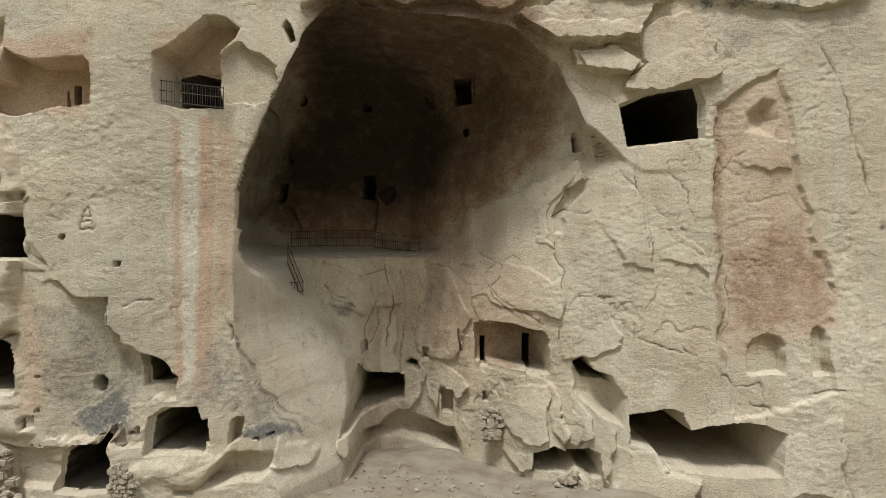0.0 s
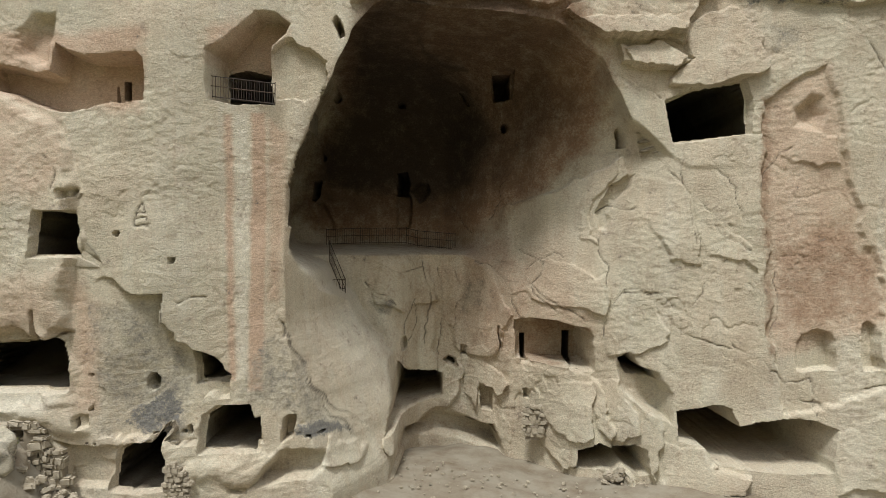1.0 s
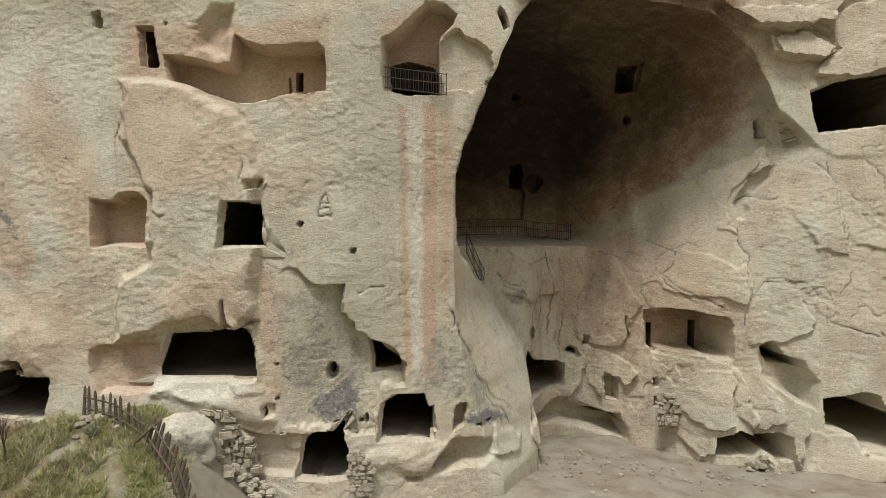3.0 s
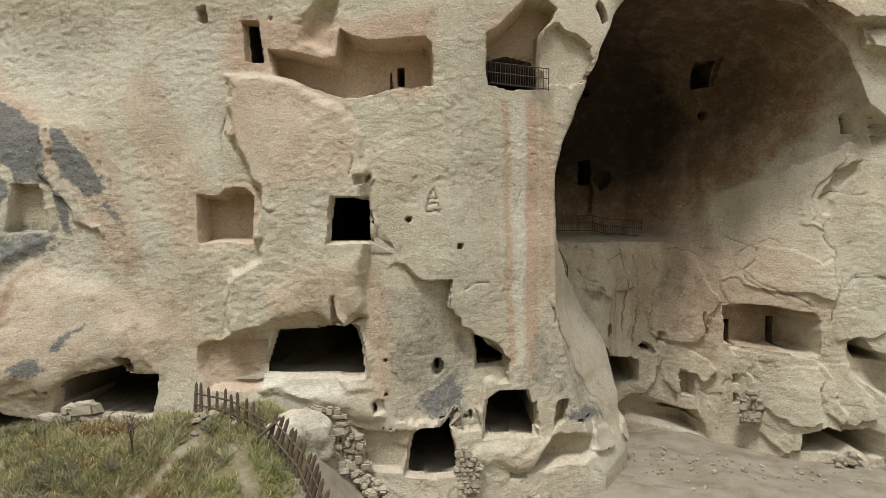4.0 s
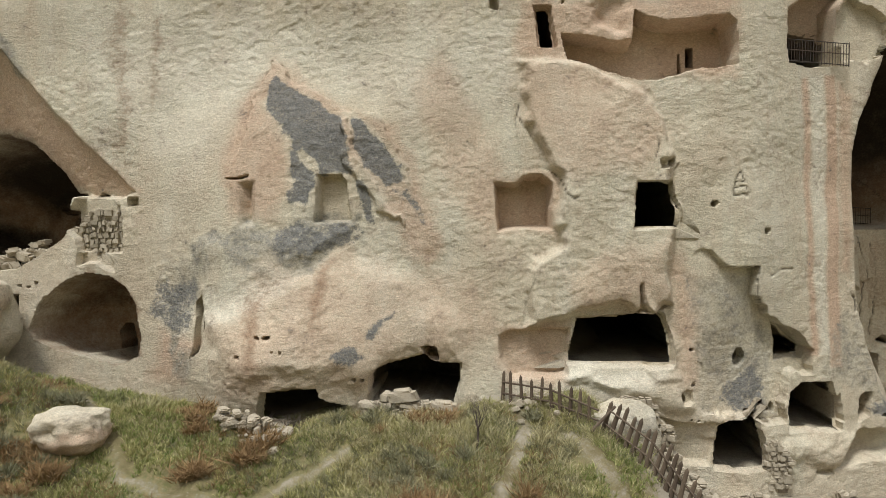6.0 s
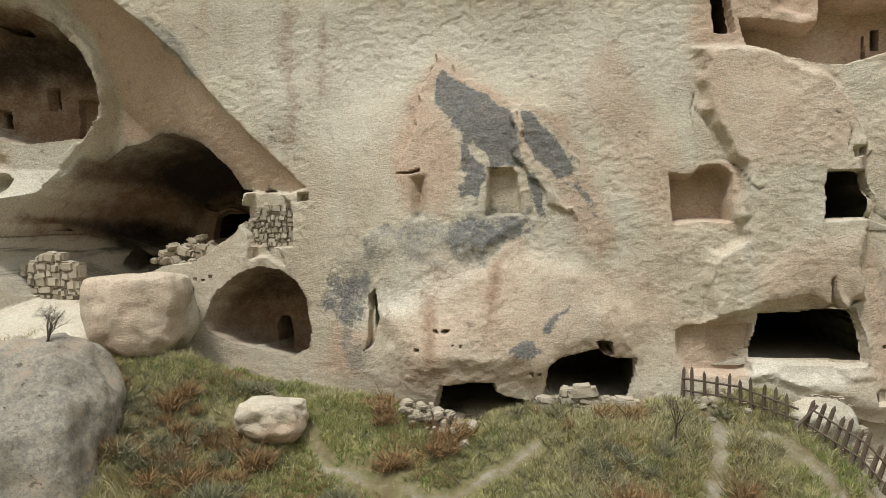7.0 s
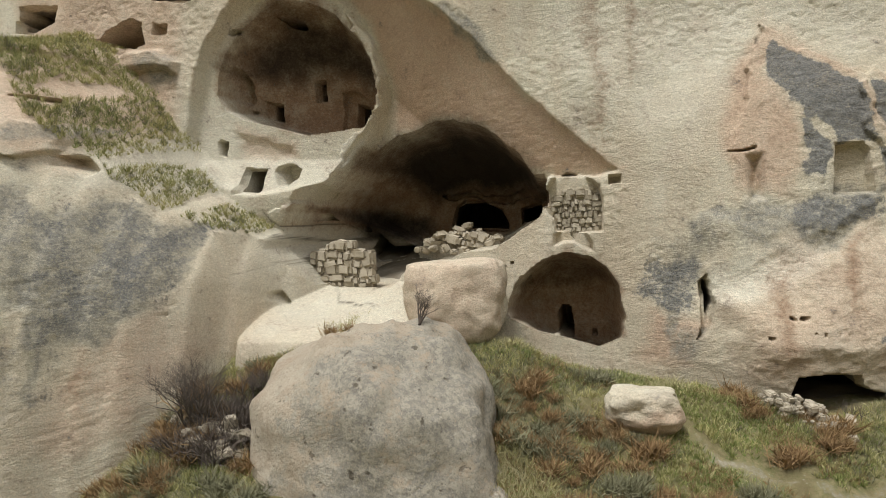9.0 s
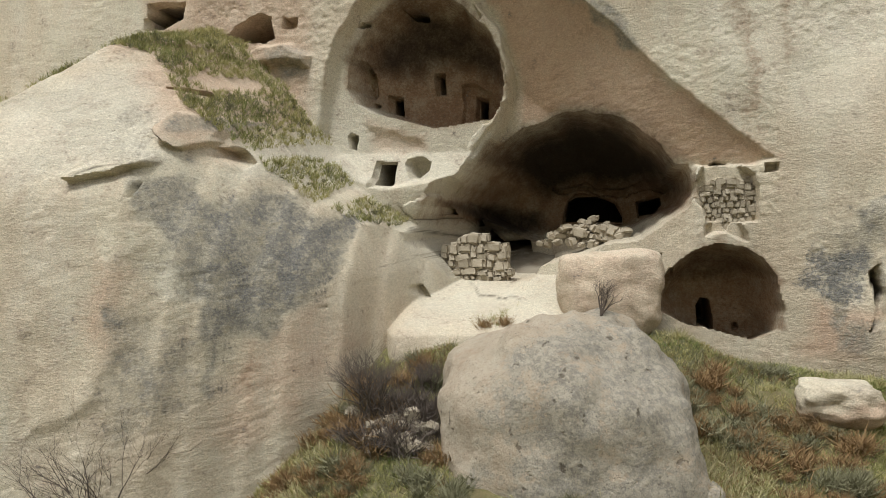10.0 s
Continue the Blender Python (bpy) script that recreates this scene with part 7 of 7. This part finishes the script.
def bush_mesh(name, mat, seed, count, size):
    """A low rounded bush: fine bent stems from one root, its outline ragged."""
    rng = np.random.RandomState(seed)
    ang, out = rng.uniform(0, 2 * np.pi, count), rng.uniform(0.15, 1.3, count)
    way = np.stack([np.cos(ang) * out, np.sin(ang) * out, np.ones(count)], 1)
    way /= np.linalg.norm(way, axis=1)[:, None]
    long = size * rng.uniform(0.5, 1.15, count)
    root = np.stack([rng.normal(0, 0.2, count), rng.normal(0, 0.2, count), np.full(count, -0.05)], 1) * size
    side = np.cross(way, rng.normal(size=(count, 3)))
    side /= np.linalg.norm(side, axis=1)[:, None]
    w = (0.008 * rng.uniform(0.6, 1.6, count))[:, None]
    mid = root + way * (long * 0.6)[:, None] + rng.normal(0, 0.05, (count, 3)) * size
    tip = mid + (way + rng.normal(0, 0.45, (count, 3))) * (long * 0.4)[:, None]
    tip2 = mid + (way + rng.normal(0, 0.7, (count, 3))) * (long * 0.35)[:, None]
    co = np.stack([root - side * w, root + side * w, mid + side * w, mid - side * w, tip, tip2], 1).reshape(-1, 3)
    i = np.arange(count)[:, None] * 6
    me = bpy.data.meshes.new(name)
    me.from_pydata(co.tolist(), [], (i + np.array([0, 1, 2, 3])).tolist() + (i + np.array([3, 2, 4])).tolist() + (i + np.array([3, 2, 5])).tolist())
    me.materials.append(mat)
    return me


def bushes(name, mat, label, group, spots, seed, size, stems=190):
    rnd = random.Random(seed)
    kinds = [bush_mesh(name, mat, seed + i, stems, size) for i in range(4)]
    for x, y, z in spots:
        ob = tagged(new(name, rnd.choice(kinds)), label, "shrub", group)
        s = rnd.uniform(0.7, 1.5)
        ob.matrix_basis = pose(x, y, z, 0, 0, rnd.uniform(0, 360)) @ Matrix.Diagonal((s * rnd.uniform(0.9, 1.3), s, s * rnd.uniform(0.7, 1.0), 1))


def clumped(count, seed, threshold, salt):
    rng = np.random.RandomState(seed)
    found = []
    while len(found) < count:
        x, y = rng.uniform(-50, -20.5), rng.uniform(12.5, 21.5)
        if fractal(np.array([x]), np.array([y]), 2.4, 3, salt)[0] > threshold and off_paths(np.array([x]), np.array([y]))[0] > 0.7 and base(np.array([x]), np.array([float(ground_height(x, y)) + 0.3]))[0] - y > 0.3:
            found.append((x, y, float(ground_height(x, y))))
    return found


bushes("brown_bush", SCRUB, "low russet brown bush on the grassy slope", "brown bushes on the hillside", clumped(170, 21, 0.09, 320), 21, 0.5)
bushes("grey_bush", HEATH, "low grey-green bush on the grassy slope", "grey bushes on the hillside", clumped(130, 22, 0.07, 420), 31, 0.42)
bushes("dark_bush", TWIG, "dark leafless bush crowding the hollow", "dark bushes below the spur", [(-47.9 + 0.5 * (i % 5) + 0.2 * math.sin(3 * i), 14.2 + 0.55 * (i // 5), float(ground_height(-47.9 + 0.5 * (i % 5), 14.2 + 0.55 * (i // 5)))) for i in range(20)], 41, 0.75, 200)


def terrace(count, seed, high, gate):
    """Spots on the sloping band above the spur's crest."""
    rng = np.random.RandomState(seed)
    x = rng.uniform(-61.5, -48.9, count)
    z = bend(x, CREST) + 0.05 + high * rng.rand(count)
    slope = (base(x, z + 0.1) - base(x, z - 0.1)) / 0.2
    i, j = np.searchsorted(xs, x) - 1, np.searchsorted(zs, z) - 1
    keep = (slope > 1.3) & (fractal(x, z, 1.4, 3, 360) > gate)
    return np.stack([x, DEPTH[i, j] - 0.02, z], 1)[keep]


tufts("terrace_grass", terrace(15000, 5, 4.5, -0.3), GRASS, "dry grass along the crest of the rock spur", 0.23, 9, 0.007, 0.9, 5)
tufts("terrace_scrub", terrace(3000, 6, 4.5, -0.05), HEATH, "grey-green scrub along the crest of the rock spur", 0.24, 16, 0.006, 1.2, 6, "scrub")
